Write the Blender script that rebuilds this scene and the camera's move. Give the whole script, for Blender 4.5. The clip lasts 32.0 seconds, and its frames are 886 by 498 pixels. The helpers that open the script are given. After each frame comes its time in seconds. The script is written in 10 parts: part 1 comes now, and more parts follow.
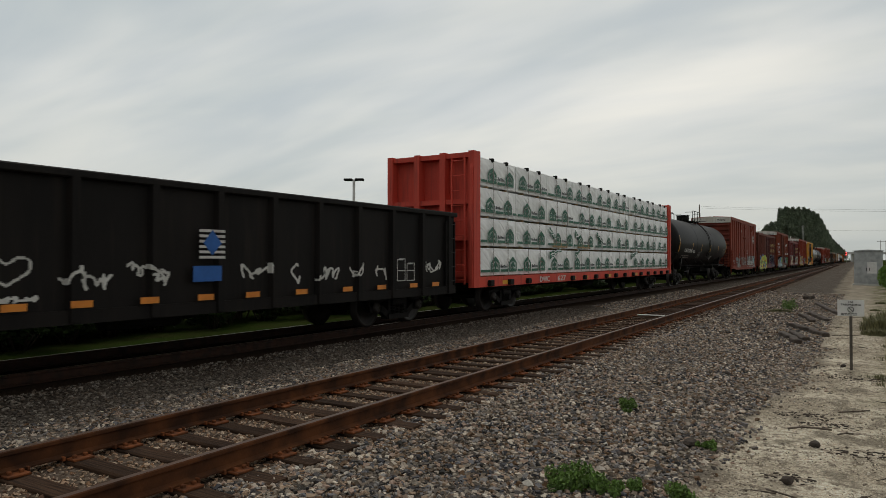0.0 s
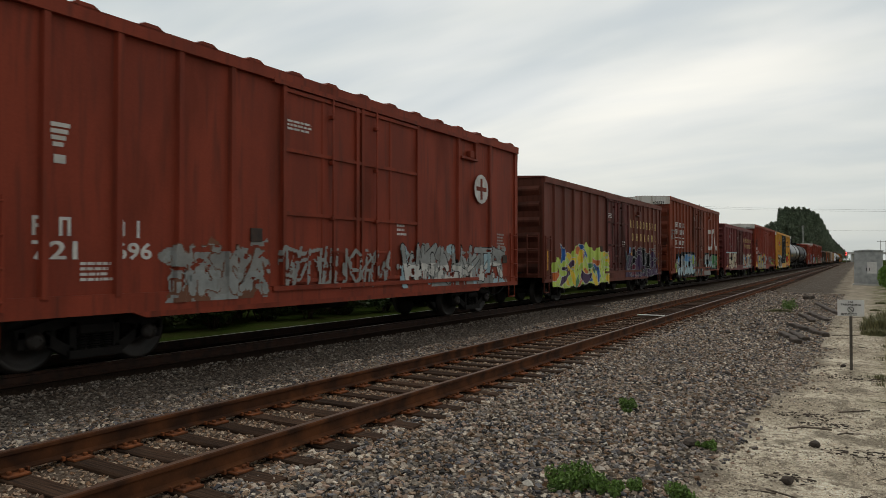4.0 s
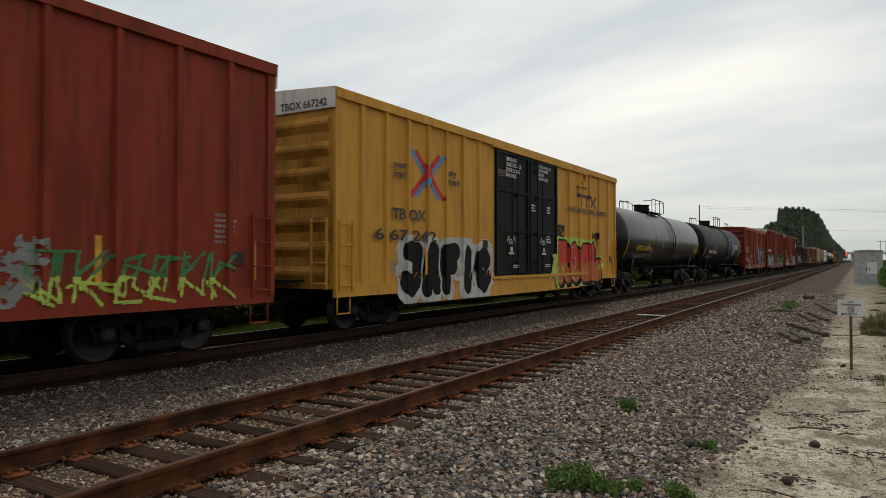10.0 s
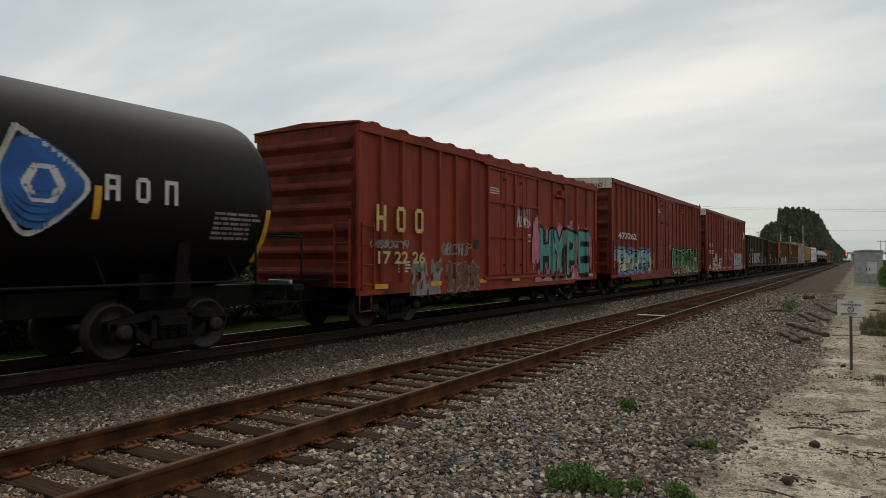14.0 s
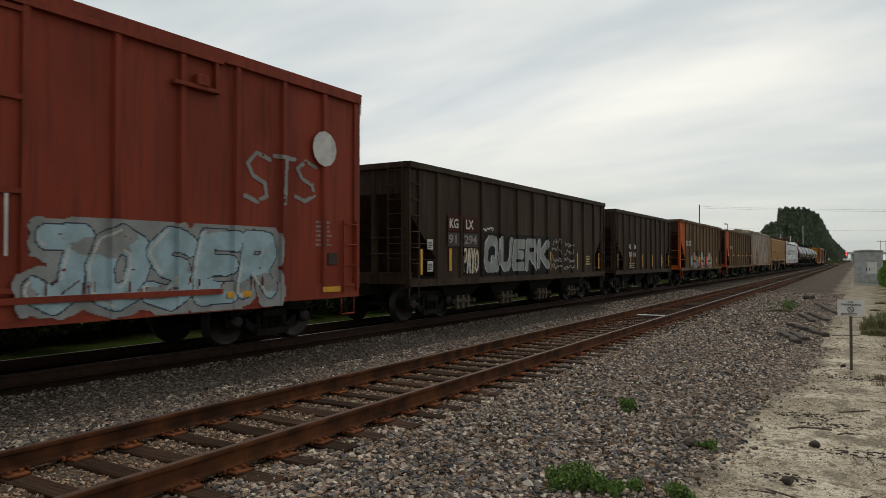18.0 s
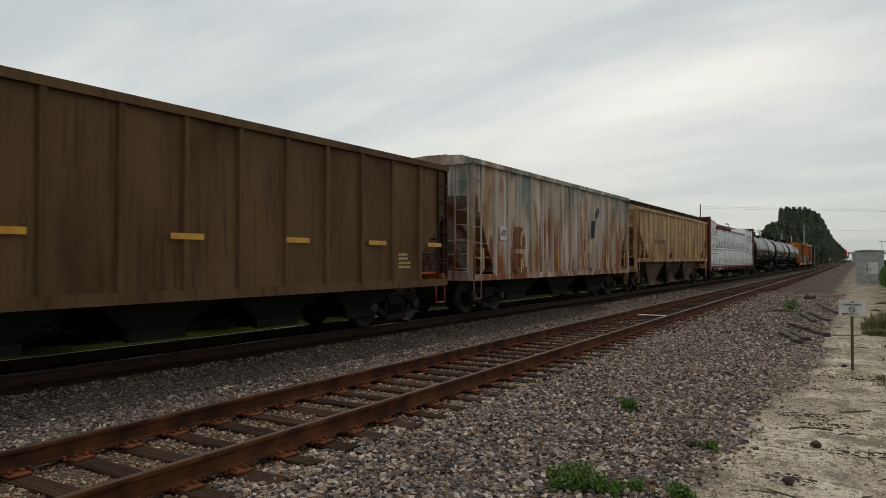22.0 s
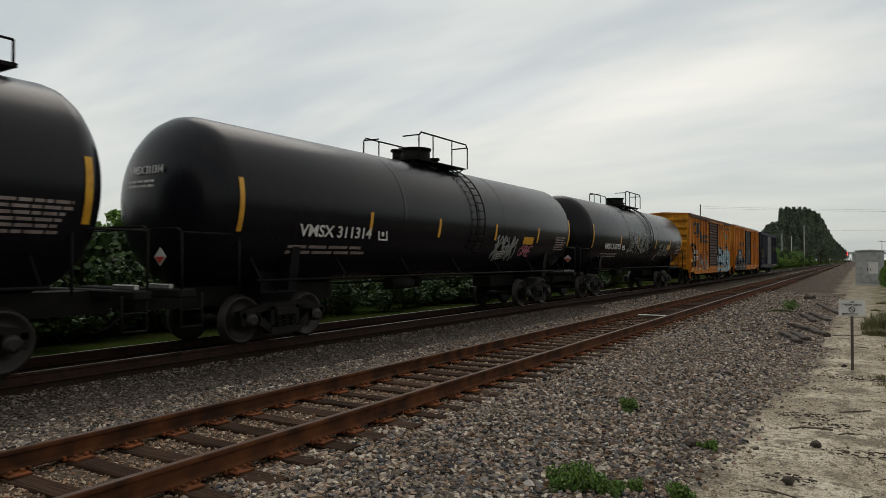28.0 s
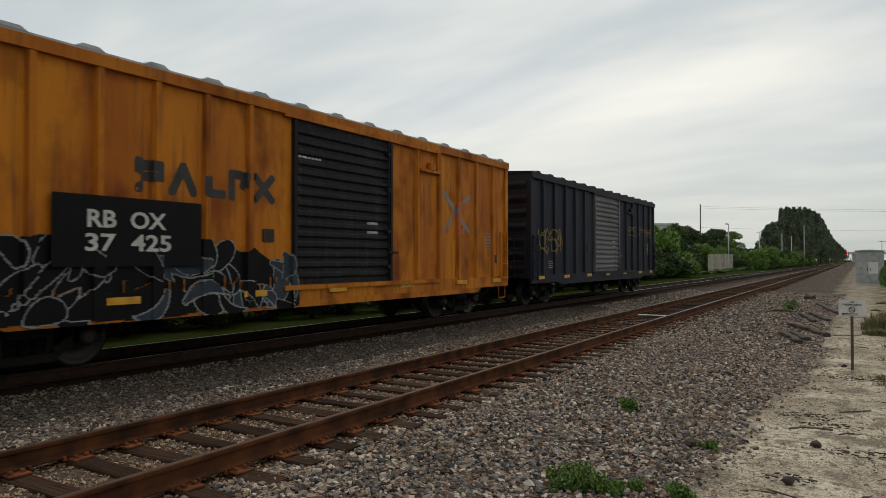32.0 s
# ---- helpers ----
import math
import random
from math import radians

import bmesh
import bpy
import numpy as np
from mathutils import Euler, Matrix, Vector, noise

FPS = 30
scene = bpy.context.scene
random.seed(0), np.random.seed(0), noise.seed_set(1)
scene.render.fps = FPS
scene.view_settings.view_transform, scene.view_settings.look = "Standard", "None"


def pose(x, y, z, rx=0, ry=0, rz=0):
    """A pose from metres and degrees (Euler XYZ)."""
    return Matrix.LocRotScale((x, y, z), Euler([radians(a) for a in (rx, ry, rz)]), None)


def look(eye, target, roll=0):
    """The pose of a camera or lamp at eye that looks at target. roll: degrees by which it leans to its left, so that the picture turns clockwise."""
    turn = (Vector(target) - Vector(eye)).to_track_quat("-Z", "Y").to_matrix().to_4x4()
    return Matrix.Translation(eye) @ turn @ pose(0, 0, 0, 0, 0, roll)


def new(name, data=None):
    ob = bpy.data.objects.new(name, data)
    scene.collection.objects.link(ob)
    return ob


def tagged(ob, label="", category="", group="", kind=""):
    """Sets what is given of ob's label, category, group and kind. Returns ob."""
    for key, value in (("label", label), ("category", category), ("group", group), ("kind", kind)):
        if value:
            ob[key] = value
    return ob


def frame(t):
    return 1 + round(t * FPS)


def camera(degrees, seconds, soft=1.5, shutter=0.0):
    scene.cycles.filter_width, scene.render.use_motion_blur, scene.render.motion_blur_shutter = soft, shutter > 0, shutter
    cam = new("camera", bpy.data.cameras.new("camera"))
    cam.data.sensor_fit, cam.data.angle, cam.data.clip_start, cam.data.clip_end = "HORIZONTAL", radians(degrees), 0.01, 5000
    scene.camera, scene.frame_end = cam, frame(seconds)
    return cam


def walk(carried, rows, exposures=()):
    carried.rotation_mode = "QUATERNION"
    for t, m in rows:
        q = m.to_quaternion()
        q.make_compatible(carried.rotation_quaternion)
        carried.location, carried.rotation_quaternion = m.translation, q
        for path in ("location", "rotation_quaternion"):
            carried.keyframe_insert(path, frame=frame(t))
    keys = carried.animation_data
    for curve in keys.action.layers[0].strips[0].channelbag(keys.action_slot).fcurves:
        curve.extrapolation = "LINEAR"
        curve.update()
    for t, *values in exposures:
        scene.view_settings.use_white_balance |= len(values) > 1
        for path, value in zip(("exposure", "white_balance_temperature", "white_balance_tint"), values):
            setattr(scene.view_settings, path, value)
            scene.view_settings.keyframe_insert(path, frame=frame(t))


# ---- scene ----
# ------------------------------------------------------------------ camera
EYE = (0.0, 0.0, 1.60)
TURN, TILT = 31.38, 0.896           # degrees left of the track's line, degrees up


def aim(turn):
    a = radians(turn)
    return look(EYE, (EYE[0] - 10 * math.sin(a), EYE[1] + 10 * math.cos(a), EYE[2] + 10 * math.tan(radians(TILT))))


cam = camera(65.66, 32.0, soft=0.7, shutter=0.08)
walk(cam, [(0.0, aim(TURN)), (20.0, aim(TURN)), (20.5, aim(TURN + 0.07)), (32.0, aim(TURN + 0.07))],
     exposures=[(0.0, -0.18, 6800, 11), (1.0, -0.08, 6800, 11), (2.0, -0.14, 6800, 11), (3.0, -0.05, 6800, 11), (6.0, 0.06, 6800, 11), (10.0, 0.09, 6800, 11), (13.0, -0.11, 6800, 11), (17.0, 0.06, 6800, 11), (20.5, -0.11, 6800, 11), (24.0, -0.01, 6800, 11), (28.0, -0.06, 6800, 11), (32.0, -0.01, 6800, 11)])

# ------------------------------------------------------------------ world and sun
SUN_TURN, SUN_UP = -38.0, 50.0


def make_world():
    w = bpy.data.worlds.new("overcast_sky")
    scene.world = w
    w.use_nodes = True
    nt = w.node_tree
    n, l = nt.nodes, nt.links
    n.clear()
    out, bg = n.new("ShaderNodeOutputWorld"), n.new("ShaderNodeBackground")
    sky = n.new("ShaderNodeTexSky")
    sky.sky_type, sky.sun_disc = "NISHITA", False
    sky.sun_elevation, sky.sun_rotation = radians(SUN_UP), radians(SUN_TURN)
    sky_dim = n.new("ShaderNodeVectorMath")
    sky_dim.operation = "SCALE"
    sky_dim.inputs[3].default_value = 0.09
    l.new(sky.outputs[0], sky_dim.inputs[0])
    co, sep = n.new("ShaderNodeTexCoord"), n.new("ShaderNodeSeparateXYZ")
    l.new(co.outputs["Generated"], sep.inputs[0])
    up = n.new("ShaderNodeMath")
    up.operation = "ADD"
    up.inputs[1].default_value = 0.22
    l.new(sep.outputs[2], up.inputs[0])
    flat = n.new("ShaderNodeCombineXYZ")
    for i in (0, 1):
        d = n.new("ShaderNodeMath")
        d.operation = "DIVIDE"
        l.new(sep.outputs[i], d.inputs[0])
        l.new(up.outputs[0], d.inputs[1])
        l.new(d.outputs[0], flat.inputs[i])

    def clouds(scale, sx, sy, rz, offset, detail, lo, hi, c0, c1):
        m = n.new("ShaderNodeMapping")
        m.inputs["Rotation"].default_value = (0, 0, radians(rz))
        m.inputs["Scale"].default_value = (sx, sy, 1)
        m.inputs["Location"].default_value = (offset, offset * 0.7, 0)
        t = n.new("ShaderNodeTexNoise")
        t.inputs["Scale"].default_value, t.inputs["Detail"].default_value = scale, detail
        t.inputs["Roughness"].default_value = 0.52
        t.inputs["Distortion"].default_value = 0.35
        r = n.new("ShaderNodeValToRGB")
        r.color_ramp.interpolation = "EASE"
        r.color_ramp.elements[0].position, r.color_ramp.elements[1].position = lo, hi
        r.color_ramp.elements[0].color, r.color_ramp.elements[1].color = (*c0, 1), (*c1, 1)
        l.new(flat.outputs[0], m.inputs[0])
        l.new(m.outputs[0], t.inputs[0])
        l.new(t.outputs[0], r.inputs[0])
        return r.outputs[0]

    broad = clouds(0.60, 0.7, 1.6, 38, 3.1, 4, 0.30, 0.64, (0.55, 0.625, 0.66), (0.94, 0.95, 0.915))
    wisps = clouds(1.5, 0.7, 1.9, 38, 7.7, 6, 0.32, 0.70, (0.90, 0.925, 0.95), (1.06, 1.05, 1.02))
    mul = n.new("ShaderNodeMix")
    mul.data_type, mul.blend_type = "RGBA", "MULTIPLY"
    mul.inputs[0].default_value = 1.0
    l.new(broad, mul.inputs[6])
    l.new(wisps, mul.inputs[7])
    # paler and flatter towards the horizon
    rim = n.new("ShaderNodeMapRange")
    rim.inputs[1].default_value, rim.inputs[2].default_value = 0.0, 0.22
    rim.inputs[3].default_value, rim.inputs[4].default_value = 0.75, 0.0
    l.new(sep.outputs[2], rim.inputs[0])
    haze = n.new("ShaderNodeMix")
    haze.data_type = "RGBA"
    haze.inputs[7].default_value = (0.485, 0.545, 0.550, 1)
    l.new(rim.outputs[0], haze.inputs[0])
    # the cover is thickest, and darkest, on the side away from the hidden sun
    dot = n.new("ShaderNodeVectorMath")
    dot.operation = "DOT_PRODUCT"
    dot.inputs[1].default_value = (-0.72, 0.62, 0.30)
    l.new(co.outputs["Generated"], dot.inputs[0])
    thick = n.new("ShaderNodeMapRange")
    thick.interpolation_type = "SMOOTHSTEP"
    for i, v in enumerate((-0.75, 0.95, 0.64, 1.0)):
        thick.inputs[i + 1].default_value = v
    l.new(dot.outputs["Value"], thick.inputs[0])
    l.new(mul.outputs[2], haze.inputs[6])
    thin = n.new("ShaderNodeMix")
    thin.data_type = "RGBA"
    thin.inputs[0].default_value = 0.90
    l.new(sky_dim.outputs[0], thin.inputs[6])
    l.new(haze.outputs[2], thin.inputs[7])
    l.new(thin.outputs[2], bg.inputs[0])
    l.new(thick.outputs[0], bg.inputs[1])
    l.new(bg.outputs[0], out.inputs[0])


make_world()
sun_data = bpy.data.lights.new("sun", "SUN")
sun_data.energy, sun_data.angle, sun_data.color = 0.5, radians(35), (1.0, 0.96, 0.9)
sun = new("sun", sun_data)
a_, e_ = radians(SUN_TURN), radians(SUN_UP)
sun.matrix_world = look((30 * math.sin(a_), 30 * math.cos(a_), 30 * math.tan(e_)), (0, 0, 0))

# ------------------------------------------------------------------ materials
MATS = {}


def mat(name, base, dark=None, scale=6.0, stretch=(1, 1, 1), rough=0.6, metal=0.0, bump=0.02, fine=60.0,
        mix=(0.38, 0.66), island=0.0, own=0.0, rust=None, rust_at=(0.6, 0.72), rust_scale=2.0, rust_stretch=(1, 1, 1), spec=0.5, streak=None):
    """A worn surface: two tones in broad patches, fine grain, relief, and rust or dirt with an edge of its own."""
    if name in MATS:
        return MATS[name]
    m = bpy.data.materials.new(name)
    MATS[name] = m
    m.use_nodes = True
    nt = m.node_tree
    n, l = nt.nodes, nt.links
    bs = n["Principled BSDF"]
    dark = dark or tuple(c * 0.7 for c in base)
    co = n.new("ShaderNodeTexCoord")
    src = co.outputs["Object"]
    if own:
        info, add = n.new("ShaderNodeObjectInfo"), n.new("ShaderNodeVectorMath")
        mul = n.new("ShaderNodeMath")
        mul.operation = "MULTIPLY"
        mul.inputs[1].default_value = 57.0
        l.new(info.outputs["Random"], mul.inputs[0])
        l.new(src, add.inputs[0])
        l.new(mul.outputs[0], add.inputs[1])
        src = add.outputs[0]

    def noise_of(sc, st, detail=4.0):
        mp, t = n.new("ShaderNodeMapping"), n.new("ShaderNodeTexNoise")
        mp.inputs["Scale"].default_value = st
        t.inputs["Scale"].default_value, t.inputs["Detail"].default_value = sc, detail
        l.new(src, mp.inputs[0])
        l.new(mp.outputs[0], t.inputs[0])
        return t.outputs[0]

    def ramp_of(fac, lo, hi):
        r = n.new("ShaderNodeMapRange")
        r.inputs[1].default_value, r.inputs[2].default_value = lo, hi
        l.new(fac, r.inputs[0])
        return r.outputs[0]

    def blend(fac, c0, c1, mode="MIX"):
        x = n.new("ShaderNodeMix")
        x.data_type, x.blend_type = "RGBA", mode
        for sock, v in ((x.inputs[0], fac), (x.inputs[6], c0), (x.inputs[7], c1)):
            if isinstance(v, tuple):
                sock.default_value = (*v, 1)
            elif isinstance(v, float):
                sock.default_value = v
            else:
                l.new(v, sock)
        return x.outputs[2]

    broad = noise_of(scale, stretch)
    grain = noise_of(fine, (1, 1, 1), 3.0)
    col = blend(ramp_of(broad, *mix), base, dark)
    col = blend(0.22, col, blend(grain, (0.35, 0.35, 0.35), (1.0, 1.0, 1.0)), "OVERLAY")
    if streak:
        lines = noise_of(3.0, (3.0, 3.0, 0.22), 3.0)
        col = blend(ramp_of(lines, 0.52, 0.75), col, streak)
    rough_out = None
    if rust:
        spots = noise_of(rust_scale, rust_stretch, 6.0)
        fac = ramp_of(spots, *rust_at)
        col = blend(fac, col, rust)
        rough_out = n.new("ShaderNodeMapRange")
        rough_out.inputs[3].default_value, rough_out.inputs[4].default_value = rough, 0.9
        l.new(fac, rough_out.inputs[0])
    if island or own:
        if island:
            ge = n.new("ShaderNodeNewGeometry")
            rnd = ge.outputs["Random Per Island"]
        else:
            rnd = n.new("ShaderNodeObjectInfo").outputs["Random"]
        k = island or own
        v = n.new("ShaderNodeMapRange")
        v.inputs[3].default_value, v.inputs[4].default_value = 1 - k, 1 + k
        l.new(rnd, v.inputs[0])
        hsv = n.new("ShaderNodeHueSaturation")
        l.new(v.outputs[0], hsv.inputs["Value"])
        l.new(col, hsv.inputs["Color"])
        col = hsv.outputs[0]
    l.new(col, bs.inputs["Base Color"])
    bs.inputs["Metallic"].default_value = metal
    bs.inputs["Specular IOR Level"].default_value = spec
    if rough_out:
        l.new(rough_out.outputs[0], bs.inputs["Roughness"])
    else:
        bs.inputs["Roughness"].default_value = rough
    if bump:
        b = n.new("ShaderNodeBump")
        b.inputs["Strength"].default_value, b.inputs["Distance"].default_value = 0.6, bump
        h = n.new("ShaderNodeMath")
        h.operation = "ADD"
        l.new(broad, h.inputs[0])
        l.new(grain, h.inputs[1])
        l.new(h.outputs[0], b.inputs["Height"])
        l.new(b.outputs[0], bs.inputs["Normal"])
    return m


def paint(name, base, dark=None, **k):
    """Freight car paint: weathered, with rain streaks."""
    d = dict(scale=1.1, stretch=(1, 1, 0.35), rough=0.62, bump=0.004, fine=30.0, own=0.04, spec=0.18)
    d.update(k)
    return mat(name, base, dark, **d)


M_RUST_RAIL = mat("rusted_rail_steel", (0.115, 0.042, 0.016), (0.036, 0.016, 0.009), scale=3.2, mix=(0.34, 0.62), rough=0.8, metal=0.0, bump=0.004, own=0.05, spec=0.12)
M_RAIL_TOP = mat("polished_rail_head", (0.42, 0.36, 0.31), (0.24, 0.17, 0.13), scale=3, stretch=(1, 0.1, 1), rough=0.32, metal=0.9, bump=0.0)
M_TIE = mat("weathered_tie_wood", (0.066, 0.038, 0.024), (0.024, 0.015, 0.011), scale=9, stretch=(0.25, 5, 3), rough=0.9, bump=0.02, own=0.3, spec=0.08)
M_TIE_PALE = mat("bleached_tie_wood", (0.62, 0.60, 0.56), (0.45, 0.43, 0.40), scale=9, stretch=(0.25, 5, 3), rough=0.9, bump=0.01)
M_PLATE = mat("rusted_tie_plate", (0.19, 0.060, 0.021), (0.075, 0.028, 0.013), scale=12, rough=0.85, bump=0.006, own=0.2, spec=0.15)


def stone_mat(name, tones, dusty=(0.26, 0.22, 0.18)):
    """Broken stone: every piece takes one of several tones, with grain and a little dust."""
    m = bpy.data.materials.new(name)
    m.use_nodes = True
    n, l = m.node_tree.nodes, m.node_tree.links
    bs = n["Principled BSDF"]
    ge, ra, co = n.new("ShaderNodeNewGeometry"), n.new("ShaderNodeValToRGB"), n.new("ShaderNodeTexCoord")
    ra.color_ramp.interpolation = "CONSTANT"
    while len(ra.color_ramp.elements) < len(tones):
        ra.color_ramp.elements.new(0.5)
    for k, c in enumerate(tones):
        ra.color_ramp.elements[k].position = k / len(tones)
        ra.color_ramp.elements[k].color = (*c, 1)
    l.new(ge.outputs["Random Per Island"], ra.inputs[0])
    last = ra.outputs[0]
    for scale, lo, hi, c, mode in ((1.1, 0.46, 0.70, dusty, "MIX"), (55.0, 0.30, 0.75, (1.45, 1.42, 1.38), "MULTIPLY")):
        t, mr, mx = n.new("ShaderNodeTexNoise"), n.new("ShaderNodeMapRange"), n.new("ShaderNodeMix")
        t.inputs["Scale"].default_value, t.inputs["Detail"].default_value = scale, 4.0
        mr.inputs[1].default_value, mr.inputs[2].default_value, mr.inputs[4].default_value = lo, hi, 0.4 if mode == "MIX" else 1.0
        mx.data_type, mx.blend_type = "RGBA", mode
        l.new(co.outputs["Object"], t.inputs[0])
        l.new(t.outputs[0], mr.inputs[0])
        l.new(mr.outputs[0], mx.inputs[0])
        l.new(last, mx.inputs[6])
        mx.inputs[7].default_value = (*c, 1)
        last = mx.outputs[2]
    l.new(last, bs.inputs["Base Color"])
    bs.inputs["Roughness"].default_value, bs.inputs["Specular IOR Level"].default_value = 0.8, 0.25
    return m


M_STONE = stone_mat("ballast_stone", ((0.088, 0.075, 0.068), (0.366, 0.303, 0.248), (0.129, 0.126, 0.134), (0.023, 0.022, 0.021), (0.258, 0.181, 0.124), (0.198, 0.184, 0.177), (0.109, 0.062, 0.033), (0.515, 0.446, 0.366), (0.045, 0.044, 0.050), (0.285, 0.201, 0.156), (0.142, 0.109, 0.083), (0.217, 0.184, 0.149)), (0.217, 0.174, 0.137))
M_STONE_RUST = stone_mat("rust_stained_ballast", ((0.222, 0.129, 0.075), (0.346, 0.248, 0.177), (0.097, 0.052, 0.034), (0.453, 0.355, 0.266), (0.177, 0.133, 0.100), (0.275, 0.186, 0.124)), (0.204, 0.106, 0.052))
# ballast tones darkened to carry the shade beside the train
M_STONE_SHADED = stone_mat("shaded_dark_ballast", ((0.062, 0.050, 0.041), (0.125, 0.105, 0.088), (0.035, 0.029, 0.025), (0.17, 0.15, 0.13), (0.088, 0.066, 0.050)), (0.07, 0.05, 0.038))
M_PEBBLE = stone_mat("sand_pebble", ((0.48, 0.42, 0.34), (0.30, 0.255, 0.20), (0.56, 0.50, 0.42), (0.20, 0.165, 0.13), (0.40, 0.345, 0.275), (0.13, 0.105, 0.085)), (0.45, 0.39, 0.31))
M_STONE_PALE = stone_mat("pale_stone", ((0.55, 0.50, 0.44), (0.42, 0.37, 0.32), (0.50, 0.47, 0.42)))
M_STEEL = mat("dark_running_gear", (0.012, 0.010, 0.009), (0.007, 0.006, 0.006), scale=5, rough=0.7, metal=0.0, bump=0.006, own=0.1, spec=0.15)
M_WHEEL = mat("wheel_steel", (0.024, 0.018, 0.015), (0.012, 0.010, 0.009), scale=4, rough=0.55, metal=0.3, bump=0.003)
# rail steel with the darkness under the train put into its colour
M_SHADED_RAIL = mat("shaded_dark_rail_steel", (0.034, 0.015, 0.009), (0.014, 0.008, 0.006), scale=5, rough=0.75, bump=0.004, spec=0.2)
M_RUST_TOP = mat("rusted_rail_head", (0.105, 0.052, 0.028), (0.050, 0.026, 0.017), scale=3, stretch=(1, 0.1, 1), rough=0.4, metal=0.1, bump=0.001, spec=0.4)
M_BRIGHT = mat("bare_bright_steel", (0.5, 0.48, 0.46), (0.35, 0.33, 0.31), scale=8, rough=0.35, metal=0.8, bump=0.002)
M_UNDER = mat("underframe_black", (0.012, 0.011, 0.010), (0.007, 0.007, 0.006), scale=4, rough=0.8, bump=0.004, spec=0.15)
M_YELLOW = mat("yellow_reflective_tape", (0.72, 0.36, 0.02), (0.55, 0.25, 0.02), scale=5, rough=0.4, bump=0.0)
M_WHITE_INK = mat("white_stencil_paint", (0.62, 0.61, 0.58), (0.45, 0.42, 0.40), scale=4, rough=0.7, bump=0.0)
M_GREY_INK = mat("faded_stencil_paint", (0.30, 0.25, 0.23), (0.2, 0.15, 0.14), scale=4, rough=0.7, bump=0.0)
M_GOLD_INK = mat("golden_stencil_paint", (0.62, 0.34, 0.035), (0.48, 0.25, 0.03), scale=4, rough=0.7, bump=0.0)
M_ORANGE_TAPE = mat("orange_reflective_tape", (0.72, 0.24, 0.03), (0.55, 0.17, 0.02), scale=5, rough=0.4, bump=0.0)
M_BLACK_INK = mat("black_stencil_paint", (0.02, 0.02, 0.02), (0.035, 0.033, 0.03), scale=4, rough=0.6, bump=0.0)
M_YELLOW_INK = mat("yellow_stencil_paint", (0.62, 0.45, 0.16), (0.45, 0.32, 0.12), scale=4, rough=0.7, bump=0.0)
M_DARK_BOARD = mat("dark_card_board", (0.05, 0.03, 0.022), (0.03, 0.02, 0.016), scale=5, rough=0.8, bump=0.002)
M_BARK = mat("grey_bark", (0.13, 0.10, 0.075), (0.07, 0.052, 0.04), scale=8, stretch=(1, 1, 0.3), rough=0.95, bump=0.03)
M_LEAF = mat("shrub_leaves", (0.050, 0.092, 0.020), (0.026, 0.050, 0.013), scale=0.9, rough=0.6, bump=0.0, island=0.4)
M_LEAF_BRIGHT = mat("bright_leaves", (0.145, 0.255, 0.035), (0.085, 0.16, 0.025), scale=0.9, rough=0.6, bump=0.0, island=0.35)
M_PINE = mat("casuarina_needles", (0.15, 0.19, 0.12), (0.085, 0.11, 0.07), scale=0.5, rough=0.7, bump=0.0, island=0.4)
M_CONCRETE = mat("pale_concrete", (0.52, 0.51, 0.48), (0.40, 0.39, 0.37), scale=2, rough=0.85, bump=0.004)
M_GALV = mat("galvanised_steel", (0.42, 0.43, 0.43), (0.30, 0.31, 0.31), scale=3, rough=0.5, metal=0.5, bump=0.001)
M_POLE = mat("weathered_pole_wood", (0.16, 0.13, 0.105), (0.09, 0.075, 0.06), scale=6, stretch=(1, 1, 0.1), rough=0.9, bump=0.01)

# ------------------------------------------------------------------ mesh helpers


def box(bm, x0, x1, y0, y1, z0, z1, mi=0):
    v = [bm.verts.new(p) for p in ((x0, y0, z0), (x1, y0, z0), (x1, y1, z0), (x0, y1, z0), (x0, y0, z1), (x1, y0, z1), (x1, y1, z1), (x0, y1, z1))]
    for q in ((3, 2, 1, 0), (4, 5, 6, 7), (0, 1, 5, 4), (1, 2, 6, 5), (2, 3, 7, 6), (3, 0, 4, 7)):
        f = bm.faces.new([v[i] for i in q])
        f.material_index = mi


def bevel_box(bm, x0, x1, y0, y1, z0, z1, b, mi=0):
    """A box with chamfered edges."""
    t = bmesh.new()
    box(t, x0, x1, y0, y1, z0, z1, mi)
    bmesh.ops.bevel(t, geom=t.edges[:], offset=b, segments=1, affect="EDGES")
    me = bpy.data.meshes.new("tmp")
    t.to_mesh(me)
    t.free()
    for p in me.polygons:
        p.material_index = mi
    bm.from_mesh(me)
    bpy.data.meshes.remove(me)


def tube(bm, p0, p1, r, n=8, r1=None, mi=0, smooth=True):
    """A round bar from p0 to p1."""
    p0, p1 = Vector(p0), Vector(p1)
    r1 = r if r1 is None else r1
    q = (p1 - p0).to_track_quat("Z", "Y")
    rings = []
    for p, rr in ((p0, r), (p1, r1)):
        rings.append([bm.verts.new(p + q @ Vector((rr * math.cos(2 * math.pi * i / n), rr * math.sin(2 * math.pi * i / n), 0))) for i in range(n)])
    for i in range(n):
        f = bm.faces.new((rings[0][i], rings[0][(i + 1) % n], rings[1][(i + 1) % n], rings[1][i]))
        f.smooth, f.material_index = smooth, mi
    for ring in (rings[0][::-1], rings[1]):
        bm.faces.new(ring).material_index = mi


def pipe(bm, pts, r, n=6, mi=0):
    for a, b in zip(pts, pts[1:]):
        tube(bm, a, b, r, n, mi=mi)


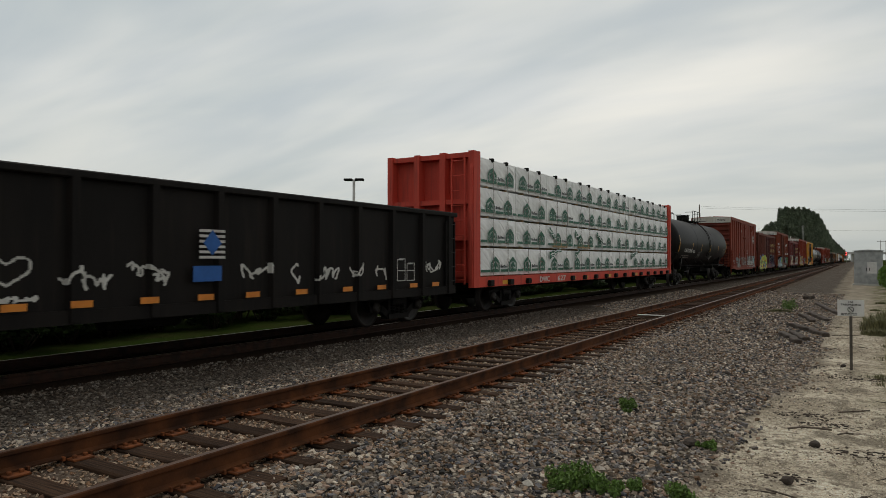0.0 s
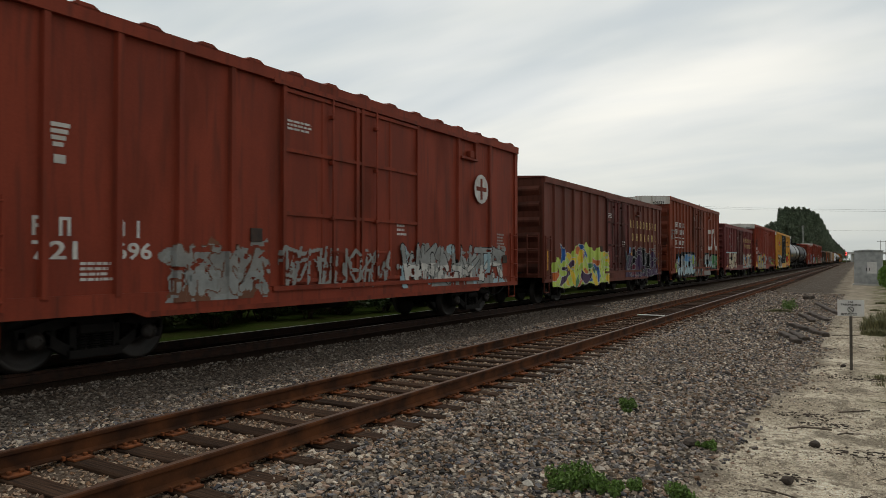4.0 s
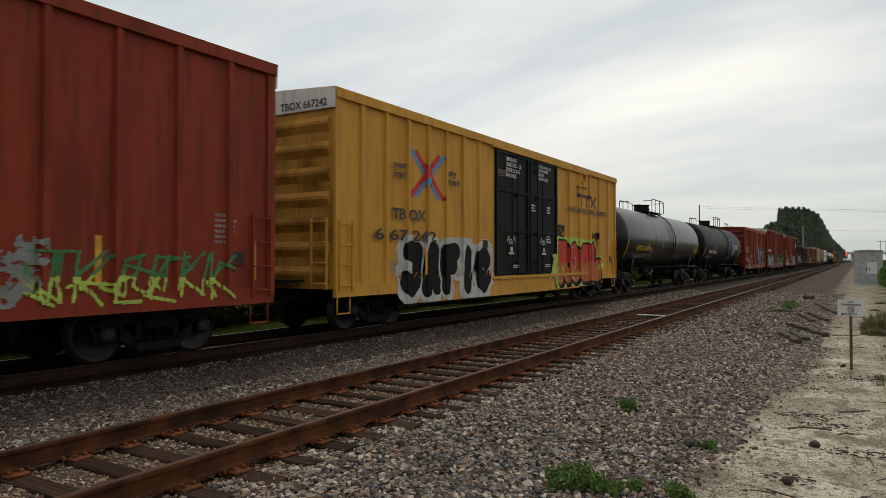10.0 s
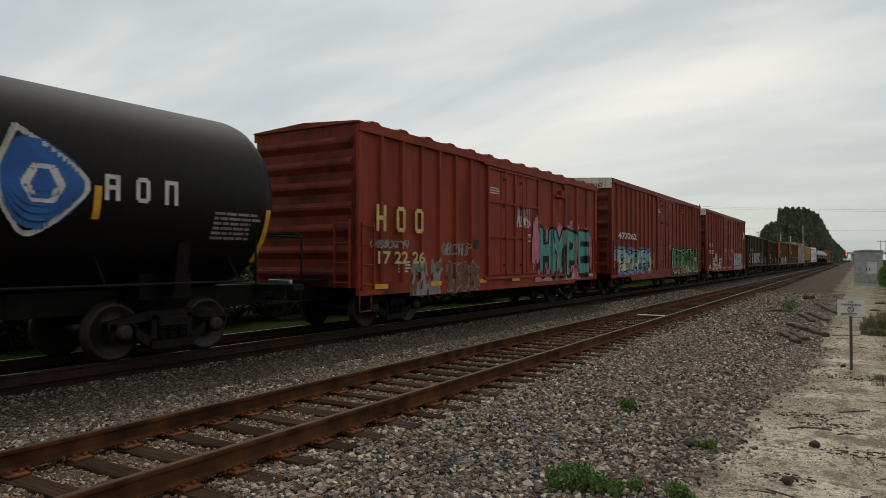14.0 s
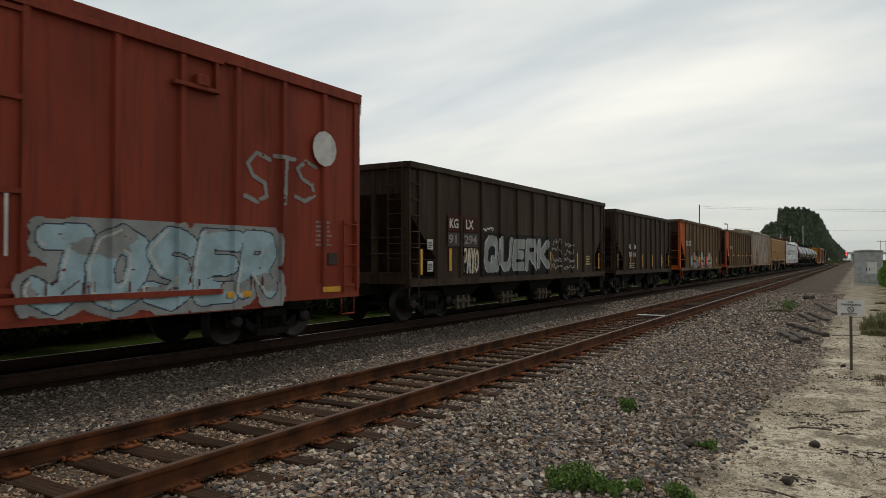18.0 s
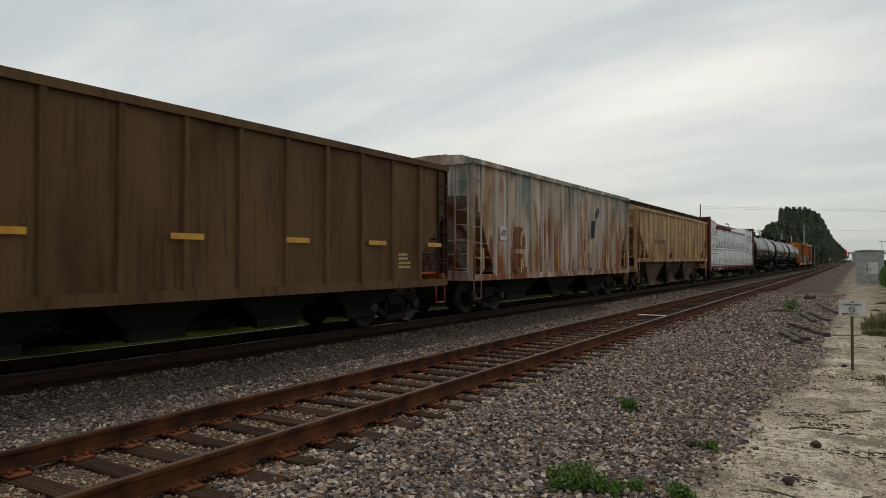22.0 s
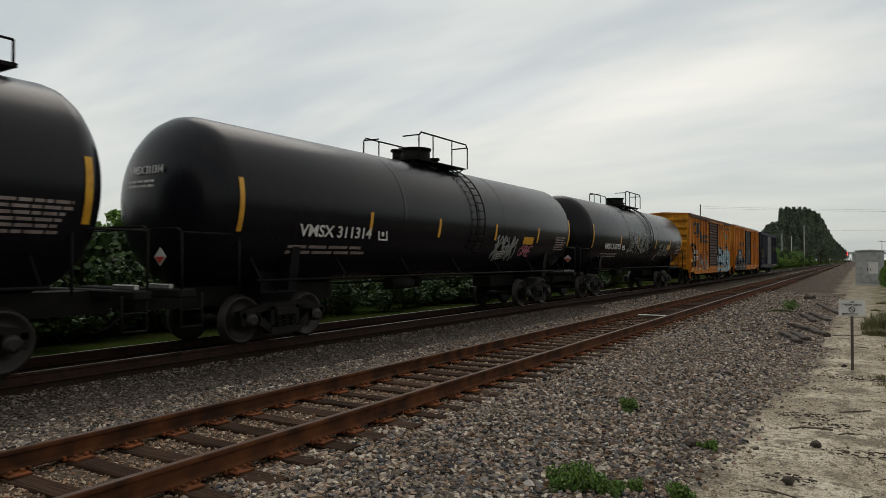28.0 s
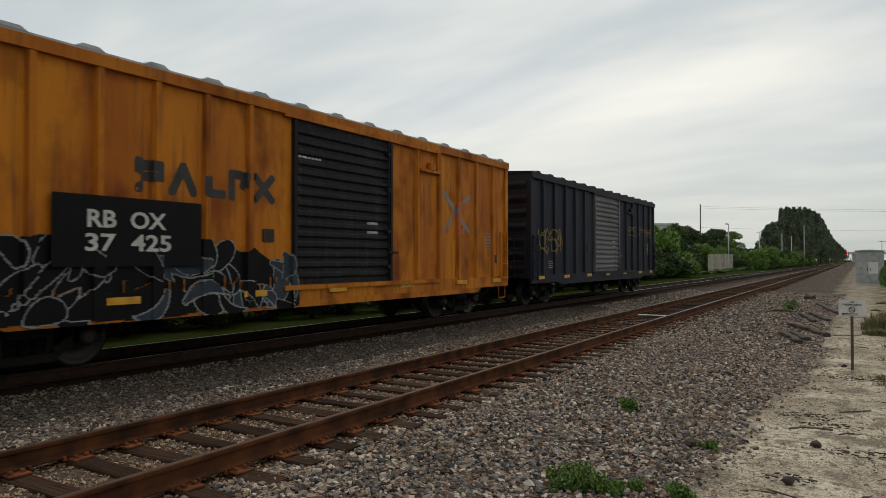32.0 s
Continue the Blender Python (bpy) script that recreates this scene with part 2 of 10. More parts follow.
def extrude(bm, pts, axis, a, b, mi=0):
    """A prism: the outline pts (two coordinates, in the order of the other axes) drawn out along axis from a to b."""
    def at(p, s):
        return {"x": (s, p[0], p[1]), "y": (p[0], s, p[1]), "z": (p[0], p[1], s)}[axis]
    lo, hi = [bm.verts.new(at(p, a)) for p in pts], [bm.verts.new(at(p, b)) for p in pts]
    n = len(pts)
    for i in range(n):
        bm.faces.new((lo[i], lo[(i + 1) % n], hi[(i + 1) % n], hi[i])).material_index = mi
    bm.faces.new(lo[::-1]).material_index = mi
    bm.faces.new(hi).material_index = mi


def mesh_of(name, bm, *mats):
    bmesh.ops.recalc_face_normals(bm, faces=bm.faces[:])
    me = bpy.data.meshes.new(name)
    bm.to_mesh(me)
    bm.free()
    for m in mats:
        me.materials.append(m)
    return me


def part(name, bm, material, parent, label="", at=None):
    """Links a bmesh, or a mesh made before, as one part under a thing or a part."""
    me = bm if isinstance(bm, bpy.types.Mesh) else mesh_of(name, bm, *(material if isinstance(material, (list, tuple)) else (material,)))
    ob = new(name, me)
    ob.parent = parent
    if at is not None:
        ob.matrix_basis = at
    return tagged(ob, label, kind="stuff" if name in ("small_print", "printed_lines", "printed_marks", "paint_patch") else "")


def thing(name, label, category, group="", at=None, kind=""):
    ob = new(name)
    ob.empty_display_size = 0.2
    if at is not None:
        ob.matrix_basis = at
    return tagged(ob, label, category, group, kind)


def solid(name, bm, material, label, category, group="", kind="", at=None):
    ob = new(name, mesh_of(name, bm, *(material if isinstance(material, (list, tuple)) else (material,))))
    if at is not None:
        ob.matrix_basis = at
    return tagged(ob, label, category, group, kind)


def raw_mesh(name, verts, faces, mats, smooth=False, index=None):
    me = bpy.data.meshes.new(name)
    me.from_pydata(verts, [], faces)
    for m in mats:
        me.materials.append(m)
    if index is not None:
        me.polygons.foreach_set("material_index", index)
    if smooth:
        me.polygons.foreach_set("use_smooth", [True] * len(me.polygons))
    me.update()
    return me


# ------------------------------------------------------------------ ground and tracks
TRAIN_X, NEAR_X, NEAR_LEAN = -10.9, -5.36, 0.0090    # middle lines of the tracks; the near one leans slightly towards the other


def near_x(y):
    return NEAR_X - NEAR_LEAN * y


def ground_z(x, y):
    """The lie of the land across the line: sand, ballast shoulders, track beds, verge."""
    n = near_x(y)
    z = -0.32
    for c, half in ((n, 1.45), (TRAIN_X, 1.75)):
        d = abs(x - c)
        top = -0.232 if c == n else -0.188
        z = max(z, top if d < half else top - (d - half) * (0.075 if x > n else 0.12))
    if x < TRAIN_X - 2.6:
        z = min(z, -0.30 - 0.02 * min(8, (TRAIN_X - 2.6 - x)))
    return z


def ground_material():
    m = bpy.data.materials.new("ground")
    m.use_nodes = True
    nt = m.node_tree
    n, l = nt.nodes, nt.links
    bs = n["Principled BSDF"]
    bs.inputs["Roughness"].default_value = 0.95
    bs.inputs["Specular IOR Level"].default_value = 0.0
    co, sep = n.new("ShaderNodeTexCoord"), n.new("ShaderNodeSeparateXYZ")
    l.new(co.outputs["Object"], sep.inputs[0])

    def noise_of(sc, detail=4.0, st=(1, 1, 1)):
        mp, t = n.new("ShaderNodeMapping"), n.new("ShaderNodeTexNoise")
        mp.inputs["Scale"].default_value = st
        t.inputs["Scale"].default_value, t.inputs["Detail"].default_value = sc, detail
        l.new(co.outputs["Object"], mp.inputs[0])
        l.new(mp.outputs[0], t.inputs[0])
        return t.outputs[0]

    def math_of(op, a, b):
        x = n.new("ShaderNodeMath")
        x.operation = op
        for s, v in zip(x.inputs, (a, b)):
            if isinstance(v, (int, float)):
                s.default_value = v
            else:
                l.new(v, s)
        return x.outputs[0]

    def ramp_of(fac, lo, hi, a=0.0, b=1.0):
        r = n.new("ShaderNodeMapRange")
        for i, v in enumerate((lo, hi, a, b)):
            r.inputs[i + 1].default_value = v
        l.new(fac, r.inputs[0])
        return r.outputs[0]

    def blend(fac, c0, c1, mode="MIX"):
        x = n.new("ShaderNodeMix")
        x.data_type, x.blend_type = "RGBA", mode
        for sock, v in ((x.inputs[0], fac), (x.inputs[6], c0), (x.inputs[7], c1)):
            if isinstance(v, tuple):
                sock.default_value = (*v, 1)
            elif isinstance(v, float):
                sock.default_value = v
            else:
                l.new(v, sock)
        return x.outputs[2]

    vor = n.new("ShaderNodeTexVoronoi")
    vor.inputs["Scale"].default_value = 24.0
    l.new(co.outputs["Object"], vor.inputs["Vector"])
    stone_tone = n.new("ShaderNodeSeparateColor")
    l.new(vor.outputs["Color"], stone_tone.inputs[0])
    gravel = blend(stone_tone.outputs[0], (0.085, 0.072, 0.062), (0.34, 0.295, 0.25))
    gravel = blend(ramp_of(noise_of(0.55), 0.45, 0.7), gravel, (0.185, 0.150, 0.122))
    # gaps between the stones darkened, their shade put into the colour
    gravel = blend(ramp_of(vor.outputs["Distance"], 0.25, 0.75), gravel, (0.058, 0.048, 0.041))
    sand = blend(ramp_of(noise_of(1.3, 6.0), 0.40, 0.62), (0.64, 0.56, 0.44), (0.41, 0.35, 0.27))
    sand = blend(ramp_of(noise_of(9.0, 5.0), 0.50, 0.64), sand, (0.25, 0.21, 0.165))
    sand = blend(ramp_of(noise_of(2.6, 6.0, (1, 0.6, 1)), 0.55, 0.64), sand, (0.26, 0.225, 0.175))
    grit = n.new("ShaderNodeTexVoronoi")
    grit.inputs["Scale"].default_value = 70.0
    l.new(co.outputs["Object"], grit.inputs["Vector"])
    grit_tone = n.new("ShaderNodeSeparateColor")
    l.new(grit.outputs["Color"], grit_tone.inputs[0])
    sand = blend(0.55, sand, blend(grit_tone.outputs[0], (0.17, 0.16, 0.15), (0.86, 0.85, 0.83)), "OVERLAY")
    sand = blend(0.30, sand, blend(noise_of(75.0, 3.0), (0.3, 0.3, 0.3), (1.0, 1.0, 1.0)), "OVERLAY")
    grass = blend(ramp_of(noise_of(1.1, 6.0), 0.35, 0.68), (0.030, 0.050, 0.010), (0.038, 0.042, 0.014))
    grass = blend(0.35, grass, blend(noise_of(45.0, 3.0), (0.2, 0.2, 0.2), (1.0, 1.0, 1.0)), "OVERLAY")
    wob = math_of("MULTIPLY", math_of("SUBTRACT", noise_of(0.7, 6.0), 0.5), 1.3)
    x = math_of("ADD", sep.outputs[0], wob)
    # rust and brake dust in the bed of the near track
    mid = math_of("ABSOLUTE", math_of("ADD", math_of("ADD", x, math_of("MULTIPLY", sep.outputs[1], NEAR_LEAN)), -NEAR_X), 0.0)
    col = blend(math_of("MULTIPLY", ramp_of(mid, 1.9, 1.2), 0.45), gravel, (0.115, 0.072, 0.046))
    # trodden dirt at the foot of the ballast, paler sand nearer the camera
    dirt = blend(ramp_of(noise_of(1.9, 6.0), 0.38, 0.64), (0.36, 0.31, 0.245), (0.20, 0.165, 0.125))
    dirt = blend(math_of("MULTIPLY", stone_tone.outputs[1], 0.35), dirt, (0.12, 0.10, 0.085))
    y = sep.outputs[1]
    col = blend(ramp_of(math_of("ADD", x, math_of("MULTIPLY", y, 0.004)), -1.45, -1.05), col, dirt)
    line = math_of("SUBTRACT", x, math_of("MULTIPLY", ramp_of(y, 9.5, 12.5), 0.45))
    col = blend(math_of("MULTIPLY", ramp_of(line, -1.32, -1.05), ramp_of(y, 14.0, 40.0, 1.0, 0.35)), col, sand)
    # the train's shade is put into the ground colour along its track
    shadow = math_of("ABSOLUTE", math_of("ADD", x, 10.9), 0.0)
    col = blend(ramp_of(shadow, 2.9, 1.3), col, (0.030, 0.021, 0.016))
    col = blend(ramp_of(x, -12.9, -13.4), col, grass)
    weedy = math_of("MULTIPLY", ramp_of(x, 0.0, 1.4), ramp_of(noise_of(1.7, 5.0), 0.44, 0.56))
    col = blend(weedy, col, (0.12, 0.135, 0.05))
    col = blend(ramp_of(x, 2.0, 4.5), col, grass)
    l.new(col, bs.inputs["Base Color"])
    b = n.new("ShaderNodeBump")
    b.inputs["Strength"].default_value, b.inputs["Distance"].default_value = 0.9, 0.03
    h = math_of("ADD", math_of("MULTIPLY", vor.outputs["Distance"], -0.9), math_of("ADD", noise_of(6.0, 6.0), noise_of(40.0, 3.0)))
    l.new(h, b.inputs["Height"])
    l.new(b.outputs[0], bs.inputs["Normal"])
    return m


def build_ground():
    xs = [-1500, -400, -120, -60, -40] + [-30 + 0.5 * i for i in range(0, 83)] + [14, 20, 40, 90, 300, 1500]
    ys = [-200, -60, -25, -10] + [-6 + 0.5 * i for i in range(0, 64)] + [28, 31, 35, 40, 46, 54, 64, 80, 100, 140, 200, 300, 500, 900, 1700, 3500]
    verts, faces = [], []
    for y in ys:
        for x in xs:
            z = ground_z(x, y)
            if -1.2 < x < 20 and y < 60:
                z += 0.04 * (noise.noise((x * 0.5, y * 0.5, 0.3))) + 0.03 * noise.noise((x * 1.7, y * 1.7, 5))
            verts.append((x, y, z))
    nx = len(xs)
    for j in range(len(ys) - 1):
        for i in range(nx - 1):
            a = j * nx + i
            faces.append((a, a + 1, a + nx + 1, a + nx))
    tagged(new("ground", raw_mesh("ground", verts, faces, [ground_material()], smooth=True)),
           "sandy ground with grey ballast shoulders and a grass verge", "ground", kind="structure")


build_ground()

RAIL = ((-0.07, -0.172), (0.07, -0.172), (0.07, -0.158), (0.012, -0.142), (0.009, -0.048), (0.036, -0.036), (0.036, -0.008), (0.028, 0.0), (-0.028, 0.0), (-0.036, -0.008), (-0.036, -0.036), (-0.009, -0.048), (-0.012, -0.142), (-0.07, -0.158))


def rail_mesh(y0, y1, side, head):
    bm = bmesh.new()
    pts = RAIL
    n = len(pts)
    lo, hi = [bm.verts.new((p[0], y0, p[1])) for p in pts], [bm.verts.new((p[0], y1, p[1])) for p in pts]
    for i in range(n):
        f = bm.faces.new((lo[i], lo[(i + 1) % n], hi[(i + 1) % n], hi[i]))
        f.material_index = 1 if i in (7,) else 0
    bm.faces.new(lo[::-1])
    bm.faces.new(hi)
    return mesh_of("rail", bm, side, head)


def tie_mesh(seed, m):
    rnd = random.Random(seed)
    bm = bmesh.new()
    bevel_box(bm, -1.28, 1.28, -0.105, 0.105, -0.36, -0.192, 0.014)
    for v in bm.verts:
        v.co += Vector((rnd.uniform(-0.02, 0.02), rnd.uniform(-0.008, 0.008), rnd.uniform(-0.01, 0.004)))
    return mesh_of("tie", bm, m)


def plate_mesh():
    bm = bmesh.new()
    bevel_box(bm, -0.19, 0.19, -0.095, 0.095, -0.192, -0.172, 0.004)
    for x in (-0.115, 0.115):
        for y in (-0.05, 0.05):
            bevel_box(bm, x - 0.018, x + 0.018, y - 0.018, y + 0.018, -0.176, -0.145, 0.006)
    for s in (-1, 1):       # rail anchors against the tie
        bevel_box(bm, -0.09, 0.09, s * 0.125 - 0.012, s * 0.125 + 0.012, -0.19, -0.150, 0.004)
    return mesh_of("tie_plate", bm, M_PLATE)


def build_tracks():
    lean = math.degrees(math.atan(NEAR_LEAN))
    near = thing("near_track", "empty track with rusted rails on weathered wooden ties", "railway track", kind="structure", at=pose(NEAR_X, 0, 0, 0, 0, lean))
    far = thing("train_track", "track under the train with polished rail heads", "railway track", kind="structure", at=pose(TRAIN_X, 0, 0))
    for s in (-1, 1):
        part("rail", rail_mesh(-40, 1500, M_RUST_RAIL, M_RUST_TOP), None, near, at=pose(s * 0.7525, 0, 0))
        part("rail", rail_mesh(-40, 1500, M_SHADED_RAIL, M_RAIL_TOP), None, far, at=pose(s * 0.7525, 0, 0))
    ties = [tie_mesh(i, M_TIE) for i in range(5)]
    board = bmesh.new()
    bevel_box(board, -0.66, 0.20, -0.10, 0.10, -0.19, -0.165, 0.01)
    part("loose_board", board, M_TIE_PALE, near, "bleached board lying between the rails", at=pose(0, 22.3, 0, 0, 0, 2))
    plate = plate_mesh()
    rnd = random.Random(4)
    rest = bmesh.new()
    y = -6.0
    k = 0
    while y < 260:
        tilt, dx = rnd.uniform(-1.6, 1.6), rnd.uniform(-0.06, 0.06)
        m = pose(dx, y, rnd.uniform(-0.012, 0.0), 0, 0, tilt)
        if k < 140:
            tie = part("tie", rnd.choice(ties), None, near, at=m)
            for s in (-1, 1):
                part("tie_plate", plate, None, tie, at=pose(s * 0.7525 - dx, 0, 0))
        else:
            box(rest, -1.3 + dx, 1.3 + dx, y - 0.115, y + 0.115, -0.3, -0.19)
        k += 1
        y += 0.535 + rnd.uniform(-0.035, 0.035)
    part("far_ties", rest, M_TIE, near)["kind"] = "stuff"
    rest = bmesh.new()
    y = -30.0
    while y < 260:
        box(rest, -1.3, 1.3, y - 0.115, y + 0.115, -0.3, -0.193 + rnd.uniform(-0.015, 0))
        y += 0.53
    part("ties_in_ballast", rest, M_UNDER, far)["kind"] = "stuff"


build_tracks()

ICO = None


def stones(name, label, spots, material):
    """Many broken stones in one object; spots: x, y, z, size."""
    iv = np.array([(x, y, z) for x in (-1, 1) for y in (-1, 1) for z in (-1, 1)]) * 0.72
    tri = np.array([(0, 1, 3), (0, 3, 2), (4, 6, 7), (4, 7, 5), (0, 4, 5), (0, 5, 1), (2, 3, 7), (2, 7, 6), (0, 2, 6), (0, 6, 4), (1, 5, 7), (1, 7, 3)])
    spots = np.array(spots)
    n = len(spots)
    g = np.random.default_rng(5)
    q = g.normal(size=(n, 4))
    q /= np.linalg.norm(q, axis=1)[:, None]
    w, x, y, z = q.T
    rot = np.stack([1 - 2 * (y * y + z * z), 2 * (x * y - z * w), 2 * (x * z + y * w), 2 * (x * y + z * w), 1 - 2 * (x * x + z * z), 2 * (y * z - x * w),
                    2 * (x * z - y * w), 2 * (y * z + x * w), 1 - 2 * (x * x + y * y)], 1).reshape(n, 3, 3)
    v = iv[None] * g.uniform(0.45, 1.35, (n, 8, 3)) * g.uniform(0.45, 1.25, (n, 1, 3))
    v = np.einsum("nij,nkj->nki", rot, v) * spots[:, None, 3:4]
    v[:, :, 2] *= 0.7
    v += spots[:, None, :3]
    f = (tri[None] + 8 * np.arange(n)[:, None, None]).reshape(-1, 3)
    tagged(new(name, raw_mesh(name, v.reshape(-1, 3).tolist(), f.tolist(), [material])), label, "ballast", kind="stuff")


def build_ballast():
    g = random.Random(11)
    spots = []

    def scatter(count, x0, x1, y0, y1, s0, s1, keep=lambda x, y: True):
        for _ in range(count):
            u = g.random() ** 1.35
            x, y = g.uniform(x0, x1), y0 + (y1 - y0) * u
            if keep(x, y):
                s = s0 + (s1 - s0) * g.random() ** 1.5
                spots.append((x, y, ground_z(x, y) + 0.3 * s, s))

    def edge(x, y):
        """The ragged foot of the ballast, where stones thin out over the sand."""
        foot = -1.24 + min(0.42, max(0.0, 0.3 * (y - 10.2))) + 0.22 * noise.noise((x * 1.3, y * 0.8, 2)) + 0.012 * max(0.0, y - 14)
        return x < foot or g.random() < 0.5 * math.exp(-(x - foot) / 0.10)

    scatter(50000, -4.45, -0.3, 3.0, 17.0, 0.013, 0.037, edge)
    scatter(21000, -5.2, -0.8, 17.0, 44.0, 0.018, 0.048, edge)
    scatter(19000, -8.2, -6.5, 2.0, 26.0, 0.013, 0.036)
    scatter(5500, -9.0, -6.6, 26.0, 44.0, 0.022, 0.040)
    stones("ballast", "grey crushed-stone ballast on the track shoulders", spots, M_STONE)
    spots = []
    scatter(24000, -6.85, -3.95, 1.0, 22.0, 0.011, 0.027)
    stones("track_ballast", "rust-stained crushed stone between the rails", spots, M_STONE_RUST)
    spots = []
    # these stones hold the train's shade in their colour
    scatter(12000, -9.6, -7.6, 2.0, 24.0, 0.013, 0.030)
    stones("oily_ballast", "crushed stone beside the train track, coloured dark for the train's shade", spots, M_STONE_SHADED)
    sandy = []
    for _ in range(34000):
        x, y = g.uniform(-1.5, 1.6), 4.4 + 22 * g.random() ** 1.7
        if noise.noise((x * 1.4, y * 0.9, 7)) > -0.18 or g.random() < 0.25:
            s = (0.0035 + 0.009 * g.random() ** 3) * (1 + 0.02 * y)
            sandy.append((x, y, ground_z(x, y) + 0.012, s))
    stones("sand_pebbles", "fine pale and brown pebbles strewn over the sand", sandy, M_PEBBLE)
    pale = []
    for _ in range(260):
        x, y = g.uniform(-4.4, -0.9), 4.0 + 14 * g.random() ** 1.4
        pale.append((x, y, ground_z(x, y) + 0.01, g.uniform(0.012, 0.032)))
    pale += [(-2.42, 5.35, ground_z(-2.42, 5.35) + 0.03, 0.055), (-2.36, 5.44, ground_z(-2.4, 5.4) + 0.03, 0.04), (-2.03, 6.07, ground_z(-2.0, 6.0) + 0.03, 0.05)]
    stones("pale_pebbles", "pale limestone pebbles strewn over the gravel", pale, M_STONE_PALE)


build_ballast()

# ------------------------------------------------------------------ the train: shared pieces
TRAIN = []                    # cars and loads with their place along the train
AXLE = 0.889                  # half the wheel base of a truck
WHEEL_R = 0.457


def travel(t):
    """Metres that the train has gone after t seconds."""
    return 14.394 * t - 0.0944 * t * t / 32 + 0.2487 * t ** 3 / 1024


def lathe_x(bm, prof, n=24, mi=0):
    """A body of revolution about the x axis; prof: x, radius."""
    rings = [[bm.verts.new((x, r * math.cos(2 * math.pi * i / n), r * math.sin(2 * math.pi * i / n))) for i in range(n)] for x, r in prof]
    for a, b in zip(rings, rings[1:]):
        for i in range(n):
            f = bm.faces.new((a[i], a[(i + 1) % n], b[(i + 1) % n], b[i]))
            f.smooth, f.material_index = True, mi
    bm.faces.new(rings[0][::-1]).material_index = mi
    bm.faces.new(rings[-1]).material_index = mi


def wheelset_mesh():
    bm = bmesh.new()
    lathe_x(bm, [(-1.02, 0.05), (-1.02, 0.075), (1.02, 0.075), (1.02, 0.05)], 12)
    for s in (-1, 1):
        p = [(0.66, 0.12), (0.685, 0.36), (0.682, 0.49), (0.705, 0.485), (0.715, 0.462), (0.83, 0.452), (0.835, 0.40), (0.79, 0.36), (0.775, 0.2), (0.83, 0.14), (0.83, 0.10)]
        lathe_x(bm, [(s * x, r) for x, r in (p if s > 0 else p)], 32)
        lathe_x(bm, [(s * 0.93, 0.09), (s * 0.93, 0.13), (s * 1.12, 0.13), (s * 1.13, 0.06)], 14)
        for k in range(3):      # cap screws on the bearing
            a = 2 * math.pi * k / 3
            tube(bm, (s * 1.12, 0.07 * math.cos(a), 0.07 * math.sin(a)), (s * 1.145, 0.07 * math.cos(a), 0.07 * math.sin(a)), 0.02, 6)
    return mesh_of("wheelset", bm, M_WHEEL)


def side_frame_mesh():
    """A cast three-piece truck side with its spring nest, about x = 0."""
    bm = bmesh.new()
    top = [(-1.16, 0.60), (-1.16, 0.47), (-1.02, 0.40), (-0.76, 0.40), (-0.66, 0.52), (-0.40, 0.62), (-0.34, 0.42), (-0.62, 0.30), (-0.40, 0.17), (0.40, 0.17), (0.62, 0.30), (0.34, 0.42), (0.40, 0.62),
           (0.66, 0.52), (0.76, 0.40), (1.02, 0.40), (1.16, 0.47), (1.16, 0.60), (0.86, 0.66), (0.45, 0.76), (-0.45, 0.76), (-0.86, 0.66)]
    # built from beams so that the window between them stays open
    def beam(a, b, h, w=0.075):
        a, b = Vector((0, *a)), Vector((0, *b))
        d = (b - a).normalized()
        nrm = Vector((0, -d.z, d.y)) * h / 2
        pts = [(v.y, v.z) for v in (a + nrm, b + nrm, b - nrm, a - nrm)]
        extrude(bm, pts, "x", -w, w)
    beam((-1.15, 0.56), (-0.45, 0.70), 0.14)
    beam((-0.47, 0.70), (0.47, 0.70), 0.13)
    beam((0.45, 0.70), (1.15, 0.56), 0.14)
    beam((-0.80, 0.52), (-0.36, 0.24), 0.15)
    beam((0.80, 0.52), (0.36, 0.24), 0.15)
    beam((-0.42, 0.22), (0.42, 0.22), 0.12, 0.12)
    for s in (-1, 1):
        beam((s * 0.34, 0.22), (s * 0.34, 0.70), 0.10)
        beam((s * 1.06, 0.36), (s * 1.06, 0.60), 0.10)
        beam((s * 0.72, 0.36), (s * 0.72, 0.60), 0.10)
    for y in (-0.19, 0.0, 0.19):       # springs
        for x in (-0.05, 0.07):
            for k in range(6):
                tube(bm, (x, y, 0.285 + 0.037 * k), (x, y, 0.305 + 0.037 * k), 0.065, 8)
    bevel_box(bm, -0.10, 0.13, -0.28, 0.28, 0.50, 0.66, 0.02)
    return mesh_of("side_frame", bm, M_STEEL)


def bolster_mesh():
    bm = bmesh.new()
    bevel_box(bm, -1.0, 1.0, -0.20, 0.20, 0.50, 0.74, 0.03)
    tube(bm, (0, 0, 0.70), (0, 0, 0.80), 0.2, 12)
    for s in (-1, 1):
        bevel_box(bm, -0.75, 0.75, s * 0.42 - 0.06, s * 0.42 + 0.06, 0.36, 0.46, 0.01)      # brake beams
        for x in (-0.70, 0.70):
            bevel_box(bm, x - 0.06, x + 0.06, s * 0.44 - 0.03, s * 0.44 + 0.03, 0.30, 0.56, 0.01)
    return mesh_of("truck", bm, M_STEEL)


def coupler_mesh():
    """A knuckle coupler that points towards -y from the striker at y = 0."""
    bm = bmesh.new()
    bevel_box(bm, -0.09, 0.09, -0.52, 0.25, 0.79, 0.95, 0.02)
    bevel_box(bm, -0.17, 0.10, -0.74, -0.48, 0.74, 1.0, 0.03)
    bevel_box(bm, 0.08, 0.20, -0.70, -0.52, 0.76, 0.98, 0.03)
    return mesh_of("coupler", bm, M_STEEL)


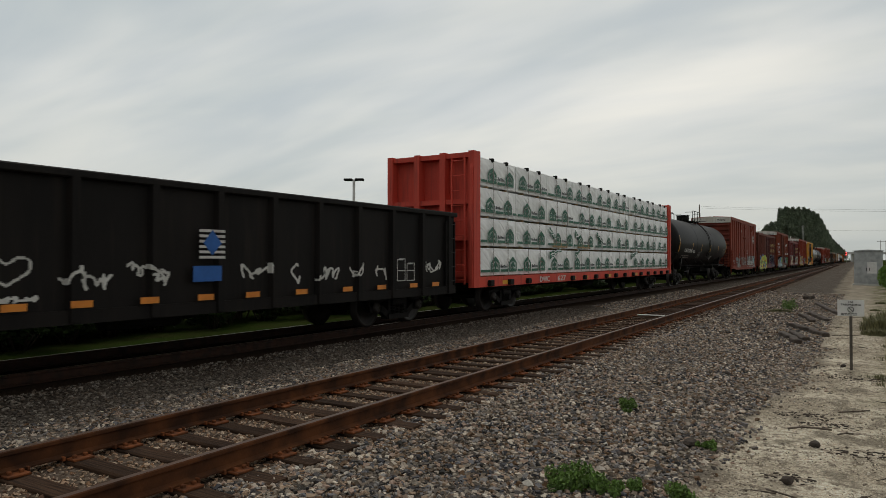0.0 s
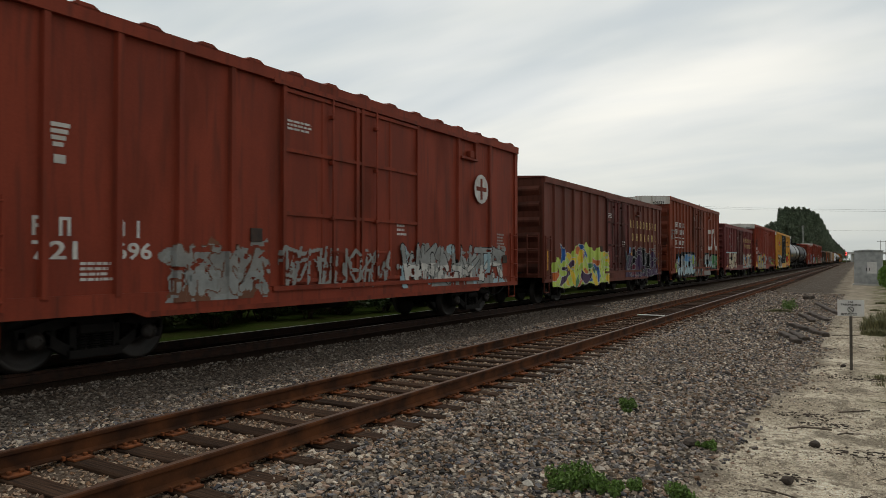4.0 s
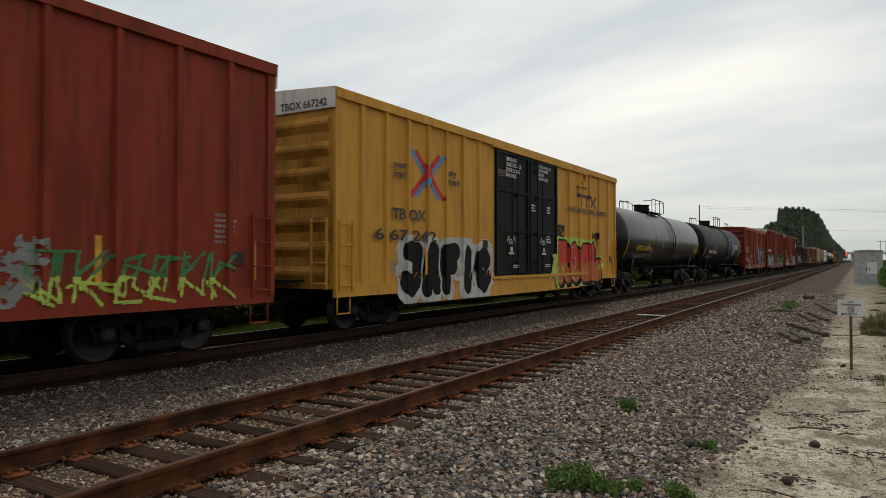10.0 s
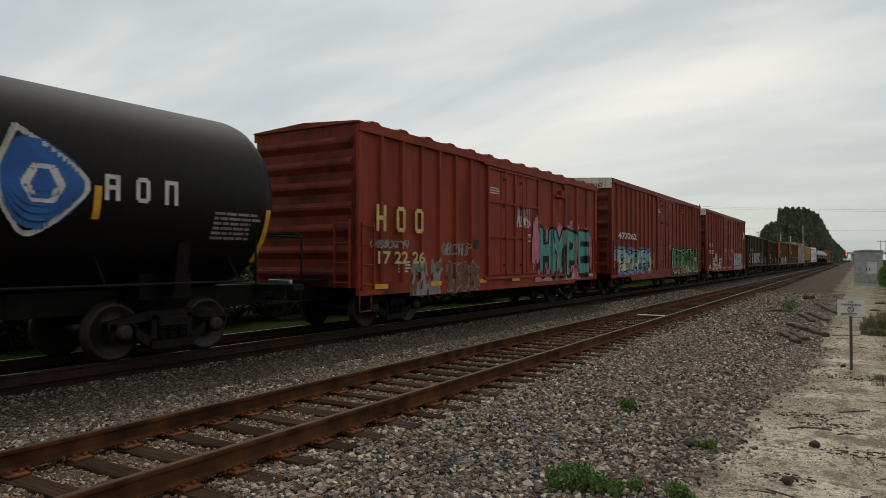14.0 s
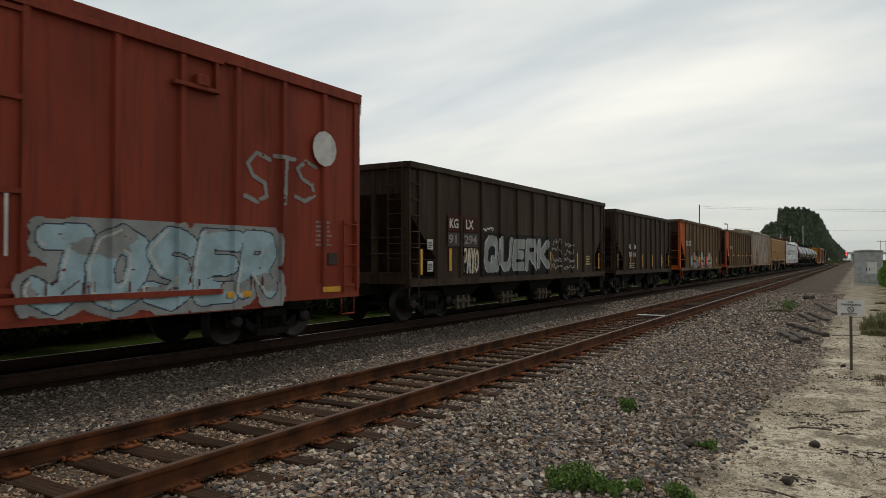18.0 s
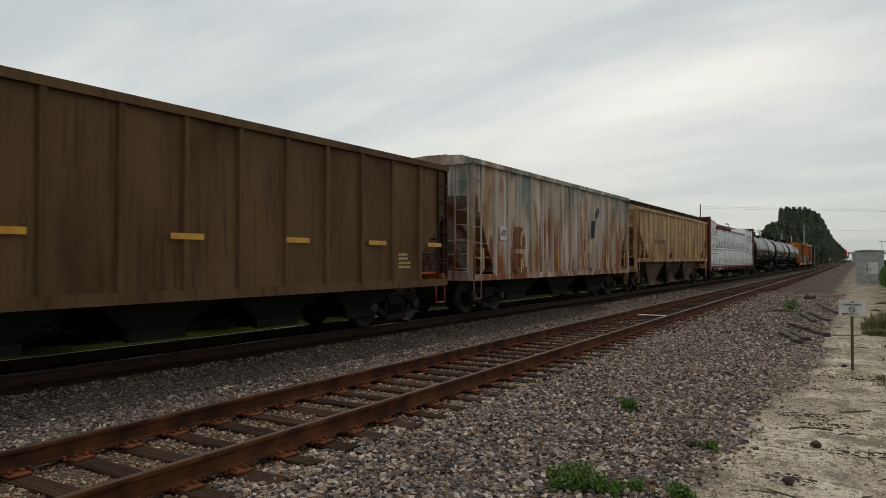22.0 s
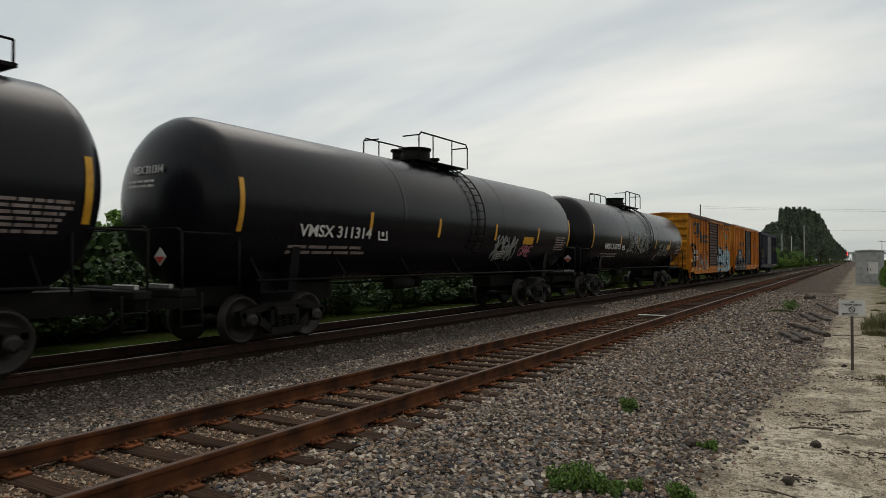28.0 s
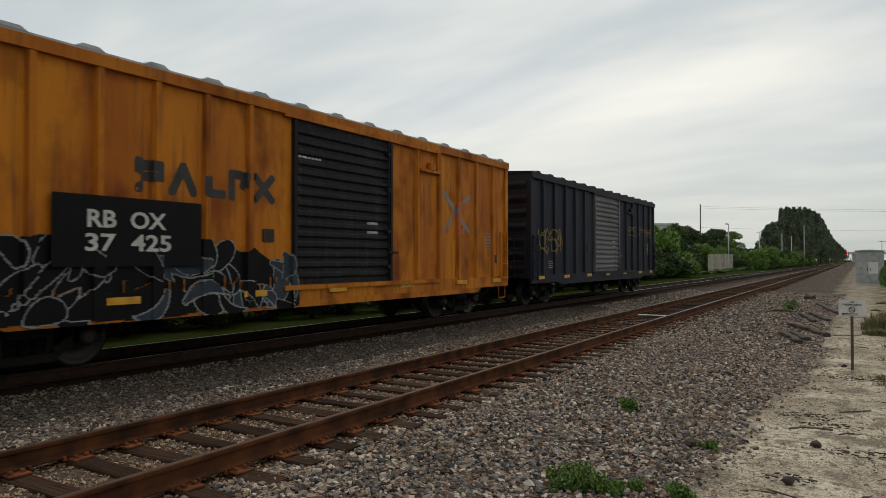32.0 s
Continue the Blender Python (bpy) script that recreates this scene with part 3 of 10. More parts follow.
def hose_mesh():
    bm = bmesh.new()
    pipe(bm, [(0.3, 0.1, 0.72), (0.3, -0.25, 0.66), (0.26, -0.48, 0.48), (0.16, -0.66, 0.40), (0.05, -0.78, 0.44)], 0.025, 6)
    return mesh_of("air_hose", bm, M_UNDER)


SIDE_FRAME, BOLSTER, WHEELSET, COUPLER, HOSE = side_frame_mesh(), bolster_mesh(), wheelset_mesh(), coupler_mesh(), hose_mesh()
WHEELS = {-1: [], 1: []}


def running_gear(car, half, truck_at):
    """Two trucks, couplers and hoses; half: from the middle to the striker."""
    for s in (-1, 1):
        truck = part("truck", BOLSTER, None, car, at=pose(0, s * truck_at, 0))
        for x in (-1.0, 1.0):
            part("side_frame", SIDE_FRAME, None, truck, at=pose(x, 0, 0))
        for a in (-1, 1):
            WHEELS[a].append(part("wheelset", WHEELSET, None, truck, at=pose(0, a * AXLE, WHEEL_R)))
        turn = pose(0, s * half, 0, 0, 0, 180 if s > 0 else 0)
        part("coupler", COUPLER, None, car, at=turn)
        part("air_hose", HOSE, None, car, at=turn)


def underframe(car, half, z=0.98, wide=0.33):
    bm = bmesh.new()
    box(bm, -wide, wide, -half, half, z - 0.30, z)
    for y in (-0.62, -0.3, 0.0, 0.3, 0.62):
        box(bm, -1.35, 1.35, y * half - 0.08, y * half + 0.08, z - 0.16, z - 0.01)
    tube(bm, (0.62, -0.9, z - 0.30), (0.62, 0.5, z - 0.30), 0.16, 12)       # air reservoir
    tube(bm, (-0.55, 1.1, z - 0.28), (-0.55, 1.8, z - 0.28), 0.20, 12)
    pipe(bm, [(0.45, -half, z - 0.2), (0.45, half, z - 0.2)], 0.022, 5)
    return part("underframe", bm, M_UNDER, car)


def slab(name, parent, mats, y0, y1, z0, z1, x, thick=0.004, label=""):
    bm = bmesh.new()
    box(bm, x, x + thick, y0, y1, z0, z1)
    return part(name, bm, mats, parent, label)


def letter_shapes(word, y, z, h, pitch, x, rows=0):
    """Plain letter-sized marks, one for each digit of the code: arches, bars and crossbars."""
    made = []
    w, s = h * 0.62, h * 0.17
    for i, ch in enumerate(word):
        if ch == " ":
            continue
        bm = bmesh.new()
        made.append(bm)
        a = y + i * pitch
        k = ord(ch) % 4
        if ch == "4":       # a closed ring
            for p, q, u, v in ((0, s, 0.6 * s, h - 0.6 * s), (w - s, w, 0.6 * s, h - 0.6 * s), (0.6 * s, w - 0.6 * s, 0, s), (0.6 * s, w - 0.6 * s, h - s, h)):
                box(bm, x, x + 0.004, a + p, a + q, z + u, z + v)
            continue
        if ch == "5":       # two slanting bars
            for d in (0.0, 0.42 * w):
                extrude(bm, [(a + d, z + h), (a + d + s, z + h), (a + d + s + 0.24 * w, z), (a + d + 0.24 * w, z)], "x", x, x + 0.004)
            continue
        box(bm, x, x + 0.004, a, a + s, z, z + h)
        if k != 1:
            box(bm, x, x + 0.004, a + w - s, a + w, z, z + h)
        if k in (0, 3):
            box(bm, x, x + 0.004, a + s, a + w - s, z + h - s, z + h)
        if k in (0, 2):
            box(bm, x, x + 0.004, a + s, a + w - s, z + 0.42 * h, z + 0.42 * h + s)
    return made


def marks(car, ink, *spec):
    for bm in letter_shapes(*spec):
        part("lettering", bm, ink, car)


def text_mesh(words, height, width=None):
    cu = bpy.data.curves.new("lettering", "FONT")
    cu.body, cu.size, cu.extrude, cu.offset = words, 1.0, 0.0015, 0.022
    cu.resolution_u = 3
    ob = new("lettering", cu)
    me = bpy.data.meshes.new_from_object(ob.evaluated_get(bpy.context.evaluated_depsgraph_get()))
    bpy.data.objects.remove(ob)
    bpy.data.curves.remove(cu)
    co = np.zeros(len(me.vertices) * 3)
    me.vertices.foreach_get("co", co)
    co = co.reshape(-1, 3)
    lo, hi = co.min(0), co.max(0)
    k = height / max(hi[1] - lo[1], 1e-6)
    kx = (width / (hi[0] - lo[0])) if width else k
    co = (co - lo) * np.array([kx, k, 1.0])
    me.vertices.foreach_set("co", co.ravel())
    me.update()
    return me


SIDE_TURN = Matrix(((0, 0, 1, 0), (1, 0, 0, 0), (0, 1, 0, 0), (0, 0, 0, 1)))
END_TURN = Matrix(((1, 0, 0, 0), (0, 0, -1, 0), (0, 1, 0, 0), (0, 0, 0, 1)))


def words_on(parent, words, y, z, height, x, ink, width=None, tip=0.0):
    """Lettering on the side of a car that faces the camera; it starts at y and stands on z. tip: lean of the surface in degrees."""
    me = text_mesh(words, height, width)
    me.materials.append(ink)
    return part("lettering", me, None, parent, at=Matrix.Translation((x, y, z)) @ pose(0, 0, 0, 0, tip, 0) @ SIDE_TURN)


def words_end(parent, words, x, z, height, y, ink, width=None):
    me = text_mesh(words, height, width)
    me.materials.append(ink)
    return part("lettering", me, None, parent, at=Matrix.Translation((x, y, z)) @ END_TURN)


def small_print(parent, y, z, w, h, rows, x, ink, seed=0, face="side"):
    """Lines too small to read, as plain bars."""
    g = random.Random(seed * 7 + rows)
    bm = bmesh.new()
    step = h / rows
    for r in range(rows):
        a = 0.0
        end = w * g.uniform(0.7, 1.0)
        while a < end:
            b = min(end, a + g.uniform(0.06, 0.22) * w)
            z0 = z + h - (r + 1) * step
            if face == "side":
                box(bm, x, x + 0.003, y + a, y + b, z0, z0 + step * 0.55)
            else:
                box(bm, y + a, y + b, x - 0.003, x, z0, z0 + step * 0.55)
            a = b + 0.04 * w
    return part("small_print", bm, ink, parent)


GLYPHS = [
    [[(0.1, 0), (0.15, 1)], [(0.15, 1), (0.75, 0.8), (0.7, 0.5), (0.15, 0.5)], [(0.5, 0.5), (0.9, 0)]],
    [[(0.9, 0.85), (0.5, 1), (0.1, 0.7), (0.1, 0.25), (0.5, 0), (0.9, 0.2)]],
    [[(0.05, 0), (0.45, 1), (0.9, 0)], [(0.25, 0.4), (0.7, 0.4)]],
    [[(0.1, 1), (0.1, 0.1), (0.5, 0), (0.85, 0.2), (0.85, 1)]],
    [[(0.9, 0.95), (0.2, 0.95), (0.15, 0.05), (0.9, 0.0)], [(0.15, 0.5), (0.7, 0.5)]],
    [[(0.85, 0.9), (0.4, 1), (0.1, 0.75), (0.8, 0.35), (0.6, 0.02), (0.1, 0.1)]],
    [[(0.1, 0), (0.1, 1)], [(0.85, 1), (0.15, 0.5), (0.9, 0)]],
    [[(0.1, 0), (0.1, 1), (0.85, 0), (0.85, 1)]],
    [[(0.5, 0), (0.5, 1)], [(0.0, 0.95), (1.0, 0.98)]],
    [[(0.5, 0.02), (0.1, 0.3), (0.15, 0.8), (0.5, 1), (0.88, 0.75), (0.85, 0.25), (0.5, 0.02)]],
    [[(0.05, 1), (0.25, 0), (0.5, 0.7), (0.75, 0), (0.95, 1)]],
    [[(0.1, 1), (0.5, 0.5), (0.9, 1)], [(0.5, 0.5), (0.45, 0)]],
]


STROKES = {
    "C": [[(0.95, 0.8), (0.6, 1), (0.15, 0.85), (0, 0.5), (0.15, 0.15), (0.6, 0), (0.95, 0.2)]], "D": [[(0.05, 0), (0.05, 1), (0.6, 0.97), (0.98, 0.6), (0.95, 0.3), (0.6, 0.03), (0.05, 0)]], "F": [[(0.05, 0), (0.05, 1), (0.95, 1)], [(0.05, 0.55), (0.75, 0.55)]],
    "A": [[(0.0, 0), (0.4, 1), (0.62, 1), (1.0, 0)], [(0.22, 0.36), (0.8, 0.36)]], "E": [[(1, 1), (0.05, 1), (0, 0.5), (0.05, 0), (1, 0)], [(0.05, 0.5), (0.8, 0.52)]],
    "H": [[(0, 0), (0, 1)], [(1, 0), (1, 1)], [(0, 0.5), (1, 0.5)]], "I": [[(0.5, 0), (0.5, 0.8)], [(0.5, 1), (0.52, 1)]], "J": [[(0.2, 1), (0.9, 1), (0.8, 0.2), (0.45, 0), (0.0, 0.15)]],
    "K": [[(0, 0), (0, 1)], [(0.9, 1), (0.2, 0.5), (1, 0)]], "L": [[(0.1, 1), (0.05, 0.05), (0.95, 0), (1.0, 0.35)]], "M": [[(0, 0), (0, 0.95), (0.25, 1), (0.5, 0.75), (0.75, 1), (1, 0.9), (1.05, 0)], [(0.5, 0.75), (0.5, 0)]],
    "O": [[(0.5, 1), (0.1, 0.85), (0, 0.5), (0.1, 0.15), (0.5, 0), (0.9, 0.15), (1, 0.5), (0.9, 0.85), (0.5, 1)]], "P": [[(0, 0), (0.05, 1), (0.8, 0.95), (0.95, 0.7), (0.75, 0.45), (0.05, 0.42)]],
    "R": [[(0, 0), (0.05, 1), (0.75, 0.97), (0.9, 0.72), (0.7, 0.48), (0.05, 0.46)], [(0.45, 0.46), (1, 0)]], "S": [[(0.95, 0.9), (0.4, 1), (0.05, 0.78), (0.3, 0.55), (0.8, 0.42), (0.9, 0.15), (0.5, 0), (0, 0.1)]],
    "Q": [[(0.25, 0), (0, 0.25), (0, 0.75), (0.25, 1), (0.75, 1), (1, 0.75), (1, 0.25), (0.75, 0), (0.25, 0)], [(0.6, 0.3), (1, 0)]],
    "U": [[(0, 1), (0, 0.25), (0.25, 0), (0.75, 0), (1, 0.25), (1, 1)]], "Y": [[(0, 1), (0.5, 0.5), (1, 1)], [(0.5, 0.5), (0.45, 0)]], "T": [[(0, 1), (1, 1)], [(0.5, 1), (0.5, 0)]],
    "9": [[(0.95, 0), (0.95, 0.95), (0.3, 1), (0.05, 0.8), (0.15, 0.5), (0.9, 0.5)]], "7": [[(0, 1), (0.95, 1), (0.3, 0)]], "5": [[(0.95, 1), (0.1, 1), (0.1, 0.55), (0.8, 0.55), (0.95, 0.25), (0.7, 0), (0, 0)]]}


def value_noise(rs, yy, zz, sy, sz, octaves=4):
    """Smooth random field over the raster, from 0 to 1, with features of about sy by sz metres."""
    total, amp, whole = np.zeros(yy.shape), 1.0, 0.0
    for k in range(octaves):
        u, v = (yy - yy.min()) / sy * 2 ** k, (zz - zz.min()) / sz * 2 ** k
        grid = rs.uniform(0, 1, (int(u.max()) + 3, int(v.max()) + 3))
        i, j = u.astype(int), v.astype(int)
        a, b = u - i, v - j
        a, b = a * a * (3 - 2 * a), b * b * (3 - 2 * b)
        total += amp * ((grid[i, j] * (1 - a) + grid[i + 1, j] * a) * (1 - b) + (grid[i, j + 1] * (1 - a) + grid[i + 1, j + 1] * a) * b)
        whole += amp
        amp *= 0.5
    return total / whole


def raster_grid(y0, y1, z0, z1, cell):
    ny, nz = int((y1 - y0) / cell), int((z1 - z0) / cell)
    return np.meshgrid(y0 + cell * (np.arange(ny) + 0.5), z0 + cell * (np.arange(nz) + 0.5), indexing="ij")


def polyline_field(yy, zz, lines):
    d = np.full(yy.shape, 9.0)
    for line in lines:
        for (ay, az), (by, bz) in zip(line, line[1:]):
            py, pz, dy, dz = yy - ay, zz - az, by - ay, bz - az
            u = np.clip((py * dy + pz * dz) / (dy * dy + dz * dz + 1e-9), 0, 1)
            np.minimum(d, np.hypot(py - u * dy, pz - u * dz), out=d)
    return d


def paint_layer(car, surface, yy, zz, img, mats, cell, name, label, step=11, curved=False, lift=0.006):
    """A thin coat of paint on a car's side, from a raster of colour numbers."""
    verts, faces, idx = [], [], []
    ny, nz = img.shape
    y0, z0 = yy[0, 0] - cell / 2, zz[0, 0] - cell / 2
    for i in range(ny):
        col = img[i]
        a = 0
        ya, yb = y0 + i * cell, y0 + (i + 1) * cell
        while a < nz:
            b = a
            while b < nz and col[b] == col[a] and b - a < step:
                b += 1
            if col[a] >= 0:
                za, zb = z0 + a * cell, z0 + b * cell
                k = len(verts)
                for y_, z_ in ((ya, za), (yb, za), (yb, zb), (ya, zb)):
                    s = max(surface(y_ + d * cell, q) for d in (-0.6, 0, 0.6) for q in ((z_,) if curved else (za, zb)))
                    verts.append((s + lift, y_, z_))
                faces.append((k, k + 1, k + 2, k + 3))
                idx.append(int(col[a]))
            a = b
    if not faces:
        return None
    return part(name, raw_mesh(name, verts, faces, mats, index=idx), None, car, label)


def graffiti(car, surface, y0, y1, z0, z1, colours, letters=5, seed=1, weight=0.16, lean=0.08, outline=0.05, cloud=None, shade=None, cell=0.02, split=0.5, step=11, label="spray-painted graffiti in block letters", shine=None, wild=2, accent=None, curved=False, word=None, rim=None, worn=0.5):
    """Sprayed letter shapes on a car's side, each letter over the one before. colours: upper fill, lower fill, outline."""
    g = random.Random(seed)
    rs = np.random.default_rng(seed)
    yy, zz = raster_grid(y0, y1, z0, z1, cell)
    h = z1 - z0
    t = min(weight, 0.22) * h
    outline = min(outline, 0.55 * t) if outline < 0.06 else outline
    halo = 0.10 * h if cloud is not None else 0.0
    pad = t + outline + 0.3 * halo
    n = len(word) if word else letters
    hh = max(0.2 * h, h - 2 * pad)
    tip = lean * hh
    w = (y1 - y0 - 2 * pad - tip + 1.4 * t) / n
    wob = 2 * value_noise(rs, yy, zz, 0.5, 0.4, 3) - 1
    mott = value_noise(rs, yy, zz, 0.7, 0.35, 4)
    fields = []
    for i in range(n):
        lw = max(0.45 * w, w - 1.5 * t)
        lh, base = hh * g.uniform(0.86, 1.0), 0.0
        base = (hh - lh) * g.uniform(0, 1)
        oy, oz = y0 + pad + w * i, z0 + pad + base
        shape = STROKES[word[i]] if word else GLYPHS[g.randrange(len(GLYPHS))]
        jit = 0.03 if word else 0.10
        lines = [[(oy + lw * (a + g.uniform(-jit, jit)) + lean * (base + lh * b), oz + lh * min(1, max(0, b + g.uniform(-jit, jit)))) for a, b in line] for line in shape]
        for _ in range(0 if word else wild):
            q = [(oy + lw * g.uniform(-0.5, 1.4), oz + lh * g.uniform(0, 1.0)) for _ in range(3)]
            q[1] = (0.5 * (q[0][0] + q[2][0]) + lw * g.uniform(-0.4, 0.4), q[1][1])
            lines.append(q)
        fields.append((polyline_field(yy, zz, lines), lines))
    img = np.full(yy.shape, -1)
    near = np.minimum.reduce([d for d, _ in fields])
    if cloud is not None:
        reach = t + outline + halo * (1.0 + 1.6 * wob)
        if rim is not None:
            img[near < reach + 0.045] = 7
        img[near < reach] = 3
    if shade is not None:
        for d, lines in fields:
            img[polyline_field(yy, zz, [[(a + 0.06 * h, b - 0.05 * h) for a, b in line] for line in lines]) < t + outline] = 4
    thick = t * (1 + 0.16 * wob)
    for d, lines in fields:
        img[d < thick + outline] = 2
        fill = d < thick
        img[fill] = 1
        img[fill & ((zz - z0) / h + 0.25 * (mott - 0.5) > split)] = 0
        if accent is not None:
            img[fill & (mott > 0.60)] = 6
        if shine is not None:
            gy = d - np.roll(d, 1, axis=0)
            img[fill & (d > 0.62 * t) & (d < 0.62 * t + 0.035) & (gy < -0.35 * cell) & (wob > -0.35)] = 5
    if worn:
        fine = value_noise(rs, yy, zz, 0.16, 0.10, 3)
        img[(fine > 1.0 - 0.36 * worn) | ((mott < 0.16 * worn) & (fine > 0.4))] = -1
    mats = [*colours, cloud or colours[0], shade or colours[2], shine or colours[0], accent or colours[0], rim or colours[0]]
    return paint_layer(car, surface, yy, zz, img, mats, cell, "graffiti", label, step, curved, 0.011)


def wildstyle(car, surface, y0, y1, z0, z1, mass, fills, line, seed, count=26, fat=0.16, edge=0.03, cell=0.018, cover=0.42, label="dense spray-painted graffiti of curved blades", curved=False, worn=0.15):
    """A dark sprayed mass crossed by tapering curved blades, each outlined over the ones before."""
    g, rs = random.Random(seed), np.random.default_rng(seed)
    yy, zz = raster_grid(y0, y1, z0, z1, cell)
    w, h = y1 - y0, z1 - z0
    img = np.full(yy.shape, -1)
    u, v = (yy - y0) / w, (zz - z0) / h
    hump = value_noise(rs, yy, zz, 0.9, 5.0, 3)
    if mass is not None:
        img[(v < 0.45 + 0.75 * hump - (2 * u - 1) ** 6 * 0.5) & (v > 0.08 * hump)] = 0
    for k in range(count):
        a = (y0 + w * g.uniform(0.03, 0.97), z0 + h * g.uniform(0.05, 0.75))
        turn, reach = g.uniform(0, 6.283), h * g.uniform(0.35, 0.8)
        b = (a[0] + reach * math.cos(turn), min(z1 - 0.12, max(z0 + 0.06, a[1] + reach * math.sin(turn))))
        m = (0.5 * (a[0] + b[0]) - 0.55 * (b[1] - a[1]) * g.choice((-1, 1)), 0.5 * (a[1] + b[1]) + 0.45 * (b[0] - a[0]) * g.choice((-1, 1)))
        field = np.full(yy.shape, 9.0)
        t = fat * g.uniform(0.45, 1.15)
        for i in range(15):
            q = i / 14
            py, pz = ((1 - q) ** 2 * a[c] + 2 * q * (1 - q) * m[c] + q * q * b[c] for c in (0, 1))
            np.minimum(field, np.hypot(yy - py, zz - pz) - t * math.sin(math.pi * (0.12 + 0.88 * q)) ** 0.8, out=field)
        img[field < edge * g.uniform(0.6, 1.2)] = 1
        img[field < 0] = 2 + g.randrange(len(fills))
    if worn:
        img[value_noise(rs, yy, zz, 0.2, 0.12, 3) > 1.0 - 0.36 * worn] = -1
    return paint_layer(car, surface, yy, zz, img, [mass or line, line, *fills], cell, "graffiti", label, 11, curved, 0.011)


def blotches(car, surface, y0, y1, z0, z1, mats, cuts, seed=1, sy=0.5, sz=0.5, cell=0.025, fade=0.35, label="faded blotchy spray paint", octaves=4, lift=0.005):
    """Worn patches of old paint: each colour where its own random field passes its cut."""
    rs = np.random.default_rng(seed)
    yy, zz = raster_grid(y0, y1, z0, z1, cell)
    img = np.full(yy.shape, -1)
    edge = np.minimum(np.minimum((yy - y0) / 0.5, (y1 - yy) / 0.5), (z1 - zz) / fade)
    for k, cut in enumerate(cuts):
        img[value_noise(rs, yy, zz, sy, sz, octaves) + 0.35 * np.minimum(0, edge - 1) > cut] = k
    return paint_layer(car, surface, yy, zz, img, mats, cell, "paint_patch", label)


def strokes(car, surface, lines, width, material, name, label, cell=0.02, worn=0.3, seed=5, step=11, lift=0.006):
    """Painted lines of an even width."""
    ys, zs = [p[0] for q in lines for p in q], [p[1] for q in lines for p in q]
    yy, zz = raster_grid(min(ys) - width, max(ys) + width, min(zs) - width, max(zs) + width, cell)
    img = np.where(polyline_field(yy, zz, lines) < width / 2, 0, -1)
    rs = np.random.default_rng(seed)
    img[value_noise(rs, yy, zz, 0.3, 0.25, 4) > 1 - 0.35 * worn] = -1
    return paint_layer(car, surface, yy, zz, img, [material], cell, name, label, step, lift=lift)


def scrawl(car, surface, y0, y1, z0, z1, material, loops, seed, width=0.035, label="white paint-stick scrawl", step=11):
    """A hurried line of loops, as drawn by hand with a paint stick."""
    g = random.Random(seed)
    line, w, h = [], (y1 - y0) / loops, z1 - z0
    for k in range(loops):
        up = g.random() < 0.35
        for _ in range(4):
            line.append((y0 + w * (k + g.uniform(-0.25, 1.15)), z0 + h * (g.uniform(0.3, 1.0) if up else g.uniform(0.0, 0.75))))
    line = rounded(line, 0.09, 4)
    strokes(car, surface, [line], width, material, "graffiti", label, cell=0.015, worn=0.4, seed=seed, step=step)


def rounded(pts, r, n=5):
    """A polyline with its corners cut to smooth bends."""
    out = [pts[0]]
    for a, b, c in zip(pts, pts[1:], pts[2:]):
        la, lc = math.dist(a, b), math.dist(b, c)
        p = [b[k] + (a[k] - b[k]) * min(0.5, r / la) for k in (0, 1)]
        q = [b[k] + (c[k] - b[k]) * min(0.5, r / lc) for k in (0, 1)]
        for i in range(n + 1):
            u = i / n
            out.append(tuple((1 - u) ** 2 * p[k] + 2 * u * (1 - u) * b[k] + u * u * q[k] for k in (0, 1)))
    out.append(pts[-1])
    return out


def domes(car, surface, y0, y1, z0, z1, seed):
    """A sprayed domed shape with two rounded lobes, mottled in many colours, outlined in black."""
    rs = np.random.default_rng(seed)
    cell = 0.018
    yy, zz = raster_grid(y0, y1, z0, z1, cell)
    w, h = y1 - y0, z1 - z0
    img = np.full(yy.shape, -1)
    pal = value_noise(rs, yy, zz, 0.42, 0.6, 3) + 0.25 * np.sin((yy - y0) / w * 14)
    band = np.digitize(pal, np.quantile(pal, (0.14, 0.30, 0.46, 0.64, 0.82)))
    lobes = ((0.17, 0.42, 0.15, 0.36), (0.83, 0.42, 0.15, 0.36), (0.5, 0.34, 0.27, 0.64))
    for cy, cz, ry, rz in lobes:
        q = np.hypot((yy - y0 - cy * w) / (ry * w), (zz - z0 - cz * h) / (rz * h))
        low = zz > z0 + 0.03 * h
        img[(q < 1) & low] = 6
        fill = (q < 1 - 0.035 / (ry * w)) & low
        img[fill] = band[fill]
        img[fill & (np.abs(q - 0.78) < 0.025)] = 6 if cy != 0.5 else band[fill & (np.abs(q - 0.78) < 0.025)]
    u = (yy - y0) / w
    wave = z0 + h * (0.18 + 0.03 * np.sin(u * 60))
    img[(np.abs(u - 0.5) < 0.24) & (np.abs(zz - wave) < 0.018)] = 6
    for c in (0.38, 0.63):
        q = np.hypot((u - c) / 0.10, (zz - z0 - 0.42 * h + 0.25 * h * (u - c)) / (0.06 * h))
        img[q < 1] = 6
    mats = [S_BLUE, S_TEAL, S_YELLOW, S_ORANGE, S_RED, S_LIGHT, S_BLACK]
    return paint_layer(car, surface, yy, zz, img, mats, cell, "graffiti", "domed graffiti shape mottled in many colours")


def spray(name, c, rough=0.55):
    return mat("spray_" + name, tuple(min(0.8, v * 1.15) for v in c), tuple(v * 0.85 for v in c), scale=3.0, rough=rough, bump=0.0, fine=25.0, spec=0.3 if max(c) > 0.1 else 0.12)


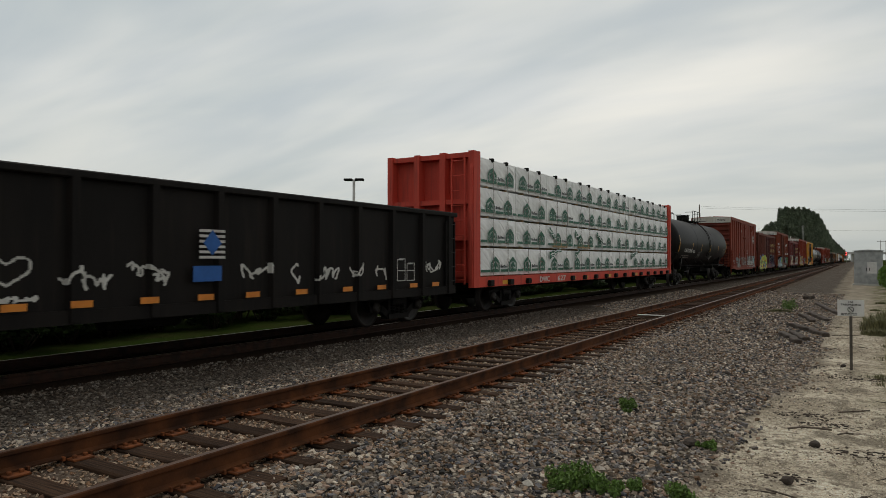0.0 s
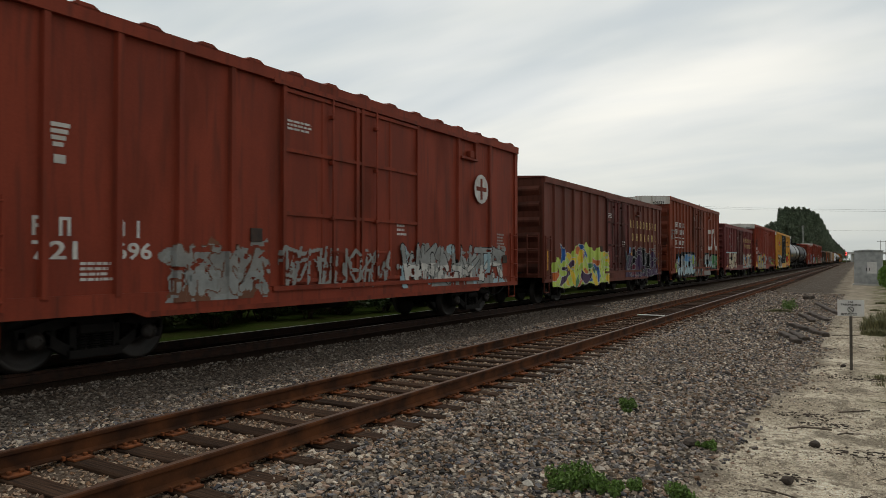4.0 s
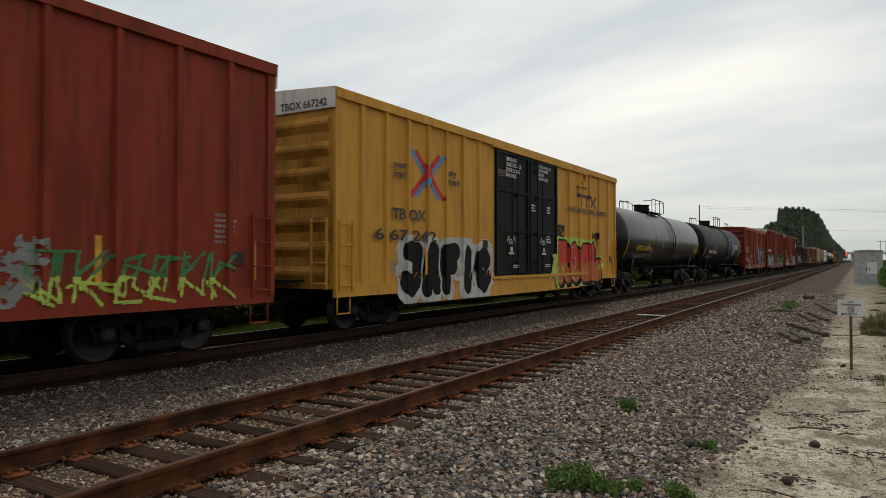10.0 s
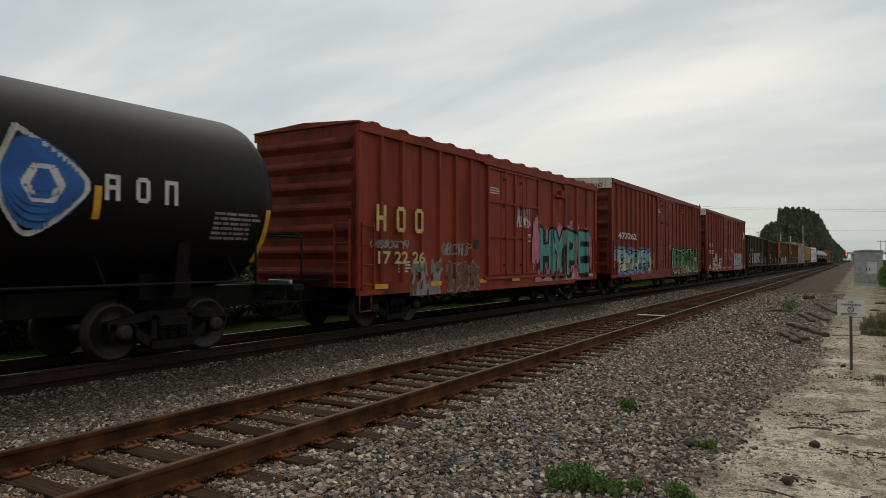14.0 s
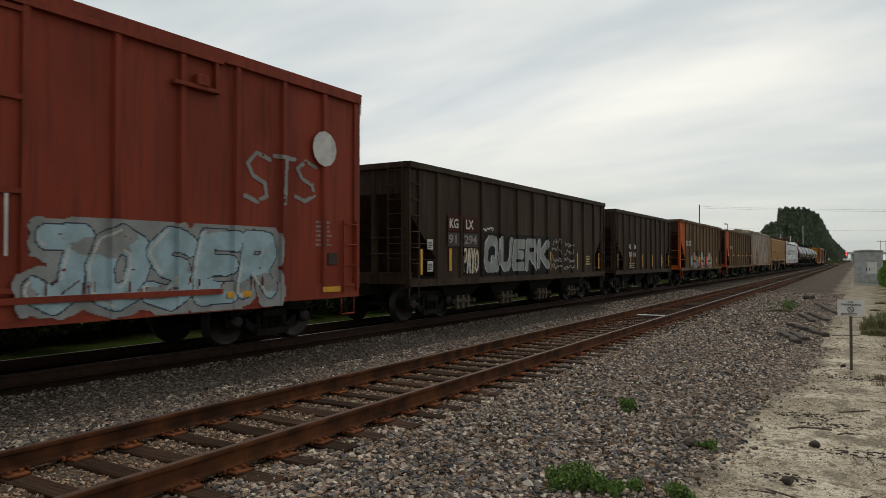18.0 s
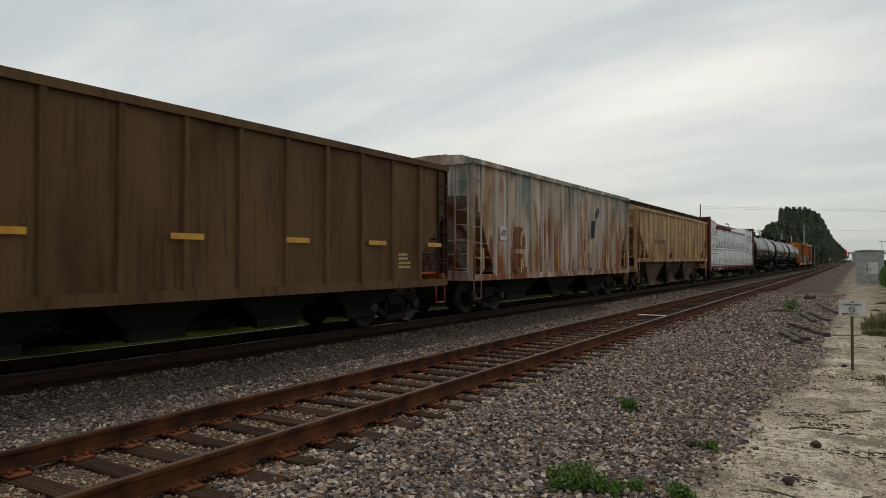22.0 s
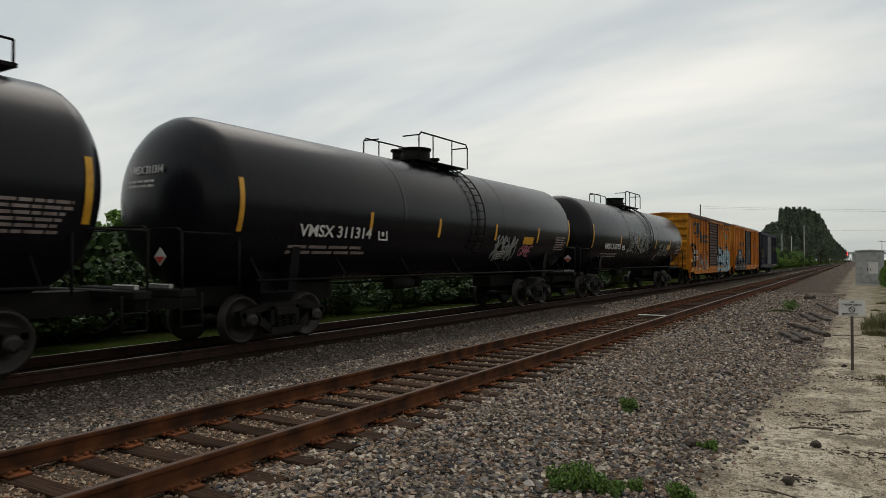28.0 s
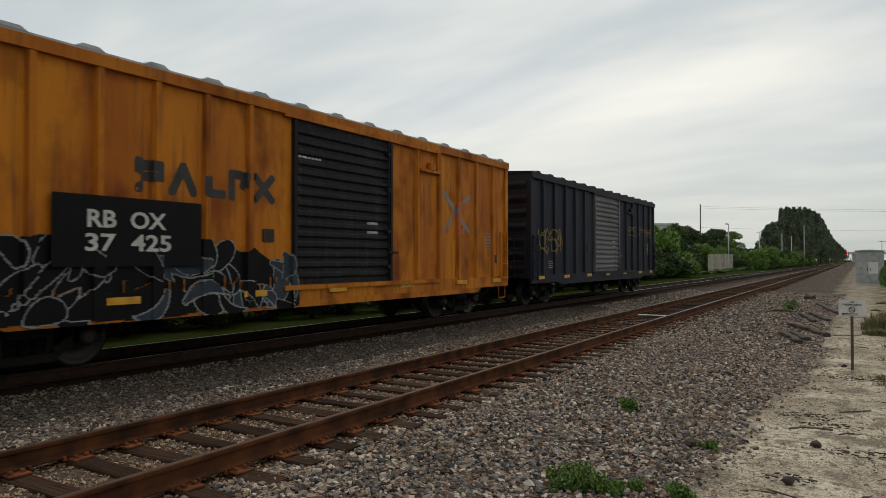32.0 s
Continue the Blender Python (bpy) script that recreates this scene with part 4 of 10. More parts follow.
S_SILVER, S_WHITE, S_BLACK = spray("silver", (0.25, 0.26, 0.255)), spray("white", (0.50, 0.49, 0.46)), spray("black", (0.007, 0.007, 0.008))
S_BLUE, S_LIGHT, S_TEAL, S_GREEN = spray("blue", (0.10, 0.24, 0.44)), spray("light_blue", (0.30, 0.42, 0.47)), spray("teal", (0.06, 0.26, 0.22)), spray("green", (0.06, 0.20, 0.075))
S_LIME, S_YELLOW, S_ORANGE, S_RED = spray("lime", (0.42, 0.55, 0.10)), spray("yellow", (0.68, 0.46, 0.03)), spray("orange", (0.50, 0.115, 0.02)), spray("red", (0.52, 0.035, 0.02))
S_PINK, S_PURPLE, S_BROWN, S_CREAM = spray("pink", (0.50, 0.16, 0.22)), spray("purple", (0.060, 0.034, 0.075)), spray("brown", (0.15, 0.062, 0.035)), spray("cream", (0.56, 0.48, 0.36))
S_GREY = spray("grey", (0.22, 0.22, 0.21))
S_ROYAL, S_DARK_GREEN, S_OLIVE = spray("royal_blue", (0.024, 0.105, 0.34)), spray("dark_green", (0.012, 0.075, 0.030)), spray("olive_green", (0.075, 0.13, 0.055))
S_GOLD = spray("dull_gold", (0.20, 0.13, 0.03))
S_MAROON = spray("maroon", (0.13, 0.022, 0.045))
S_SLATE = spray("slate", (0.040, 0.052, 0.070))


def ladder_mesh(z0, z1, n, w=0.42):
    bm = bmesh.new()
    for y in (0, w):
        box(bm, 0.0, 0.045, y - 0.02, y + 0.02, z0, z1)
    for k in range(n):
        z = z0 + 0.12 + (z1 - z0 - 0.2) * k / max(1, n - 1)
        tube(bm, (0.05, 0, z), (0.05, w, z), 0.014, 6)
    return bm


# ------------------------------------------------------------------ boxcars
def grimy_shaded_end(body):
    """Brake-dust grime over the car's own colour, with the ends' shade put in."""
    base, shadow = END_TONES[body.name]
    return paint(body.name + "_grimy_shaded_end", base, tuple(c * 0.7 for c in base), scale=0.9, rust=shadow, rust_at=(0.46, 0.74), rust_scale=1.1, rust_stretch=(1, 1, 0.8), streak=tuple(c * 0.6 for c in base))


def boxcar(a, b, high, body, label, door=(0.4, 0.62), posts=(6, 4), leaf="plain", door_mat=None, white_end=False, end_ribs=6, roof_mat=None, tape="upright", z0=0.88, seed=1, roof_ribs=True, chord=None, belly=None):
    """A boxcar between a and b along the train; high: eaves. Returns the car, the start of its side and the side's surface."""
    L = b - a
    half = L / 2
    car = thing("boxcar", label, "boxcar", "cars of the freight train")
    TRAIN.append((car, (a + b) / 2))
    door_mat = door_mat or body
    roof_mat = roof_mat or body
    w, post = 1.53, 0.075
    d0, d1 = -half + door[0] * L, -half + door[1] * L
    bm = bmesh.new()
    box(bm, -w, w, -half + 0.03, half - 0.03, z0 + 0.12, high)
    part("body", bm, body, car)
    bm = bmesh.new()
    for s in (-1, 1):
        extrude(bm, [(s * (w - 0.05), high - 0.20), (s * (w + 0.09), high - 0.20), (s * (w + 0.09), high - 0.02), (s * (w - 0.05), high)], "y", -half, half)
    part("top_chord", bm, chord or body, car)
    bm = bmesh.new()
    pts = [(w - 0.05, z0 + 0.22), (w + 0.05, z0 + 0.22), (w + 0.05, z0 - 0.07), (w - 0.05, z0 - 0.07)]
    extrude(bm, pts, "y", -half + 0.02, half - 0.02)
    part("side_sill", bm, body, car)
    bm = bmesh.new()
    extrude(bm, [(-p, q) for p, q in pts], "y", -half + 0.02, half - 0.02)
    part("side_sill", bm, body, car)
    bm = bmesh.new()
    # deeper fish-belly sill between the trucks: start and end from the car's near end, lowest edge
    b0, b1, zb = belly or (2.6, L - 2.6, 0.72)
    extrude(bm, [(-half + b0 - 0.45, z0 + 0.02), (-half + b0, zb), (-half + b1, zb), (-half + b1 + 0.3, z0 + 0.02)], "x", w - 0.04, w + 0.047)
    part("belly_sill", bm, body, car)
    # roof: shallow gable with pressed panels
    bm = bmesh.new()
    e, c = w + 0.07, 0.11
    extrude(bm, [(-e, high - 0.02), (e, high - 0.02), (e, high + 0.015), (0, high + c), (-e, high + 0.015)], "y", -half - 0.05, half + 0.05)
    if roof_ribs:
        k = int(L / 1.05)
        for i in range(k):
            y = -half + L * (i + 0.5) / k
            for s in (-1, 1):
                v = [bm.verts.new(p) for p in ((s * 0.1, y - 0.22, high + c - 0.012), (s * (e + 0.01), y - 0.22, high + 0.012), (s * (e + 0.01), y + 0.22, high + 0.012), (s * 0.1, y + 0.22, high + c - 0.012),
                                               (s * 0.1, y - 0.12, high + c + 0.045), (s * (e + 0.01), y - 0.12, high + 0.07), (s * (e + 0.01), y + 0.12, high + 0.07), (s * 0.1, y + 0.12, high + c + 0.045))]
                for q in ((4, 5, 6, 7), (0, 1, 5, 4), (1, 2, 6, 5), (2, 3, 7, 6), (3, 0, 4, 7)):
                    bm.faces.new([v[j] for j in q])
    part("roof", bm, roof_mat, car)
    # side posts
    pm = bmesh.new()
    extrude(pm, [(w - 0.01, -0.075), (w + post, -0.045), (w + post, 0.045), (w - 0.01, 0.075)], "z", z0 + 0.18, high - 0.15)
    pm = mesh_of("side_post", pm, body)
    ys = [-half + (d0 - 0.12 + half) * (i + 1) / (posts[0] + 1) for i in range(posts[0])] + [d1 + 0.12 + (half - d1 - 0.12) * (i + 1) / (posts[1] + 1) for i in range(posts[1])]
    for y in ys:
        part("side_post", pm, None, car, at=pose(0, y, 0))
    corner = bmesh.new()
    box(corner, w - 0.02, w + 0.05, -0.09, 0.09, z0 + 0.1, high - 0.02)
    corner = mesh_of("corner_post", corner, body)
    for y in (-half + 0.09, half - 0.09):
        part("corner_post", corner, None, car, at=pose(0, y, 0))
    # ends with pressed ribs
    end_mat = grimy_shaded_end(body)
    for s in (-1, 1):
        bm = bmesh.new()
        y_in, y_out = s * (half - 0.03), s * half
        box(bm, -w, w, min(y_in, y_out), max(y_in, y_out), z0 + 0.1, high)
        span = (high - z0 - (0.62 if white_end else 0.35)) / end_ribs
        extrude(bm, [(-w, high - 0.02), (w, high - 0.02), (0, high + 0.09)], "y", min(y_in, y_out), max(y_in, y_out))
        part("end_wall", bm, end_mat, car)
        bm = bmesh.new()
        extrude(bm, [(0, 0), (s * 0.085, 0.30 * span), (s * 0.085, 0.42 * span), (0, 0.62 * span)], "x", -w + 0.12, w - 0.12)
        rib = mesh_of("end_rib", bm, end_mat)
        for k in range(end_ribs):
            part("end_rib", rib, None, car, at=pose(0, y_out, z0 + 0.25 + span * k))
        if white_end:
            bm = bmesh.new()
            y_w = y_out + s * 0.064
            extrude(bm, [(-w + 0.03, high - 0.42), (w + 0.03, high - 0.42), (w + 0.05, high - 0.005), (0, high + 0.10), (-w - 0.02, high - 0.005)], "y", min(y_out, y_w), max(y_out, y_w))
            part("end_panel", bm, M_WHITE_END, car, "white-painted panel across the top of the end")
    # door
    bm = bmesh.new()
    dz0, dz1 = z0 + 0.24, high - 0.24
    x = w + 0.03
    wide = d1 - d0
    box(bm, w - 0.02, x, d0, d1, dz0, dz1)
    dm = part("door", bm, door_mat, car, "" if door_mat is body else "grimy stained sliding door" if "grimy" in door_mat.name else "sliding door in another colour")
    bm = bmesh.new()
    if leaf == "ribbed":
        k = 15
        for i in range(k):
            z = dz0 + 0.1 + (dz1 - dz0 - 0.2) * i / k
            extrude(bm, [(x - 0.005, z), (x + 0.045, z + 0.05), (x + 0.045, z + 0.11), (x - 0.005, z + 0.16)], "y", d0 + 0.10, d1 - 0.10)
        for y in (d0 + 0.04, d1 - 0.04):
            box(bm, x - 0.005, x + 0.06, y - 0.04, y + 0.04, dz0, dz1)
    else:
        mids = [0.0, 0.5, 1.0] if leaf == "plain" else [0.0, 0.48, 0.52, 1.0]
        for f in mids:
            y = d0 + 0.05 + f * (wide - 0.1)
            box(bm, x - 0.005, x + 0.055, y - 0.045, y + 0.045, dz0, dz1)
        for f in (0.02, 0.36, 0.68, 0.98):
            z = dz0 + f * (dz1 - dz0)
            box(bm, x - 0.005, x + 0.045, d0, d1, z - 0.035, z + 0.035)
        for f in (0.25, 0.75):
            y = d0 + f * wide
            extrude(bm, [(x - 0.005, y - 0.06), (x + 0.025, y - 0.03), (x + 0.025, y + 0.03), (x - 0.005, y + 0.06)], "z", dz0 + 0.1, dz1 - 0.1)
    part("door_frame", bm, door_mat, dm)
    for y in ([d0 + 0.30 * wide, d0 + 0.62 * wide] if leaf != "ribbed" else [d1 - 0.18]):
        bm = bmesh.new()
        tube(bm, (x + 0.075, y, dz0 + 0.02), (x + 0.075, y, dz1 - 0.02), 0.02, 6)
        for f in (0.1, 0.35, 0.65, 0.9):
            z = dz0 + f * (dz1 - dz0)
            bevel_box(bm, x, x + 0.10, y - 0.05, y + 0.05, z - 0.04, z + 0.04, 0.01)
        bevel_box(bm, x + 0.07, x + 0.10, y - 0.02, y + 0.34, dz0 + 0.62, dz0 + 0.67, 0.006)
        part("lock_bar", bm, door_mat, dm)
    for z, name in ((dz1 + 0.03, "top_track"), (dz0 - 0.06, "bottom_track")):
        bm = bmesh.new()
        box(bm, w - 0.01, w + 0.10, d0 - 0.25, min(half - 0.1, d1 + 0.65 * wide), z - 0.04, z + 0.05)
        part("door_track", bm, body, car)
    # bracket with its hanger where the door's upper track ends
    bm = bmesh.new()
    y = min(half - 1.2, d1 + 0.62 * wide)
    bevel_box(bm, w + 0.01, w + 0.12, y - 0.85, y + 0.06, high - 0.78, high - 0.71, 0.01)
    bevel_box(bm, w + 0.01, w + 0.14, y - 0.42, y - 0.18, high - 0.72, high - 0.52, 0.02)
    box(bm, w + 0.01, w + 0.085, y - 0.01, y + 0.05, high - 0.78, high - 0.2)
    part("door_stop", bm, body, car)
    # placard, routing-card boards
    for y, z in ((d0 - 0.75, z0 + 1.05), (half - 1.0, z0 + 0.62)):
        bm = bmesh.new()
        bevel_box(bm, w + 0.005, w + 0.03, y, y + 0.28, z, z + 0.24, 0.004)
        part("card_board", bm, M_DARK_BOARD, car)
    # ladders, grab irons, steps
    for y, n in ((-half + 0.10, 4), (half - 0.55, 4)):
        bm = ladder_mesh(z0 + 0.05, z0 + 1.55, n)
        part("ladder", bm, body, car, at=pose(w + 0.045, y, 0))
        bm = bmesh.new()
        pipe(bm, [(w, y, z0), (w, y, z0 - 0.42), (w, y + 0.42, z0 - 0.42), (w, y + 0.42, z0)], 0.018, 6)
        part("stirrup_step", bm, body, car)
    for s in (-1, 1):
        bm = ladder_mesh(z0 + 0.1, z0 + 1.6, 4)
        part("end_ladder", bm, body, car, at=pose(w - 0.55, s * (half + 0.07), 0, 0, 0, -90) if s < 0 else pose(-w + 0.1, half + 0.07, 0, 0, 0, 90) @ pose(0, -0.42, 0))
    # brake wheel and platform on the end that faces back
    bm = bmesh.new()
    bevel_box(bm, -0.75, 0.75, -half - 0.36, -half - 0.05, 1.12, 1.17, 0.01)
    part("end_platform", bm, M_STEEL, car)
    bm = bmesh.new()
    for k in range(14):
        p, q = 2 * math.pi * k / 14, 2 * math.pi * (k + 1) / 14
        tube(bm, (-0.55 + 0.27 * math.cos(p), half + 0.22, 2.3 + 0.27 * math.sin(p)), (-0.55 + 0.27 * math.cos(q), half + 0.22, 2.3 + 0.27 * math.sin(q)), 0.018, 6)
    for k in range(4):
        p = math.pi * k / 2 + 0.4
        tube(bm, (-0.55, half + 0.2, 2.3), (-0.55 + 0.27 * math.cos(p), half + 0.22, 2.3 + 0.27 * math.sin(p)), 0.014, 5)
    tube(bm, (-0.55, half, 2.3), (-0.55, half + 0.24, 2.3), 0.05, 8)
    part("brake_wheel", bm, M_STEEL, car)
    underframe(car, half + 0.25)
    running_gear(car, half + 0.32, half - 2.1)

    hot = sorted(ys)

    def surface(y, z):
        if d0 - 0.02 < y < d1 + 0.02:
            return x + 0.058 if leaf == "ribbed" else x + 0.056 if min(abs(y - d0 - 0.05), abs(y - d1 + 0.05), abs(y - (d0 + d1) / 2)) < 0.08 else x + 0.047
        r = w
        if z < z0 + 0.23:
            r = w + 0.05
        if z > high - 0.2:
            r = w + 0.09
        for p in hot:
            if abs(y - p) < 0.09:
                return max(r, w + post)
        if min(y + half, half - y) < 0.2:
            r = w + 0.05
        return r

    def tapes(fracs, z, upright):
        for f in fracs:
            y = -half + f * L
            s = max(surface(y - 0.07, z), surface(y + 0.07, z)) + 0.004
            if upright:
                slab("reflector", car, M_YELLOW, y - 0.05, y + 0.05, z, z + 0.72, s)
            else:
                s = max(surface(y + k * 0.05, z) for k in range(-6, 7)) + 0.004
                slab("reflector", car, M_YELLOW, y - 0.27, y + 0.27, z, z + 0.11, s)

    if tape == "upright":
        tapes((0.025, 0.18, 0.36, 0.66, 0.82, 0.975), z0 + 0.35, True)
    elif tape == "low":
        tapes((0.05, 0.2, 0.36, 0.5, 0.66, 0.82, 0.95), z0 + 0.06, False)
    # stencilled data
    small_print(car, -half + 0.10 * L, z0 + 0.42, 0.55, 0.30, 4, w + 0.004, M_WHITE_INK if seed % 2 else M_GREY_INK, seed)
    small_print(car, d0 + 0.15, high - 1.05, 0.75, 0.22, 3, x + 0.004, M_WHITE_INK if seed % 3 else M_GREY_INK, seed + 1)
    small_print(car, half - 1.35, z0 + 1.0, 0.5, 0.55, 6, w + 0.004, M_GREY_INK, seed + 2)
    small_print(car, d1 - 0.9, z0 + 1.3, 0.4, 0.3, 3, x + 0.004, M_WHITE_INK, seed + 5)
    return car, -half, surface, w


M_WHITE_END = paint("white_end_paint", (0.66, 0.645, 0.60), (0.50, 0.47, 0.42), streak=(0.40, 0.33, 0.27))
P_OXIDE = paint("oxide_red_paint", (0.25, 0.044, 0.022), (0.185, 0.034, 0.018), streak=(0.14, 0.034, 0.021), rust=(0.065, 0.020, 0.012), rust_at=(0.55, 0.88), rust_scale=0.9, rust_stretch=(1, 1, 0.32))
P_BROWN = paint("brown_red_paint", (0.24, 0.050, 0.021), (0.175, 0.038, 0.018), streak=(0.13, 0.036, 0.02), rust=(0.065, 0.020, 0.012), rust_at=(0.55, 0.88), rust_scale=0.9, rust_stretch=(1, 1, 0.32))
P_MAROON = paint("maroon_paint", (0.2, 0.047, 0.045), (0.15, 0.036, 0.035), streak=(0.11, 0.03, 0.027), rust=(0.065, 0.020, 0.012), rust_at=(0.55, 0.88), rust_scale=0.9, rust_stretch=(1, 1, 0.32))
P_WCBROWN = paint("dark_brown_paint", (0.165, 0.047, 0.032), (0.12, 0.036, 0.025), streak=(0.1, 0.034, 0.023), rust=(0.065, 0.020, 0.012), rust_at=(0.55, 0.88), rust_scale=0.9, rust_stretch=(1, 1, 0.32))
P_RED = paint("dull_red_paint", (0.28, 0.043, 0.019), (0.205, 0.034, 0.017), streak=(0.16, 0.036, 0.021), rust=(0.065, 0.020, 0.012), rust_at=(0.55, 0.88), rust_scale=0.9, rust_stretch=(1, 1, 0.32))
P_TBOX = paint("mustard_paint", (0.66, 0.33, 0.055), (0.56, 0.27, 0.045), streak=(0.47, 0.235, 0.06))
P_RAILBOX = paint("rusty_yellow_paint", (0.60, 0.205, 0.014), (0.40, 0.115, 0.012), scale=0.8, rust=(0.19, 0.050, 0.015), rust_at=(0.50, 0.74), rust_scale=1.3, rust_stretch=(1, 1, 0.7), streak=(0.27, 0.09, 0.02))
P_NAVY = paint("faded_navy_paint", (0.017, 0.020, 0.036), (0.011, 0.012, 0.020), streak=(0.04, 0.037, 0.038), rust=(0.08, 0.038, 0.022), rust_at=(0.68, 0.76))
P_DOOR_MAROON = paint("grimy_maroon_door_paint", (0.15, 0.036, 0.033), (0.085, 0.024, 0.020), streak=(0.06, 0.022, 0.017), rust=(0.032, 0.015, 0.012), rust_at=(0.42, 0.68), rust_scale=1.1, rust_stretch=(1, 1, 0.45))
P_DOOR_OXIDE = paint("grimy_brown_red_door_paint", (0.19, 0.041, 0.018), (0.12, 0.028, 0.014), streak=(0.075, 0.024, 0.014), rust=(0.036, 0.017, 0.012), rust_at=(0.46, 0.72), rust_scale=1.1, rust_stretch=(1, 1, 0.45))
P_DOOR_BLACK = paint("black_door_paint", (0.009, 0.009, 0.012), (0.014, 0.014, 0.016), spec=0.12)
P_DOOR_NAVY = paint("slate_door_paint", (0.015, 0.016, 0.020), (0.011, 0.011, 0.014), streak=(0.05, 0.045, 0.042))
P_DOOR_BROWN = paint("rusted_door_paint", (0.058, 0.027, 0.017), (0.036, 0.018, 0.013), streak=(0.075, 0.035, 0.022))
P_DOOR_GREY = paint("pale_grey_door_paint", (0.17, 0.175, 0.18), (0.12, 0.12, 0.125), streak=(0.09, 0.085, 0.08))
# end tones, darkened to include the shade between the cars
SOOT_SHADE_RED, SOOT_SHADE_YELLOW = (0.030, 0.014, 0.010), (0.20, 0.085, 0.015)
END_TONES = {P_OXIDE.name: ((0.15, 0.030, 0.018), SOOT_SHADE_RED), P_BROWN.name: ((0.17, 0.038, 0.018), SOOT_SHADE_RED), P_MAROON.name: ((0.12, 0.030, 0.028), SOOT_SHADE_RED), P_WCBROWN.name: ((0.11, 0.034, 0.021), SOOT_SHADE_RED),
             P_RED.name: ((0.18, 0.029, 0.015), SOOT_SHADE_RED), P_TBOX.name: ((0.58, 0.285, 0.048), SOOT_SHADE_YELLOW), P_RAILBOX.name: ((0.58, 0.24, 0.018), SOOT_SHADE_YELLOW), P_NAVY.name: ((0.02, 0.02, 0.026), SOOT_SHADE_RED)}


def build_boxcars():
    # ---- car behind the first tank
    car, s, f, w = boxcar(61.54, 77.37, 5.15, P_OXIDE, "oxide-red boxcar with a white-topped end and scrawled graffiti", door=(0.345, 0.64), posts=(4, 2), leaf="double", white_end=True, end_ribs=9, tape="none", seed=1)
    blotches(car, f, s + 2.6, s + 5.5, 0.92, 2.05, [S_GREY, S_SILVER, S_BROWN], (0.52, 0.56, 0.62), 11, 0.5, 0.35)
    graffiti(car, f, s + 3.0, s + 5.2, 0.95, 1.9, (S_GREY, S_SILVER, S_BROWN), 4, 11, 0.07, outline=0.02, worn=1.0)
    graffiti(car, f, s + 5.4, s + 8.9, 1.0, 1.9, (S_GREY, S_GREY, S_BROWN), 7, 13, 0.04, outline=0.0, worn=1.0)
    blotches(car, f, s + 9.0, s + 15.2, 0.92, 2.15, [S_GREY, S_LIGHT, S_SILVER], (0.56, 0.60, 0.58), 12, 0.4, 0.5)
    graffiti(car, f, s + 9.2, s + 15.0, 0.95, 2.05, (S_SILVER, S_WHITE, S_BLACK), 6, 12, 0.07, outline=0.025, worn=0.9)
    marks(car, M_WHITE_INK, "03", s + 0.92, 1.93, 0.26, 0.36, w + 0.004)
    marks(car, M_WHITE_INK, "41", s + 2.1, 1.93, 0.26, 0.36, w + 0.004)
    words_on(car, "721", s + 0.92, 1.60, 0.26, w + 0.004, M_WHITE_INK, 0.62)
    words_on(car, "696", s + 2.1, 1.60, 0.26, w + 0.004, M_WHITE_INK, 0.62)
    words_end(car, "721696", 0.5, 4.86, 0.16, s - 0.066, M_BLACK_INK)
    small_print(car, -1.2, 4.84, 0.8, 0.1, 1, s - 0.0655, M_BLACK_INK, 3, "end")
    bm = bmesh.new()
    extrude(bm, [(s + 13.35 + 0.42 * math.cos(k * 0.5236), 3.62 + 0.42 * math.sin(k * 0.5236)) for k in range(12)], "x", w + 0.077, w + 0.081)
    part("emblem", bm, M_WHITE_INK, car, "round white emblem")
    bm = bmesh.new()
    for dy, dz, a, b in ((-0.3, -0.06, 0.6, 0.12), (-0.06, -0.3, 0.12, 0.6)):
        box(bm, w + 0.0815, w + 0.085, s + 13.35 + dy, s + 13.35 + dy + a, 3.62 + dz, 3.62 + dz + b)
    part("emblem_cross", bm, P_OXIDE, car)
    for k in range(4):
        slab("painted_stroke", car, S_WHITE, s + 1.12 + 0.02 * k, s + 1.42 - 0.03 * k, 3.42 - 0.09 * k, 3.48 - 0.09 * k, w + 0.004)
    slab("painted_stroke", car, S_WHITE, s + 1.2, s + 1.36, 2.92, 3.04, w + 0.004)
    # ---- brown car with wide-set yellow lettering
    car, s, f, w = boxcar(79.52, 95.63, 4.48, P_WCBROWN, "dark brown boxcar with faded yellow lettering and bright graffiti", door=(0.42, 0.62), posts=(6, 6), tape="upright", seed=2, door_mat=P_DOOR_MAROON, end_ribs=6, roof_ribs=False, belly=(2.4, 13.4, 0.66))
    marks(car, M_YELLOW_INK, "514443413", s + 10.15, 3.12, 0.36, 0.56, w + 0.08)
    marks(car, M_YELLOW_INK, "4235001", s + 10.45, 2.50, 0.36, 0.70, w + 0.08)
    wildstyle(car, f, s + 0.7, s + 7.0, 0.55, 2.3, S_LIME, (S_LIME, S_GREEN, S_PURPLE, S_YELLOW, S_LIME, S_ORANGE, S_ROYAL), S_WHITE, 21, 40, 0.17, 0.026)
    wildstyle(car, f, s + 9.4, s + 15.2, 0.74, 2.3, S_PURPLE, (S_PURPLE, S_BLACK, S_MAROON, S_BLACK, S_SLATE, S_PURPLE), S_SILVER, 23, 40, 0.13, 0.028)
    graffiti(car, f, s + 9.9, s + 10.6, 1.9, 2.2, (S_BLUE, S_BLUE, S_BLUE), 3, 24, 0.08, outline=0.0)
